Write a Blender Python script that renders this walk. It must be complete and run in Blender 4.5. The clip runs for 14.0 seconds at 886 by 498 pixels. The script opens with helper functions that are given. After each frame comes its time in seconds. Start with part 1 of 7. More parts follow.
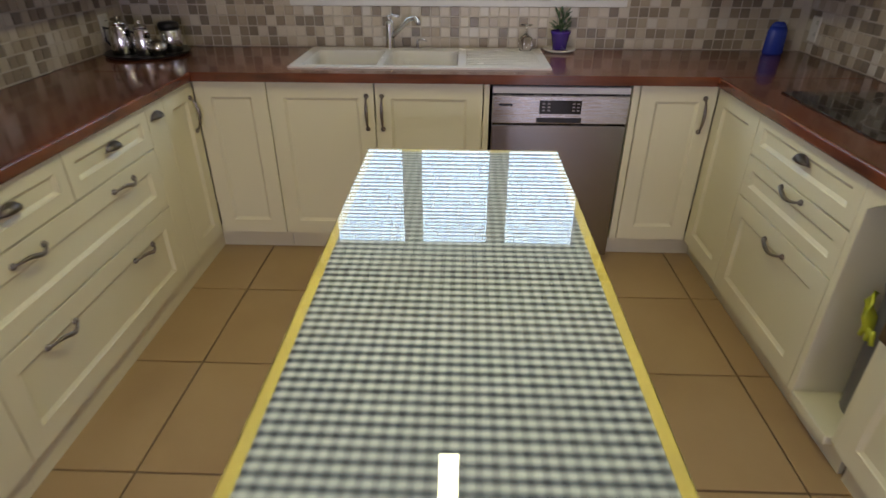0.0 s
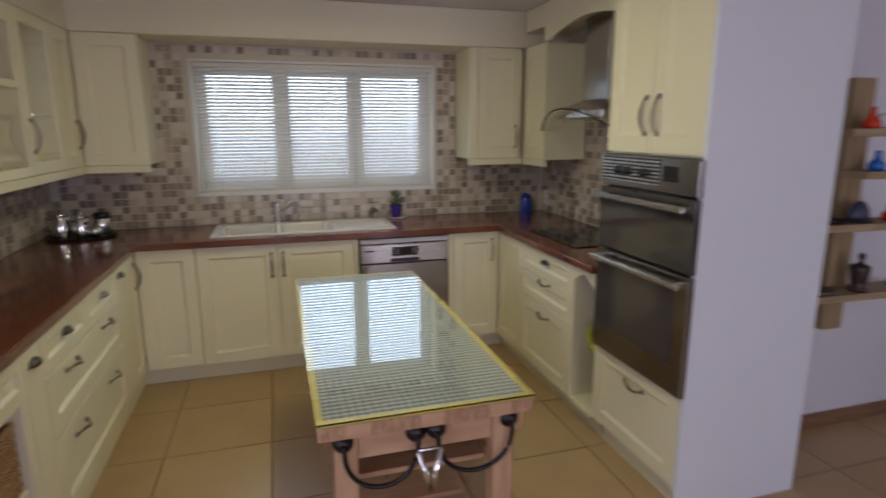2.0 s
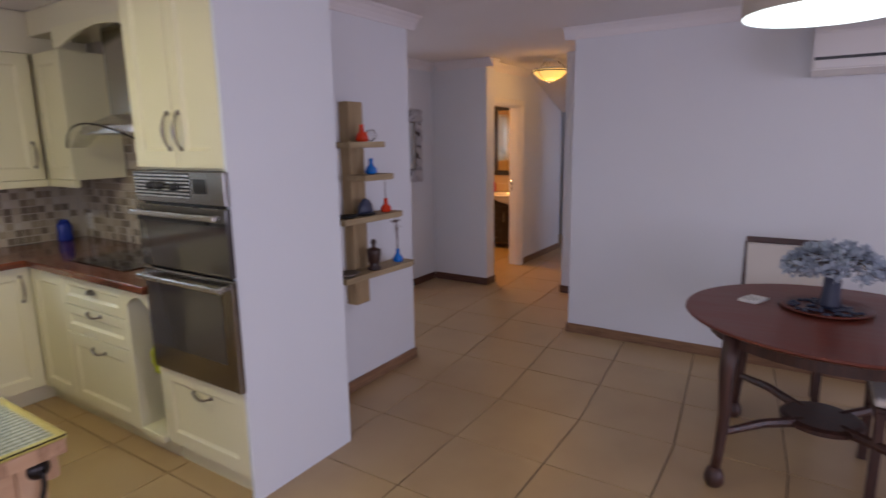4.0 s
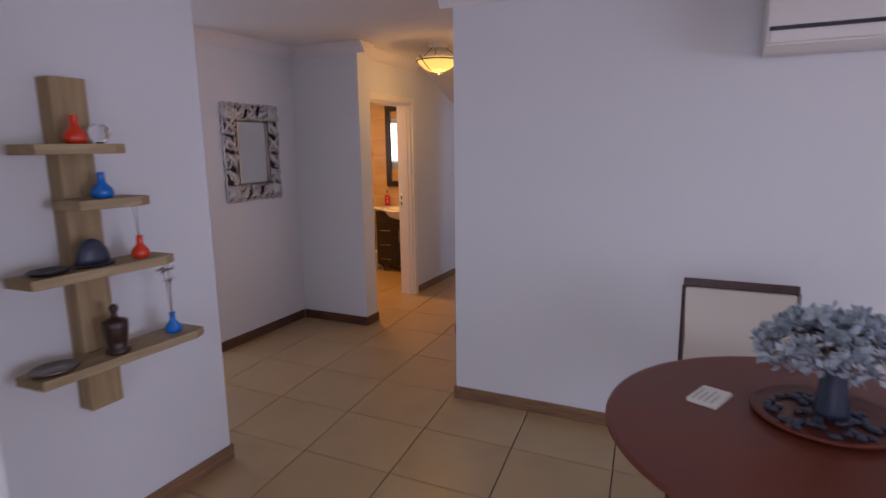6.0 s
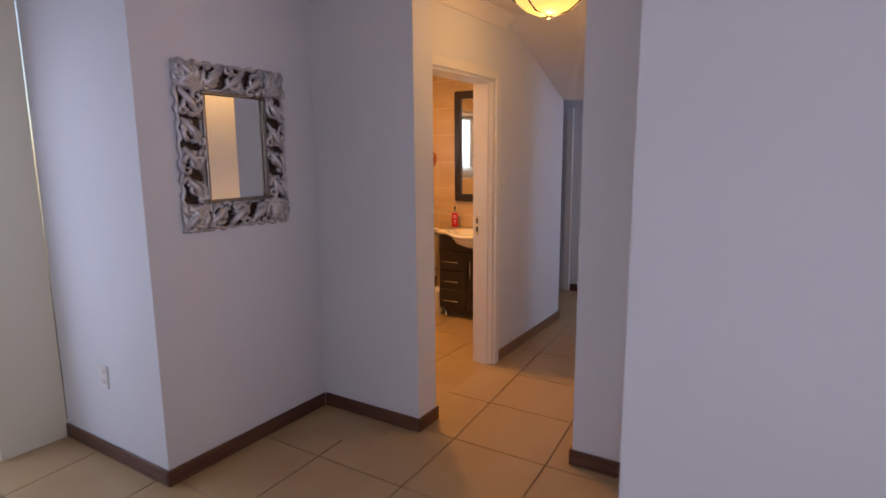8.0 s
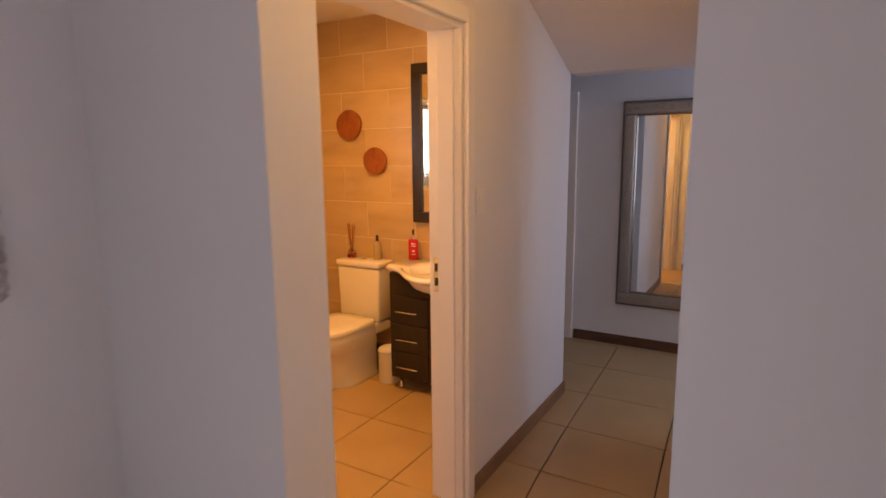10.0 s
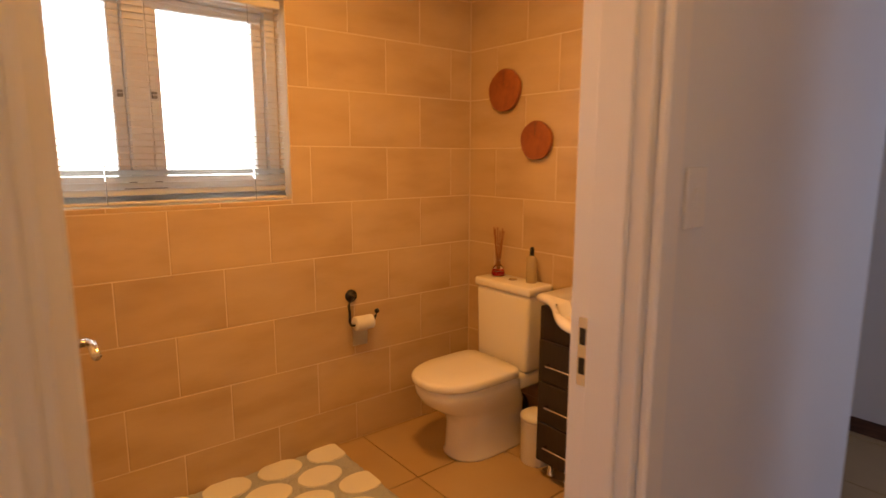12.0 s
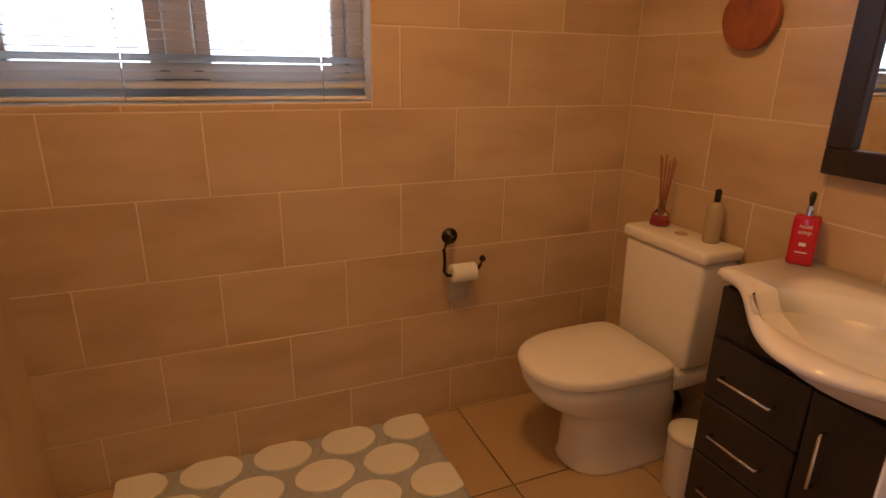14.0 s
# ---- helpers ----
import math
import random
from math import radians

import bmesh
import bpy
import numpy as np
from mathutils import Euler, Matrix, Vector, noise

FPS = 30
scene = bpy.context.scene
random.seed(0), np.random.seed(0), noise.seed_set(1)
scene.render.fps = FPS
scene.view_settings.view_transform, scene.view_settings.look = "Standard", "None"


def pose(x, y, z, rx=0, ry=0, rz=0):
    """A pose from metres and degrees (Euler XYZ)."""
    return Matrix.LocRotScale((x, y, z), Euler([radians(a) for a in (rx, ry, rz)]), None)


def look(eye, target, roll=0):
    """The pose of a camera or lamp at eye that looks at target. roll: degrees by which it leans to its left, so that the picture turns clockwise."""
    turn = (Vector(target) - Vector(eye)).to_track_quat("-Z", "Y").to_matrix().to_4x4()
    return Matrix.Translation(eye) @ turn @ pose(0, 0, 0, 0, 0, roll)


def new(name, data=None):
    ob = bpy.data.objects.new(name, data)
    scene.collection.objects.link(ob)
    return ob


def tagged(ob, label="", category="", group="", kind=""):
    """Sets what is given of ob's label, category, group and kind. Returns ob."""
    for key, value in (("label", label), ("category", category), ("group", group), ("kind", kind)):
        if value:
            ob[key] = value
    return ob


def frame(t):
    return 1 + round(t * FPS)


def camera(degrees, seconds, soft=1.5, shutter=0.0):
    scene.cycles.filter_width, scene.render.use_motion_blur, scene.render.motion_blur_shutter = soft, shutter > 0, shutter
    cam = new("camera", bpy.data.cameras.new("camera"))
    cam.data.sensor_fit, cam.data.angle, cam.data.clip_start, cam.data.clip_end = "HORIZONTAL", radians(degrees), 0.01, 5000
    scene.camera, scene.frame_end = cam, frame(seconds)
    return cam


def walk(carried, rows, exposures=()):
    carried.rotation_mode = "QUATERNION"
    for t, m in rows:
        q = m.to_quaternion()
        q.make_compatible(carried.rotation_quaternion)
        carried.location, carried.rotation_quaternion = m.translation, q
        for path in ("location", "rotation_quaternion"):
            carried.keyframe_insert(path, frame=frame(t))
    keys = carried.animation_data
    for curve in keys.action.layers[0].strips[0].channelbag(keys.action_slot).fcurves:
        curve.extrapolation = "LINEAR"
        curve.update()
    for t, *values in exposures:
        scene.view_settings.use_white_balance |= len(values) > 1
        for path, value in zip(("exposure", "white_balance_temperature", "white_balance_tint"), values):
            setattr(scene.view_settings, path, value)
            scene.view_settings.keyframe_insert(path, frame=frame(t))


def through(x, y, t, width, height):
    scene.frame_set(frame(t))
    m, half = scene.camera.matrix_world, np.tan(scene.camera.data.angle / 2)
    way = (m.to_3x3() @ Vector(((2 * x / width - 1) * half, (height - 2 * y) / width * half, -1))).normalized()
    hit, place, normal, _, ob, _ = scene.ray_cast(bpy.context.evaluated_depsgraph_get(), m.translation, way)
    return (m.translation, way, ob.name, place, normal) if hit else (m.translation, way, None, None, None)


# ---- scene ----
cam = camera(76.4, 14.0, shutter=0.5)
PATH = [
    (0, (0.656, 0.78, 1.463), (0.593, 2.52, 0.479), 0.1),
    (0.5, (0.558, 0.43, 1.541), (0.535, 2.212, 0.633), 0.3),
    (1, (0.47, 0.087, 1.578), (0.513, 1.962, 0.882), 0.2),
    (1.5, (0.369, -0.162, 1.564), (0.569, 1.754, 1.027), -0.2),
    (2, (0.276, -0.359, 1.589), (0.83, 1.516, 1.171), -0.2),
    (2.5, (0.276, -0.464, 1.586), (1.197, 1.27, 1.203), -0.2),
    (3, (0.298, -0.511, 1.571), (1.539, 1.011, 1.192), -0.8),
    (3.5, (0.308, -0.555, 1.588), (1.784, 0.739, 1.201), -0.9),
    (4, (0.35, -0.591, 1.586), (1.997, 0.477, 1.205), -0.9),
    (4.2, (0.39, -0.6, 1.595), (2.085, 0.388, 1.207), -0.8),
    (6.3, (1.923, -0.258, 1.537), (3.7, 0.585, 1.177), -0.8),
    (6.5, (2.107, -0.163, 1.511), (3.867, 0.719, 1.158), -1.0),
    (7, (2.527, 0.114, 1.5), (4.251, 1.068, 1.157), -1.2),
    (7.2, (2.702, 0.229, 1.498), (4.408, 1.213, 1.155), -1.0),
    (9.3, (4.268, 1.204, 1.466), (5.931, 2.268, 1.144), -0.3),
    (9.5, (4.426, 1.257, 1.471), (6.108, 2.289, 1.145), -0.4),
    (10, (4.823, 1.364, 1.481), (6.528, 2.358, 1.157), -0.5),
    (10.5, (5.219, 1.455, 1.456), (6.923, 2.454, 1.144), -0.8),
    (11, (5.537, 1.495, 1.45), (7.129, 2.665, 1.144), -1.0),
    (11.5, (5.703, 1.661, 1.375), (7.094, 3.072, 1.098), -0.5),
    (12, (5.898, 1.883, 1.373), (7.137, 3.42, 1.054), 0.1),
    (12.5, (6.083, 2.094, 1.336), (7.229, 3.683, 0.931), 0.3),
    (13, (6.218, 2.263, 1.307), (7.181, 3.949, 0.83), 0.5),
    (13.5, (6.36, 2.356, 1.32), (7.151, 4.102, 0.75), 0.9),
    (14, (6.417, 2.408, 1.317), (7.155, 4.157, 0.689), 1.0),
]
walk(cam, [(t, look(eye, target, roll)) for t, eye, target, roll in PATH], exposures=[
    (0.0, -0.28, 6500, 10), (1.5, -0.36, 6500, 10), (2.5, -0.46, 6450, 11), (3.2, -0.44, 6400, 11), (4.0, -0.16, 6400, 11), (6.5, -0.1, 6250, 10), (7.2, -0.04, 6250, 10),
    (9.5, 0.28, 6700, 10), (10.5, 0.36, 7600, 11), (11.2, 0.3, 7600, 11), (11.7, 0.08, 7200, 11), (12.5, -0.2, 6600, 11), (13.2, -0.44, 6000, 12), (14.0, -0.72, 5400, 14)])

# ---- world, lights, exposure ----
world = bpy.data.worlds.new("sky")
scene.world = world
world.use_nodes = True
wn = world.node_tree.nodes
sky = wn.new("ShaderNodeTexSky")
sky.sky_type, sky.sun_disc = "NISHITA", False
sky.sun_elevation, sky.sun_rotation = radians(48), radians(20)
world.node_tree.links.new(sky.outputs[0], wn["Background"].inputs[0])
wn["Background"].inputs[1].default_value = 0.12


def area(name, m, sx, sy, watts, colour):
    lamp = bpy.data.lights.new(name, "AREA")
    lamp.shape, lamp.size, lamp.size_y, lamp.energy, lamp.color = "RECTANGLE", sx, sy, watts, colour
    ob = new(name, lamp)
    ob.matrix_world = m
    return ob


def bulb(name, place, radius, watts, colour):
    lamp = bpy.data.lights.new(name, "POINT")
    lamp.shadow_soft_size, lamp.energy, lamp.color = radius, watts, colour
    ob = new(name, lamp)
    ob.location = place
    return ob


DAY = (0.80, 0.87, 1.0)
area("daylight_kitchen_window", look((0.61, 4.16, 1.62), (0.61, 2.0, 1.5)), 1.9, 1.2, 31, (0.56, 0.75, 1.0))
area("daylight_bathroom_window", look((6.38, 4.62, 1.65), (6.38, 3.0, 1.55)), 1.5, 1.2, 27, (0.95, 0.97, 1.0))
area("daylight_living_window", look((1.6, -6.62, 1.35), (2.0, 0.0, 1.2)), 2.6, 2.1, 150, (0.785, 0.74, 1.0))
area("daylight_living_window_west", look((-1.40, -0.98, 1.50), (3.0, -0.98, 1.42)), 3.0, 1.45, 50, (0.775, 0.74, 1.0))
area("daylight_passage_door", look((3.86, 3.99, 1.12), (3.95, 1.5, 0.7)), 0.92, 1.9, 12, (0.74, 0.76, 1.0))
area("daylight_hall_room", look((8.86, -0.20, 1.45), (8.86, 2.4, 1.35)), 0.62, 1.2, 12, (0.66, 0.72, 1.0))
bulb("hall_lamp_bulb", (6.18, 1.80, 2.142), 0.016, 6.8, (1.0, 0.48, 0.12))
area("bathroom_light_glow", look((6.75, 3.20, 2.335), (6.75, 3.20, 0)), 0.24, 0.24, 25, (1.0, 0.45, 0.10))
area("kitchen_tube_glow", look((0.62, 2.05, 2.325), (0.62, 2.05, 0)), 0.09, 1.15, 14.5, (1.0, 0.94, 0.52))


# ---- materials ----
def principled(name, colour, rough=0.5, metal=0.0, **extra):
    m = bpy.data.materials.new(name)
    m.use_nodes = True
    b = m.node_tree.nodes["Principled BSDF"]
    b.inputs["Base Color"].default_value = (*colour, 1)
    b.inputs["Roughness"].default_value = rough
    b.inputs["Metallic"].default_value = metal
    for key, value in extra.items():
        b.inputs[key.replace("_", " ")].default_value = value
    return m, m.node_tree.nodes, m.node_tree.links, b


def coords(n, l, scale=(1, 1, 1), kind="Object"):
    tc, mp = n.new("ShaderNodeTexCoord"), n.new("ShaderNodeMapping")
    mp.inputs["Scale"].default_value = scale
    l.new(tc.outputs[kind], mp.inputs[0])
    return mp.outputs[0]


def ramp(n, l, fac, stops):
    r = n.new("ShaderNodeValToRGB")
    e = r.color_ramp.elements
    while len(e) < len(stops):
        e.new(0.5)
    for el, (p, c) in zip(e, stops):
        el.position, el.color = p, (*c, 1)
    l.new(fac, r.inputs[0])
    return r.outputs[0]


def noisy(n, l, vec, scale, detail=4, rough=0.55):
    t = n.new("ShaderNodeTexNoise")
    t.inputs["Scale"].default_value, t.inputs["Detail"].default_value, t.inputs["Roughness"].default_value = scale, detail, rough
    if vec is not None:
        l.new(vec, t.inputs["Vector"])
    return t.outputs["Fac"]


def mixed(n, l, fac, a, b, mode="MIX"):
    x = n.new("ShaderNodeMix")
    x.data_type, x.blend_type = "RGBA", mode
    for socket, value in ((x.inputs[0], fac), (x.inputs[6], a), (x.inputs[7], b)):
        if isinstance(value, (float, int)):
            socket.default_value = value
        elif isinstance(value, tuple):
            socket.default_value = (*value, 1)
        else:
            l.new(value, socket)
    return x.outputs[2]


def bump(n, l, b, height, strength=0.2, distance=0.002):
    k = n.new("ShaderNodeBump")
    k.inputs["Strength"].default_value, k.inputs["Distance"].default_value = strength, distance
    l.new(height, k.inputs["Height"])
    l.new(k.outputs[0], b.inputs["Normal"])


def spread(n, l, fac, lo, hi):
    k = n.new("ShaderNodeMapRange")
    k.inputs["To Min"].default_value, k.inputs["To Max"].default_value = lo, hi
    l.new(fac, k.inputs[0])
    return k.outputs[0]


def paint(name, colour, rough=0.5, var=0.05, grain=180, strength=0.12):
    m, n, l, b = principled(name, colour, rough)
    v = coords(n, l, kind="Object")
    big, fine = noisy(n, l, v, 1.7), noisy(n, l, v, grain, 2)
    dark = tuple(c * (1 - var * 2) for c in colour)
    l.new(mixed(n, l, big, dark, colour), b.inputs["Base Color"])
    l.new(spread(n, l, noisy(n, l, v, 6), rough - 0.08, rough + 0.1), b.inputs["Roughness"])
    bump(n, l, b, fine, strength, 0.001)
    return m


def wood(name, light, dark, rough=0.35, grain=(1, 14, 14), scale=3.0, coat=0.0, per_object=0.0):
    m, n, l, b = principled(name, light, rough, Coat_Weight=coat)
    v = coords(n, l, grain)
    w = n.new("ShaderNodeTexNoise")
    w.inputs["Scale"].default_value, w.inputs["Detail"].default_value, w.inputs["Distortion"].default_value = scale, 7, 0.6
    l.new(v, w.inputs["Vector"])
    c = ramp(n, l, w.outputs["Fac"], [(0.32, dark), (0.52, tuple((a + d) / 2 for a, d in zip(light, dark))), (0.7, light)])
    if per_object:
        info = n.new("ShaderNodeObjectInfo")
        c = mixed(n, l, spread(n, l, info.outputs["Random"], 0, per_object), c, dark)
    l.new(c, b.inputs["Base Color"])
    l.new(spread(n, l, w.outputs["Fac"], rough - 0.07, rough + 0.12), b.inputs["Roughness"])
    bump(n, l, b, w.outputs["Fac"], 0.15, 0.0015)
    return m


def metal(name, colour, rough, brushed=None, amount=1.0):
    m, n, l, b = principled(name, colour, rough, amount)
    v = coords(n, l, brushed or (30, 30, 30))
    f = noisy(n, l, v, 9, 3)
    l.new(spread(n, l, f, rough * 0.7, rough * 1.35), b.inputs["Roughness"])
    l.new(mixed(n, l, f, tuple(c * 0.86 for c in colour), colour), b.inputs["Base Color"])
    if brushed:
        bump(n, l, b, f, 0.05, 0.0004)
    return m


M_CREAM = paint("cream_cabinet_paint", (0.79, 0.745, 0.54), 0.38, 0.02, 90, 0.05)
M_CREAMWALL = paint("cream_wall_paint", (0.78, 0.73, 0.57), 0.75, 0.02)
M_WALL = paint("white_wall_paint", (0.745, 0.76, 0.79), 0.8, 0.03, 140, 0.18)
M_CEIL = paint("ceiling_paint", (0.78, 0.75, 0.76), 0.85, 0.02)
M_TRIM = paint("white_gloss_trim", (0.80, 0.78, 0.76), 0.37, 0.02)
M_PANEL = paint("white_tower_panel", (0.75, 0.785, 0.81), 0.42, 0.02, 60, 0.04)
M_SKIRT = wood("dark_skirting_wood", (0.16, 0.075, 0.045), (0.07, 0.032, 0.022), 0.4, (2, 2, 20))
M_SKIRT2 = wood("brown_skirting_wood", (0.30, 0.17, 0.09), (0.17, 0.09, 0.05), 0.4, (2, 2, 20))
M_TOP = wood("mahogany_worktop_wood", (0.22, 0.062, 0.026), (0.085, 0.026, 0.014), 0.15, (5, 1.2, 9), 2.6, 0.35)
M_TOPN = wood("mahogany_worktop_wood_long", (0.22, 0.062, 0.026), (0.085, 0.026, 0.014), 0.15, (1.2, 5, 9), 2.6, 0.35)
M_PINE = wood("pine_trolley_wood", (0.57, 0.37, 0.22), (0.45, 0.265, 0.145), 0.45, (1.5, 12, 12), 2.2)
M_PINEUP = wood("pine_upright_wood", (0.57, 0.37, 0.22), (0.45, 0.265, 0.145), 0.45, (12, 12, 1.5), 2.2)
M_PINEEND = wood("pine_end_grain", (0.50, 0.31, 0.18), (0.30, 0.165, 0.085), 0.55, (60, 12, 18), 2.2)
M_YELLOW = paint("yellow_pine_edge", (0.44, 0.36, 0.08), 0.4, 0.06)
M_DRIFT = wood("pale_treated_pine", (0.42, 0.33, 0.19), (0.30, 0.22, 0.12), 0.6, (1.5, 14, 14), 2.4)
M_DRIFTUP = wood("pale_treated_pine_upright", (0.42, 0.31, 0.17), (0.29, 0.20, 0.10), 0.6, (14, 14, 1.2), 2.4)
M_TABLE = wood("mahogany_table_wood", (0.150, 0.038, 0.022), (0.125, 0.031, 0.018), 0.36, (9, 1.2, 9), 2.4, 0.0)
M_TABLE.node_tree.nodes["Principled BSDF"].inputs["Specular IOR Level"].default_value = 0.3
M_LEG = wood("dark_table_leg_wood", (0.075, 0.03, 0.021), (0.03, 0.014, 0.011), 0.42, (14, 14, 2), 3)
M_VANITY = wood("black_wenge_veneer", (0.026, 0.017, 0.016), (0.012, 0.008, 0.009), 0.35, (20, 20, 1.5), 3)
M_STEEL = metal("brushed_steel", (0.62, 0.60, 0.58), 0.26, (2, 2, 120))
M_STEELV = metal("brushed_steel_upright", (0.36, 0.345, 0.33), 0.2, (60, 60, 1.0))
M_OVENSTEEL = metal("smoked_steel", (0.34, 0.32, 0.30), 0.2, (2, 2, 120))
M_CHROME = metal("chrome", (0.82, 0.81, 0.80), 0.08)
M_PEWTER = metal("antique_pewter", (0.28, 0.25, 0.225), 0.3)
M_IRON = metal("black_iron", (0.05, 0.045, 0.045), 0.42)
M_SILVER = metal("silver_leaf_carving", (0.60, 0.59, 0.61), 0.36, None, 0.55)
M_OLDSILVER = metal("tarnished_silver_carving", (0.40, 0.375, 0.34), 0.4, None, 0.55)
M_BLACK = paint("black_plastic", (0.012, 0.012, 0.013), 0.3, 0.02)
M_BLACKGLASS, _n, _l, _b = principled("black_glass", (0.012, 0.011, 0.011), 0.05)
M_SMOKE, _n, _l, _b = principled("smoked_oven_glass", (0.055, 0.05, 0.047), 0.06, Specular_IOR_Level=0.9)
M_CERAMIC = paint("white_glazed_ceramic", (0.80, 0.765, 0.72), 0.09, 0.01, 20, 0.01)
M_SINK = paint("white_acrylic_sink", (0.74, 0.71, 0.68), 0.24, 0.02, 300, 0.03)
M_PLASTIC = paint("white_plastic", (0.78, 0.76, 0.74), 0.37, 0.02)
M_PURPLE = paint("purple_glazed_pot", (0.075, 0.03, 0.32), 0.25, 0.05)
M_BLUEPL = paint("blue_translucent_plastic", (0.03, 0.06, 0.42), 0.18, 0.05)
M_LEAF = paint("succulent_leaf", (0.07, 0.14, 0.05), 0.5, 0.15)
M_GREYBIN = paint("grey_bin_plastic", (0.16, 0.16, 0.17), 0.45, 0.04)
M_LIME = paint("lime_yellow_rubber", (0.55, 0.60, 0.04), 0.45, 0.05)
M_BLUEGLASS = paint("blue_vase_glaze", (0.008, 0.16, 0.58), 0.1, 0.06)
M_REDGLASS = paint("red_vase_glaze", (0.68, 0.045, 0.012), 0.1, 0.06)
M_DARKBLUE = paint("slate_blue_stone", (0.045, 0.055, 0.10), 0.4, 0.15)
M_DARKWOOD = wood("dark_carved_urn_wood", (0.05, 0.022, 0.016), (0.025, 0.012, 0.01), 0.3, (8, 8, 8))
M_CREAMCLOTH = paint("cream_upholstery", (0.66, 0.61, 0.55), 0.85, 0.05, 700, 0.4)
M_FLOWER = paint("frosted_grey_petals", (0.42, 0.47, 0.55), 0.6, 0.12)
M_STEM = paint("dry_brown_stem", (0.14, 0.08, 0.05), 0.7, 0.1)
M_REED = paint("orange_reed", (0.34, 0.13, 0.05), 0.6, 0.1)
M_PAPER = paint("white_paper", (0.74, 0.72, 0.68), 0.8, 0.03, 400, 0.2)
M_SOAP, _n, _l, _b = principled("red_liquid_soap", (0.62, 0.012, 0.03), 0.08, Transmission_Weight=0.25)
M_WHITE = paint("white_print", (0.8, 0.76, 0.72), 0.5, 0.01)
M_CORK = wood("round_red_wood_slice", (0.36, 0.11, 0.032), (0.22, 0.06, 0.02), 0.5, (5, 5, 5), 3)
M_CORD = paint("cord_grey", (0.30, 0.29, 0.27), 0.7, 0.03)
M_SKYTRIM = paint("window_white_enamel", (0.76, 0.75, 0.74), 0.37, 0.02)

M_GROUT = paint("pale_mosaic_grout", (0.62, 0.56, 0.48), 0.9, 0.06)
M_FGROUT = paint("dark_floor_grout", (0.085, 0.062, 0.042), 0.95, 0.1)
M_BGROUT = paint("cream_bathroom_grout", (0.72, 0.61, 0.45), 0.9, 0.03)


def glass(name, tint=(1, 1, 1), rough=0.0):
    m, n, l, b = principled(name, tint, rough, Transmission_Weight=1.0, IOR=1.45)
    return m


M_GLASS = glass("clear_glass")
M_PLATE = glass("thick_plate_glass")
M_PLATE.node_tree.nodes["Principled BSDF"].inputs["IOR"].default_value = 1.65
M_CLEARPL = paint("cloudy_amber_plastic", (0.44, 0.35, 0.22), 0.12, 0.06, 20, 0.0)

M_MIRROR, _n, _l, _b = principled("mirror_silver", (0.86, 0.87, 0.86), 0.015, 1.0)


def lit(name, colour, strength):
    m, n, l, b = principled(name, colour, 0.4)
    b.inputs["Emission Color"].default_value = (*colour, 1)
    b.inputs["Emission Strength"].default_value = strength
    return m


M_TUBE = lit("fluorescent_tube", (1.0, 0.94, 0.82), 9)
M_BOWL = lit("yellow_alabaster_bowl", (1.0, 0.80, 0.34), 1.5)
_n, _l = M_BOWL.node_tree.nodes, M_BOWL.node_tree.links
_t, _m = _n.new("ShaderNodeBsdfTranslucent"), _n.new("ShaderNodeMixShader")
_t.inputs[0].default_value = (0.95, 0.80, 0.42, 1)
_m.inputs[0].default_value = 0.75
_l.new(_n["Principled BSDF"].outputs[0], _m.inputs[1])
_l.new(_t.outputs[0], _m.inputs[2])
_l.new(_m.outputs[0], _n["Material Output"].inputs[0])
M_DIFF = lit("white_pendant_diffuser", (0.86, 0.97, 1.0), 1.9)


def slat_material(name, through):
    m, n, l, b = principled(name, (0.68, 0.655, 0.61), 0.4)
    tr, mx = n.new("ShaderNodeBsdfTranslucent"), n.new("ShaderNodeMixShader")
    tr.inputs[0].default_value = (1.0, 0.72, 0.52, 1)
    mx.inputs[0].default_value = through
    l.new(b.outputs[0], mx.inputs[1])
    l.new(tr.outputs[0], mx.inputs[2])
    l.new(mx.outputs[0], n["Material Output"].inputs[0])
    return m


M_SLAT = slat_material("white_blind_slat", 0.06)
M_SLATDENSE = slat_material("cream_blind_slat", 0.01)


def mosaic(name, per_island):
    m, n, l, b = principled(name, (0.5, 0.45, 0.36), 0.28)
    if per_island:
        src = n.new("ShaderNodeNewGeometry").outputs["Random Per Island"]
    else:
        src = n.new("ShaderNodeObjectInfo").outputs["Random"]
    c = ramp(n, l, src, [(0.0, (0.60, 0.54, 0.45)), (0.26, (0.50, 0.43, 0.33)), (0.45, (0.40, 0.33, 0.24)),
                         (0.62, (0.26, 0.205, 0.145)), (0.80, (0.195, 0.157, 0.115)), (0.92, (0.63, 0.59, 0.53))])
    n[c.node.name].color_ramp.interpolation = "CONSTANT"
    v = coords(n, l, kind="Object")
    c = mixed(n, l, spread(n, l, noisy(n, l, v, 26, 5), 0.0, 0.5), c, mixed(n, l, 0.35, c, (0.62, 0.55, 0.45)))
    l.new(c, b.inputs["Base Color"])
    bump(n, l, b, noisy(n, l, v, 40, 4), 0.35, 0.002)
    return m


M_MOS, M_MOSJ = mosaic("stone_mosaic_tile", False), mosaic("stone_mosaic_tile_joined", True)


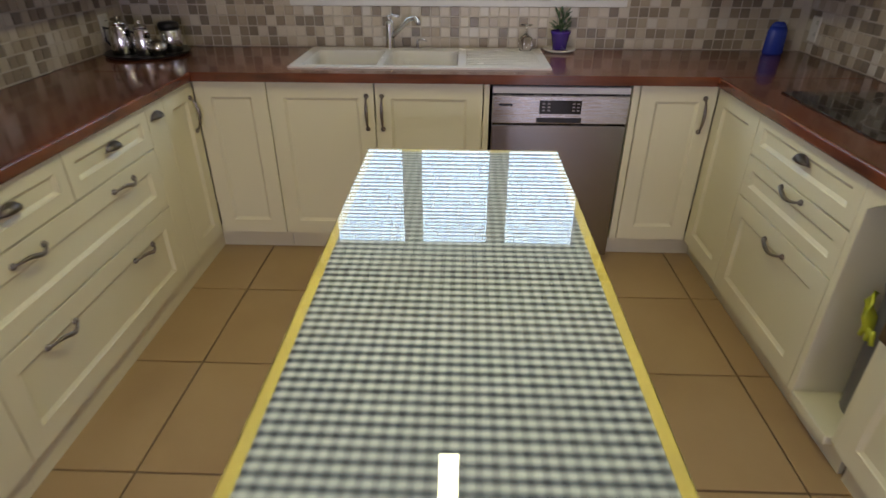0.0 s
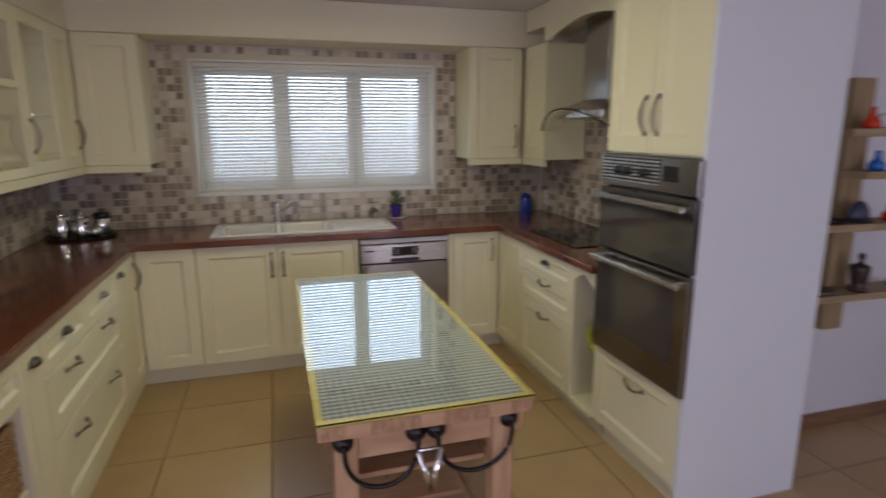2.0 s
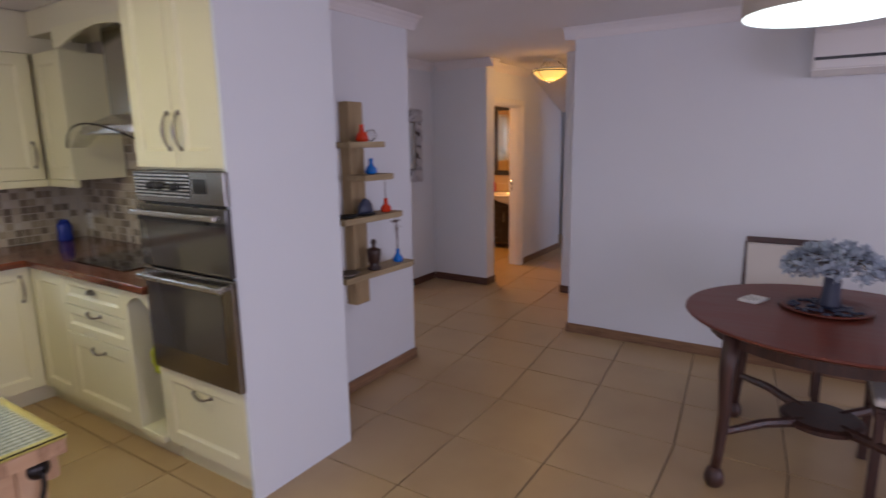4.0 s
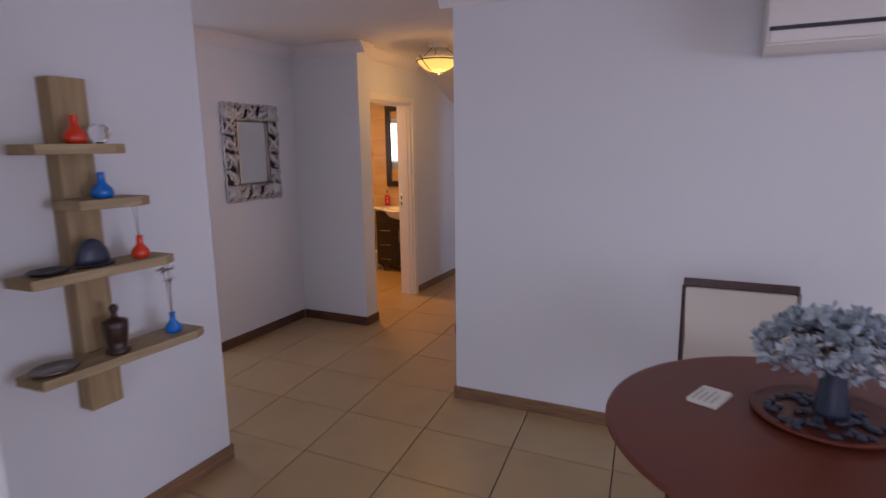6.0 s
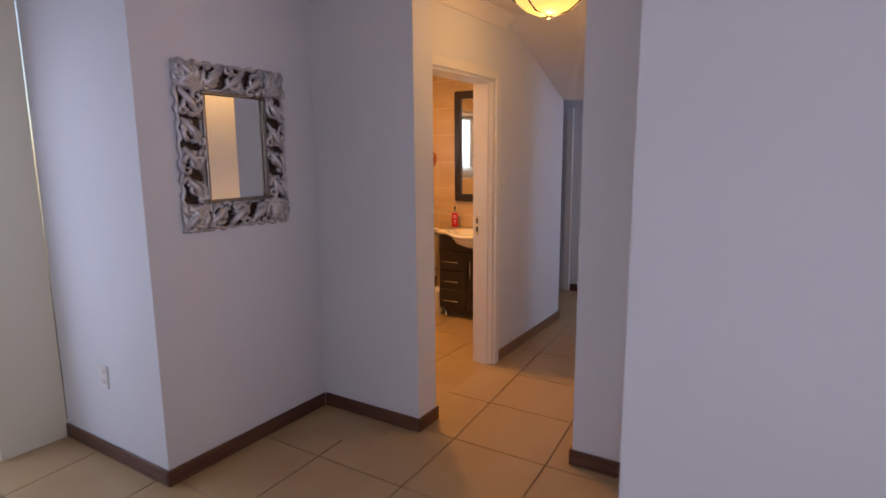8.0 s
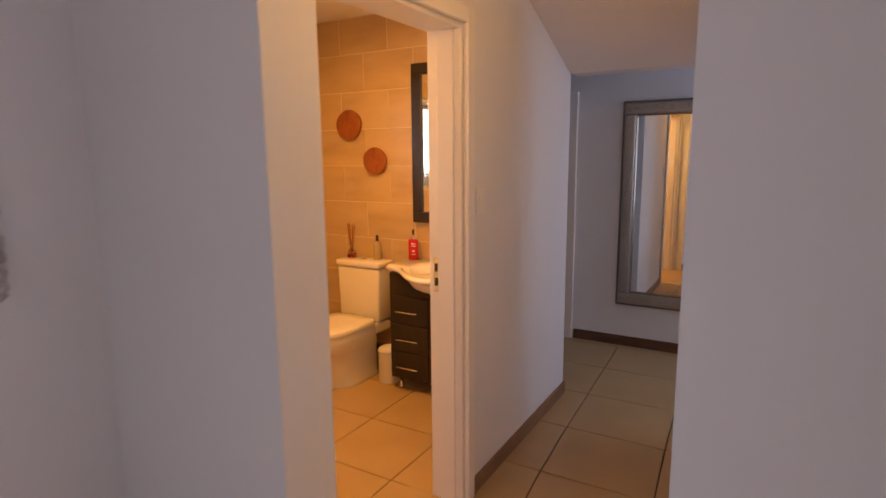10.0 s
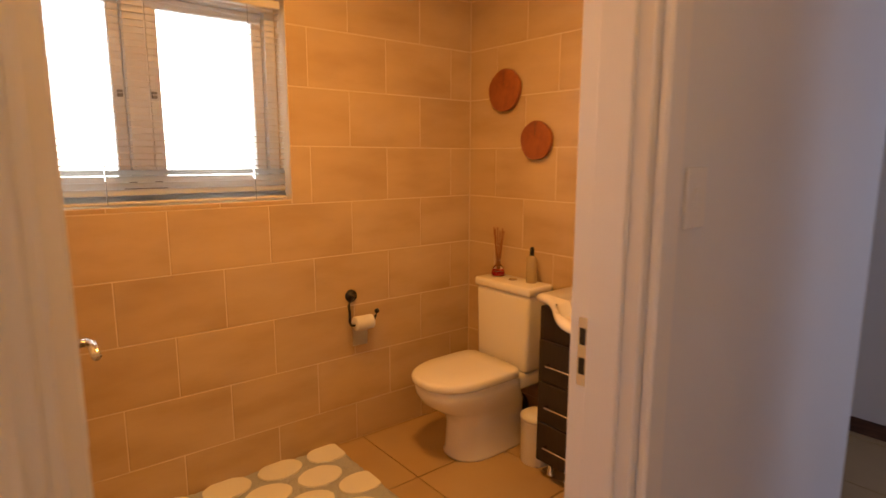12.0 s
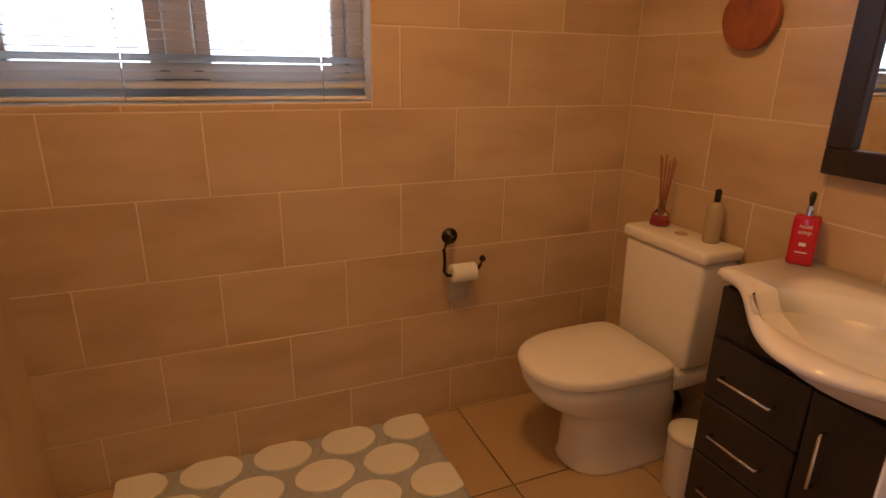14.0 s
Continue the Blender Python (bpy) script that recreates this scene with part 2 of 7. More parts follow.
def stone_tile(name, a, b_, vein, rough, scale):
    m, n, l, b = principled(name, a, rough)
    info = n.new("ShaderNodeObjectInfo")
    v = coords(n, l, scale, "Object")
    off = n.new("ShaderNodeVectorMath")
    sc = n.new("ShaderNodeVectorMath")
    sc.operation = "SCALE"
    sc.inputs[0].default_value = (13.0, 7.0, 5.0)
    l.new(info.outputs["Random"], sc.inputs["Scale"])
    l.new(v, off.inputs[0])
    l.new(sc.outputs[0], off.inputs[1])
    big = noisy(n, l, off.outputs[0], 2.6, 5, 0.5)
    c = ramp(n, l, big, [(0.25, vein), (0.5, b_), (0.78, a)])
    c = mixed(n, l, spread(n, l, info.outputs["Random"], 0.0, 0.22), c, vein)
    l.new(c, b.inputs["Base Color"])
    l.new(spread(n, l, big, rough - 0.02, rough + 0.05), b.inputs["Roughness"])
    bump(n, l, b, noisy(n, l, off.outputs[0], 35, 4), 0.06, 0.0006)
    return m


M_FLOOR = stone_tile("tan_floor_tile", (0.49, 0.352, 0.188), (0.455, 0.320, 0.166), (0.405, 0.276, 0.142), 0.315, (1, 1, 1))
M_BATH = stone_tile("beige_bathroom_tile", (0.62, 0.475, 0.30), (0.545, 0.40, 0.24), (0.44, 0.31, 0.175), 0.3, (0.9, 2.6, 1.0))


def gingham():
    m, n, l, b = principled("blue_gingham_cloth", (0.7, 0.7, 0.7), 0.8)
    tc = n.new("ShaderNodeTexCoord")
    sp = n.new("ShaderNodeSeparateXYZ")
    l.new(tc.outputs["Object"], sp.inputs[0])
    bands = []
    for axis in (0, 1):
        k = n.new("ShaderNodeMath")
        k.operation = "MULTIPLY"
        k.inputs[1].default_value = 1 / 0.0233
        l.new(sp.outputs[axis], k.inputs[0])
        fr = n.new("ShaderNodeMath")
        fr.operation = "FRACT"
        l.new(k.outputs[0], fr.inputs[0])
        pp = n.new("ShaderNodeMath")
        pp.operation = "PINGPONG"
        pp.inputs[1].default_value = 0.5
        l.new(fr.outputs[0], pp.inputs[0])
        st = n.new("ShaderNodeMapRange")
        st.inputs[1].default_value, st.inputs[2].default_value = 0.22, 0.28
        l.new(pp.outputs[0], st.inputs[0])
        bands.append(st.outputs[0])
    add = n.new("ShaderNodeMath")
    add.operation = "ADD"
    wide = n.new("ShaderNodeMath")
    wide.operation = "MULTIPLY"
    wide.inputs[1].default_value = 0.54
    l.new(bands[0], wide.inputs[0])
    tall = n.new("ShaderNodeMath")
    tall.operation = "MULTIPLY"
    tall.inputs[1].default_value = 1.46
    l.new(bands[1], tall.inputs[0])
    l.new(wide.outputs[0], add.inputs[0])
    l.new(tall.outputs[0], add.inputs[1])
    half = n.new("ShaderNodeMath")
    half.operation = "MULTIPLY"
    half.inputs[1].default_value = 0.5
    l.new(add.outputs[0], half.inputs[0])
    c = ramp(n, l, half.outputs[0], [(0.0, (0.37, 0.41, 0.45)), (0.43, (0.165, 0.195, 0.245)), (0.57, (0.13, 0.16, 0.205)), (1.0, (0.02, 0.034, 0.062))])
    l.new(c, b.inputs["Base Color"])
    bump(n, l, b, noisy(n, l, coords(n, l), 600, 2), 0.3, 0.0005)
    return m


M_GINGHAM = gingham()


def wicker():
    m, n, l, b = principled("woven_wicker", (0.33, 0.19, 0.08), 0.6)
    v = coords(n, l)
    f = noisy(n, l, v, 60, 4)
    g = n.new("ShaderNodeNewGeometry").outputs["Random Per Island"]
    c = mixed(n, l, g, (0.40, 0.24, 0.10), (0.20, 0.105, 0.045))
    l.new(mixed(n, l, f, c, (0.30, 0.17, 0.07)), b.inputs["Base Color"])
    return m


M_WICKER = wicker()


def dotted_mat():
    m, n, l, b = principled("grey_mat_pile", (0.46, 0.48, 0.51), 0.95)
    v = coords(n, l)
    f = noisy(n, l, v, 260, 3)
    l.new(mixed(n, l, f, (0.34, 0.37, 0.42), (0.56, 0.58, 0.62)), b.inputs["Base Color"])
    bump(n, l, b, f, 0.9, 0.006)
    return m


M_MAT = dotted_mat()
M_MATDOT = paint("white_mat_pile", (0.84, 0.83, 0.79), 0.95, 0.06, 300, 0.9)


# ---- mesh helpers ----
def mesh_ob(name, bm, material, smooth=False):
    me = bpy.data.meshes.new(name)
    bm.normal_update()
    bm.to_mesh(me)
    bm.free()
    if smooth:
        for p in me.polygons:
            p.use_smooth = True
    me.materials.append(material)
    return new(name, me)


def part(name, bm, material, parent, label="", smooth=False):
    ob = mesh_ob(name, bm, material, smooth)
    ob.parent = parent
    return tagged(ob, label)


def thing(name, m, label, category, group="", kind=""):
    ob = new(name)
    ob.empty_display_size = 0.05
    ob.matrix_world = m
    return tagged(ob, label, category, group, kind)


def single(name, bm, material, label, category, m=None, kind="", smooth=False, group=""):
    ob = mesh_ob(name, bm, material, smooth)
    if m is not None:
        ob.matrix_world = m
    return tagged(ob, label, category, group, kind)


def box(x0, x1, y0, y1, z0, z1, bevel=0.0, bm=None, seg=1):
    own = bmesh.new()
    bmesh.ops.create_cube(own, size=1, matrix=Matrix.LocRotScale(((x0 + x1) / 2, (y0 + y1) / 2, (z0 + z1) / 2), None, (abs(x1 - x0), abs(y1 - y0), abs(z1 - z0))))
    if bevel:
        bmesh.ops.bevel(own, geom=own.edges[:], offset=bevel, segments=seg, affect="EDGES", profile=0.5)
    if bm is None:
        return own
    me = bpy.data.meshes.new("tmp")
    own.to_mesh(me)
    own.free()
    bm.from_mesh(me)
    bpy.data.meshes.remove(me)
    return bm


def tube(pts, r, bm=None, n=8, closed=False, flat=1.0):
    bm = bm or bmesh.new()
    pts = [Vector(p) for p in pts]
    rr = r if isinstance(r, (list, tuple)) else [r] * len(pts)
    rings = []
    for i, p in enumerate(pts):
        if closed:
            d = pts[(i + 1) % len(pts)] - pts[i - 1]
        else:
            d = pts[min(i + 1, len(pts) - 1)] - pts[max(i - 1, 0)]
        d.normalize()
        up = Vector((0, 0, 1)) if abs(d.z) < 0.9 else Vector((1, 0, 0))
        a = d.cross(up).normalized()
        c = a.cross(d).normalized()
        rings.append([bm.verts.new(p + (a * math.cos(2 * math.pi * k / n) + c * math.sin(2 * math.pi * k / n) * flat) * rr[i]) for k in range(n)])
    for i in range(len(rings) - (0 if closed else 1)):
        a, c = rings[i], rings[(i + 1) % len(rings)]
        for k in range(n):
            bm.faces.new((a[k], a[(k + 1) % n], c[(k + 1) % n], c[k]))
    if not closed:
        bm.faces.new(rings[0][::-1])
        bm.faces.new(rings[-1])
    bmesh.ops.recalc_face_normals(bm, faces=bm.faces[:])
    return bm


def lathe(profile, n=24, bm=None, sx=1.0, sy=1.0, at=(0, 0, 0)):
    """profile: (radius, z) from bottom to top."""
    bm = bm or bmesh.new()
    rings = []
    for r, z in profile:
        if r < 1e-5:
            rings.append([bm.verts.new((at[0], at[1], at[2] + z))])
        else:
            rings.append([bm.verts.new((at[0] + r * sx * math.cos(2 * math.pi * k / n), at[1] + r * sy * math.sin(2 * math.pi * k / n), at[2] + z)) for k in range(n)])
    for a, c in zip(rings, rings[1:]):
        if len(a) == 1 and len(c) == 1:
            continue
        for k in range(n):
            q = (k + 1) % n
            if len(a) == 1:
                bm.faces.new((a[0], c[q], c[k]))
            elif len(c) == 1:
                bm.faces.new((a[k], a[q], c[0]))
            else:
                bm.faces.new((a[k], a[q], c[q], c[k]))
    for ring, flip in ((rings[0], True), (rings[-1], False)):
        if len(ring) > 1:
            bm.faces.new(ring[::-1] if flip else ring)
    return bm


def prism(outline, z0, z1, bm=None, bevel=0.0):
    """A flat outline of (x, y) raised from z0 to z1."""
    own = bmesh.new()
    lo = [own.verts.new((x, y, z0)) for x, y in outline]
    f = own.faces.new(lo)
    r = bmesh.ops.extrude_face_region(own, geom=[f])
    bmesh.ops.translate(own, verts=[v for v in r["geom"] if isinstance(v, bmesh.types.BMVert)], vec=(0, 0, z1 - z0))
    bmesh.ops.recalc_face_normals(own, faces=own.faces[:])
    if bevel:
        bmesh.ops.bevel(own, geom=[e for e in own.edges if abs(e.verts[0].co.z - e.verts[1].co.z) < 1e-6], offset=bevel, segments=2, affect="EDGES", profile=0.5)
    if bm is None:
        return own
    me = bpy.data.meshes.new("tmp")
    own.to_mesh(me)
    own.free()
    bm.from_mesh(me)
    bpy.data.meshes.remove(me)
    return bm


def moved(bm, m):
    bmesh.ops.transform(bm, matrix=m, verts=bm.verts[:])
    return bm


UP_TO_FRONT = pose(0, 0, 0, 90, 0, 0)
R_NORTH, R_WEST, R_EAST = 0, 90, -90

# ---- the setting ----
CEIL = 2.40
XW, XE, YN = -1.15, 2.39, 3.90      # kitchen walls
YS = -6.5


def wall(name, x0, x1, y0, y1, z0=0.0, z1=CEIL, material=None, label="plain white painted wall"):
    return single(name, box(x0, x1, y0, y1, z0, z1), material or M_WALL, label, "wall", kind="structure")


# kitchen north wall round its window
WX0, WX1, WZ0, WZ1 = -0.225, 1.45, 1.155, 2.035
bm = box(XW - 0.2, WX0, YN, YN + 0.2, 0, CEIL)
box(WX1, 3.36, YN, YN + 0.2, 0, CEIL, bm=bm)
box(4.36, 4.667, YN, YN + 0.2, 0, CEIL, bm=bm)
box(3.36, 4.36, YN, YN + 0.2, 2.12, CEIL, bm=bm)
box(WX0, WX1, YN, YN + 0.2, 0, WZ0, bm=bm)
box(WX0, WX1, YN, YN + 0.2, WZ1, CEIL, bm=bm)
single("wall_kitchen_north", bm, M_CREAMWALL, "cream kitchen wall with a wide window", "wall", kind="structure")
bm = box(XW - 0.2, XW, 0.65, YN, 0, CEIL)
box(XW - 0.2, XW, YS, -2.60, 0, CEIL, bm=bm)
box(XW - 0.2, XW, -2.60, 0.65, 2.3, CEIL, bm=bm)
box(XW - 0.2, XW, -2.60, 0.65, 0, 0.70, bm=bm)
single("wall_west", bm, M_CREAMWALL, "cream kitchen wall behind the worktop", "wall", kind="structure")
bm = box(XW - 0.12, XW - 0.06, -2.60, 0.65, 0.70, 0.76)
box(XW - 0.12, XW - 0.06, -2.60, 0.65, 2.24, 2.30, bm=bm)
for k in range(4):
    box(XW - 0.12, XW - 0.06, -2.60 + k * 1.0633, -2.54 + k * 1.0633, 0.76, 2.24, bm=bm)
single("window_4", bm, M_SKYTRIM, "white framed wide living room window", "window", kind="structure")
bm = box(3.36, 4.36, YN + 0.10, YN + 0.15, 0.0, 0.08)
box(3.36, 4.36, YN + 0.10, YN + 0.15, 2.05, 2.12, bm=bm)
for x in (3.36, 3.825, 4.29):
    box(x, x + 0.07, YN + 0.10, YN + 0.15, 0.08, 2.05, bm=bm)
single("door_passage_glazed", bm, M_SKYTRIM, "white framed glazed door at the end of the passage", "door", kind="structure")
wall("wall_kitchen_east", XE, XE + 0.08, 1.985, YN, material=M_CREAMWALL, label="cream kitchen wall beside the oven tower")
wall("wall_shelf", XE + 0.08, 3.562, 1.755, 1.985, label="white wall that carries the wooden shelf")
wall("wall_passage_west", 2.95, 3.05, 1.985, YN, label="white wall with a closed white door")
# block with the carved mirror
wall("wall_mirror", 4.672, 5.685, 2.985, 3.25, label="white wall with the carved mirror")
wall("wall_passage_east", 4.672, 4.85, 3.25, YN, label="white wall of the side passage")
wall("wall_alcove_east", 5.685, 5.858, 2.30, 4.5, label="white wall beside the bathroom")
# dining wall with its hall corner
wall("wall_dining_east", 4.675, 4.90, YS, 0.985, label="white dining wall under the air conditioner")
wall("wall_dining_return", 4.90, 5.80, 0.80, 0.985, label="white wall behind the dining corner")
wall("wall_hall_south", 5.80, 7.95, 0.80, 1.48, label="white south wall of the hall")
# hall north wall with the bathroom door
DX0, DX1, DZ = 5.885, 6.80, 1.985
HY = 2.415
bm = box(5.86, DX0, HY, HY + 0.15, 0, CEIL)
box(DX1, 8.11, HY, HY + 0.15, 0, CEIL, bm=bm)
box(DX0, DX1, HY, HY + 0.15, DZ, CEIL, bm=bm)
single("wall_hall_north", bm, M_WALL, "white hall wall with the bathroom doorway", "wall", kind="structure")
wall("wall_hall_end_north", 8.052, 8.11, HY + 0.15, 4.5, label="white wall of the far passage")
wall("wall_hall_east", 9.22, 9.40, 0.0, 2.70, label="white end wall with the long mirror")
wall("wall_far_passage_east", 9.22, 9.40, 2.70, 4.5, label="white wall of the far passage")
wall("wall_far_passage_north", 8.05, 9.40, 4.5, 4.65)
wall("wall_far_room_west", 7.75, 7.95, -0.2, 0.80)
bm = box(7.75, 8.50, -0.30, -0.10, 0, CEIL)
box(9.21, 9.40, -0.30, -0.10, 0, CEIL, bm=bm)
box(8.50, 9.21, -0.30, -0.10, 2.12, CEIL, bm=bm)
box(8.50, 9.21, -0.30, -0.10, 0, 0.80, bm=bm)
single("wall_far_room_south", bm, M_WALL, "white wall of the bright side room with a window", "wall", kind="structure")
# bathroom
BX0, BX1, BY0, BY1 = 5.86, 7.935, HY + 0.15, 4.18
VX0, VX1, VZ0, VZ1 = 5.86, 6.915, 1.195, 2.02
bm = box(VX1, 8.05, BY1 + 0.002, BY1 + 0.2, 0, CEIL)
box(BX0, VX1, BY1 + 0.002, BY1 + 0.2, 0, VZ0, bm=bm)
box(BX0, VX1, BY1 + 0.002, BY1 + 0.2, VZ1, CEIL, bm=bm)
bath_north = single("wall_bathroom_north", bm, M_BGROUT, "beige tiled bathroom wall under the window", "wall", kind="structure")
bath_east = single("wall_bathroom_east", box(BX1 + 0.002, 8.05, BY0, BY1 + 0.002, 0, CEIL), M_BGROUT, "beige tiled bathroom wall behind the toilet", "wall", kind="structure")
# living room south wall with its wide window
bm = box(XW - 0.2, -0.4, YS - 0.2, YS, 0, CEIL)
box(3.2, 4.9, YS - 0.2, YS, 0, CEIL, bm=bm)
box(-0.4, 3.2, YS - 0.2, YS, 2.15, CEIL, bm=bm)
box(-0.4, 3.2, YS - 0.2, YS, 0, 0.15, bm=bm)
single("wall_south", bm, M_WALL, "white wall with a wide garden window", "wall", kind="structure")

bm = box(XW - 0.2, 9.4, YS - 0.2, 4.65, CEIL, CEIL + 0.12)
single("ceiling", bm, M_CEIL, "flat white painted ceiling", "ceiling", kind="structure")
# lowered soffit over the far end of the hall
bm = prism([(6.95, CEIL - 0.004), (8.10, 1.945), (8.24, 1.945), (8.24, CEIL - 0.004)], 0, 0.85)
moved(bm, Matrix.Translation((0, HY - 0.002, 0)) @ pose(0, 0, 0, 90, 0, 0))
single("ceiling_soffit", bm, M_CEIL, "sloping white soffit over the hall end", "ceiling", kind="structure")

floor = single("floor", box(XW - 0.2, 9.4, YS - 0.2, 4.65, -0.12, -0.008), M_FGROUT, "large tan ceramic floor tiles with dark joints", "floor", kind="structure")

# bulkhead over the kitchen cabinets and window
BZ = 2.15
single("bulkhead_north", box(XW + 0.002, XE - 0.002, 3.55, YN - 0.002, BZ, CEIL - 0.003, 0.004), M_CREAMWALL, "cream bulkhead over the kitchen window", "bulkhead", kind="structure")
single("bulkhead_west", box(XW + 0.002, -0.825, 0.95, 3.548, BZ, CEIL - 0.003, 0.004), M_CREAMWALL, "cream bulkhead over the wall cabinets", "bulkhead", kind="structure")
single("bulkhead_east", box(2.05, XE - 0.002, 2.0, 3.548, BZ + 0.1, CEIL - 0.003, 0.004), M_CREAMWALL, "cream bulkhead over the cooker hood", "bulkhead", kind="structure")


def skirting(name, x0, x1, y0, y1, material=None):
    single(name, box(x0, x1, y0, y1, 0, 0.078, 0.003), material or M_SKIRT, "dark stained wooden skirting board", "skirting", kind="structure")


skirting("baseboard_shelf_wall", XE + 0.1, 3.575, 1.742, 1.7545, M_SKIRT2)
skirting("baseboard_shelf_end", 3.5625, 3.575, 1.7555, 1.985, M_SKIRT2)
skirting("baseboard_mirror_wall", 4.659, 5.672, 2.972, 2.9845)
skirting("baseboard_block_west", 4.659, 4.6715, 2.986, YN)
skirting("baseboard_alcove", 5.672, 5.6845, 2.287, 2.971)
skirting("baseboard_alcove_return", 5.686, 5.871, 2.287, 2.2995)
skirting("baseboard_dining", 4.662, 4.6745, YS, 0.998, M_SKIRT2)
skirting("baseboard_dining_return", 4.676, 5.787, 0.986, 0.998)
skirting("baseboard_hall_stub", 5.787, 5.7995, 0.999, 1.493)
skirting("baseboard_hall_south", 5.80, 7.95, 1.481, 1.493)
skirting("baseboard_hall_north", 6.84, 8.123, 2.402, 2.4145, M_SKIRT2)
skirting("baseboard_hall_east", 9.207, 9.2195, 0.0, 2.69)
skirting("baseboard_passage", 3.051, 3.063, 1.99, 2.10)


def cornice(name, p, q, out):
    """A coved moulding from p to q under the ceiling, leaning towards out."""
    p, q, o = Vector((*p, 0)), Vector((*q, 0)), Vector((*out, 0))
    prof = [(0, -0.085), (0.008, -0.085), (0.014, -0.07), (0.03, -0.045), (0.055, -0.022), (0.072, -0.012), (0.08, -0.002), (0, -0.002)]
    own = bmesh.new()
    ends = [[own.verts.new(e + o * u + Vector((0, 0, CEIL + v))) for u, v in prof] for e in (p, q)]
    for k in range(len(prof)):
        own.faces.new((ends[0][k], ends[0][(k + 1) % len(prof)], ends[1][(k + 1) % len(prof)], ends[1][k]))
    own.faces.new(ends[0][::-1])
    own.faces.new(ends[1])
    bmesh.ops.recalc_face_normals(own, faces=own.faces[:])
    single(name, own, M_CEIL, "white coved plaster cornice", "cornice", kind="structure")


cornice("trim_cornice_shelf", (XE + 0.08, 1.754), (3.64, 1.754), (0, -1))
cornice("trim_cornice_shelf_end", (3.563, 1.756), (3.563, 1.985), (1, 0))
cornice("trim_cornice_mirror", (4.595, 2.984), (5.684, 2.984), (0, -1))
cornice("trim_cornice_block", (4.671, 2.986), (4.671, YN), (-1, 0))
cornice("trim_cornice_alcove", (5.684, 2.22), (5.684, 2.904), (-1, 0))
cornice("trim_cornice_alcove_return", (5.686, 2.299), (5.858, 2.299), (0, -1))
cornice("trim_cornice_hall", (5.86, 2.414), (6.94, 2.414), (0, -1))
cornice("trim_cornice_dining", (4.674, YS), (4.674, 1.064), (-1, 0))
cornice("trim_cornice_return", (4.676, 0.986), (5.72, 0.986), (0, 1))


# ---- doors and windows ----
def door_frame(name, x0, x1, top, y, depth, label):
    """A lining with architraves round an opening that faces -y."""
    root = thing(name, pose(0, 0, 0), label, "door frame", kind="structure")
    w = 0.05
    for side, a, b_ in (("jamb", x0 - 0.024, x0 + 0.012), ("jamb", x1 - 0.012, x1 + w)):
        part(side, box(a, b_, y - 0.022, y - 0.001, 0, top + w, 0.005), M_TRIM, root)
    part("head", box(x0 + 0.013, x1 - 0.013, y - 0.022, y - 0.001, top - 0.012, top + w, 0.005), M_TRIM, root)
    part("lining", box(x0 + 0.001, x0 + 0.028, y, y + depth, 0, top, 0.003), M_TRIM, root)
    strike = part("lining", box(x1 - 0.028, x1 - 0.001, y, y + depth, 0, top, 0.003), M_TRIM, root)
    part("lining", box(x0 + 0.029, x1 - 0.029, y, y + depth, top - 0.028, top - 0.001, 0.003), M_TRIM, root)
    part("stop", box(x0 + 0.0285, x0 + 0.042, y + 0.03, y + depth - 0.05, 0, top - 0.03, 0.002), M_TRIM, root)
    part("stop", box(x1 - 0.042, x1 - 0.0285, y + 0.03, y + depth - 0.05, 0, top - 0.03, 0.002), M_TRIM, root)
    return root, strike


bath_frame, strike = door_frame("door_frame_bathroom", DX0, DX1, DZ, HY, 0.15, "white painted frame of the open bathroom doorway")
plate = part("strike_plate", box(DX1 - 0.031, DX1 - 0.0283, HY + 0.105, HY + 0.128, 0.93, 1.07, 0.001), M_CHROME, strike, "brass strike plate")
for z in (0.955, 1.015):
    part("latch_hole", box(DX1 - 0.0325, DX1 - 0.0311, HY + 0.110, HY + 0.123, z, z + 0.033), M_BLACK, strike, "dark latch hole")


def door_leaf(name, m, w, h, label, handle_side=1):
    root = thing(name, m, label, "door", kind="structure")
    part("leaf", box(0, w, -0.02, 0.02, 0.008, h, 0.003), M_TRIM, root)
    for z0, z1 in ((0.15, 0.85), (1.0, h - 0.15)):
        for y in (-0.024, 0.0201):
            b = box(0.12, w - 0.12, y, y + 0.0039, z0, z0 + 0.02)
            box(0.12, w - 0.12, y, y + 0.0039, z1 - 0.02, z1, bm=b)
            box(0.12, 0.14, y, y + 0.0039, z0 + 0.02, z1 - 0.02, bm=b)
            box(w - 0.14, w - 0.12, y, y + 0.0039, z0 + 0.02, z1 - 0.02, bm=b)
            part("moulding", b, M_TRIM, root)
    for s in (-1, 1):
        h_ = part("handle", box(w - 0.085, w - 0.045, s * 0.0205, s * 0.029, 0.845, 1.045, 0.003), M_STEEL, root, "brushed steel lever handle")
        part("lever", tube([(w - 0.065, s * 0.028, 1.0), (w - 0.065, s * 0.05, 1.0), (w - 0.08, s * 0.058, 1.0), (w - 0.17, s * 0.06, 1.0)], 0.009), M_STEEL, h_, smooth=True)
    return root


door_leaf("door_bathroom", pose(DX0 + 0.052, HY + 0.170, 0, 0, 0, 86.5), 0.68, 1.95, "white bathroom door standing open against the wall")
door_leaf("door_passage", pose(3.078, 2.12, 0, 0, 0, 90), 0.76, 2.0, "closed white panelled door in the side passage")
b = box(9.190, 9.219, 2.70, 2.765, 0, 1.96, 0.003)
single("door_frame_far", b, M_TRIM, "white painted frame at the end of the hall", "door frame", kind="structure")


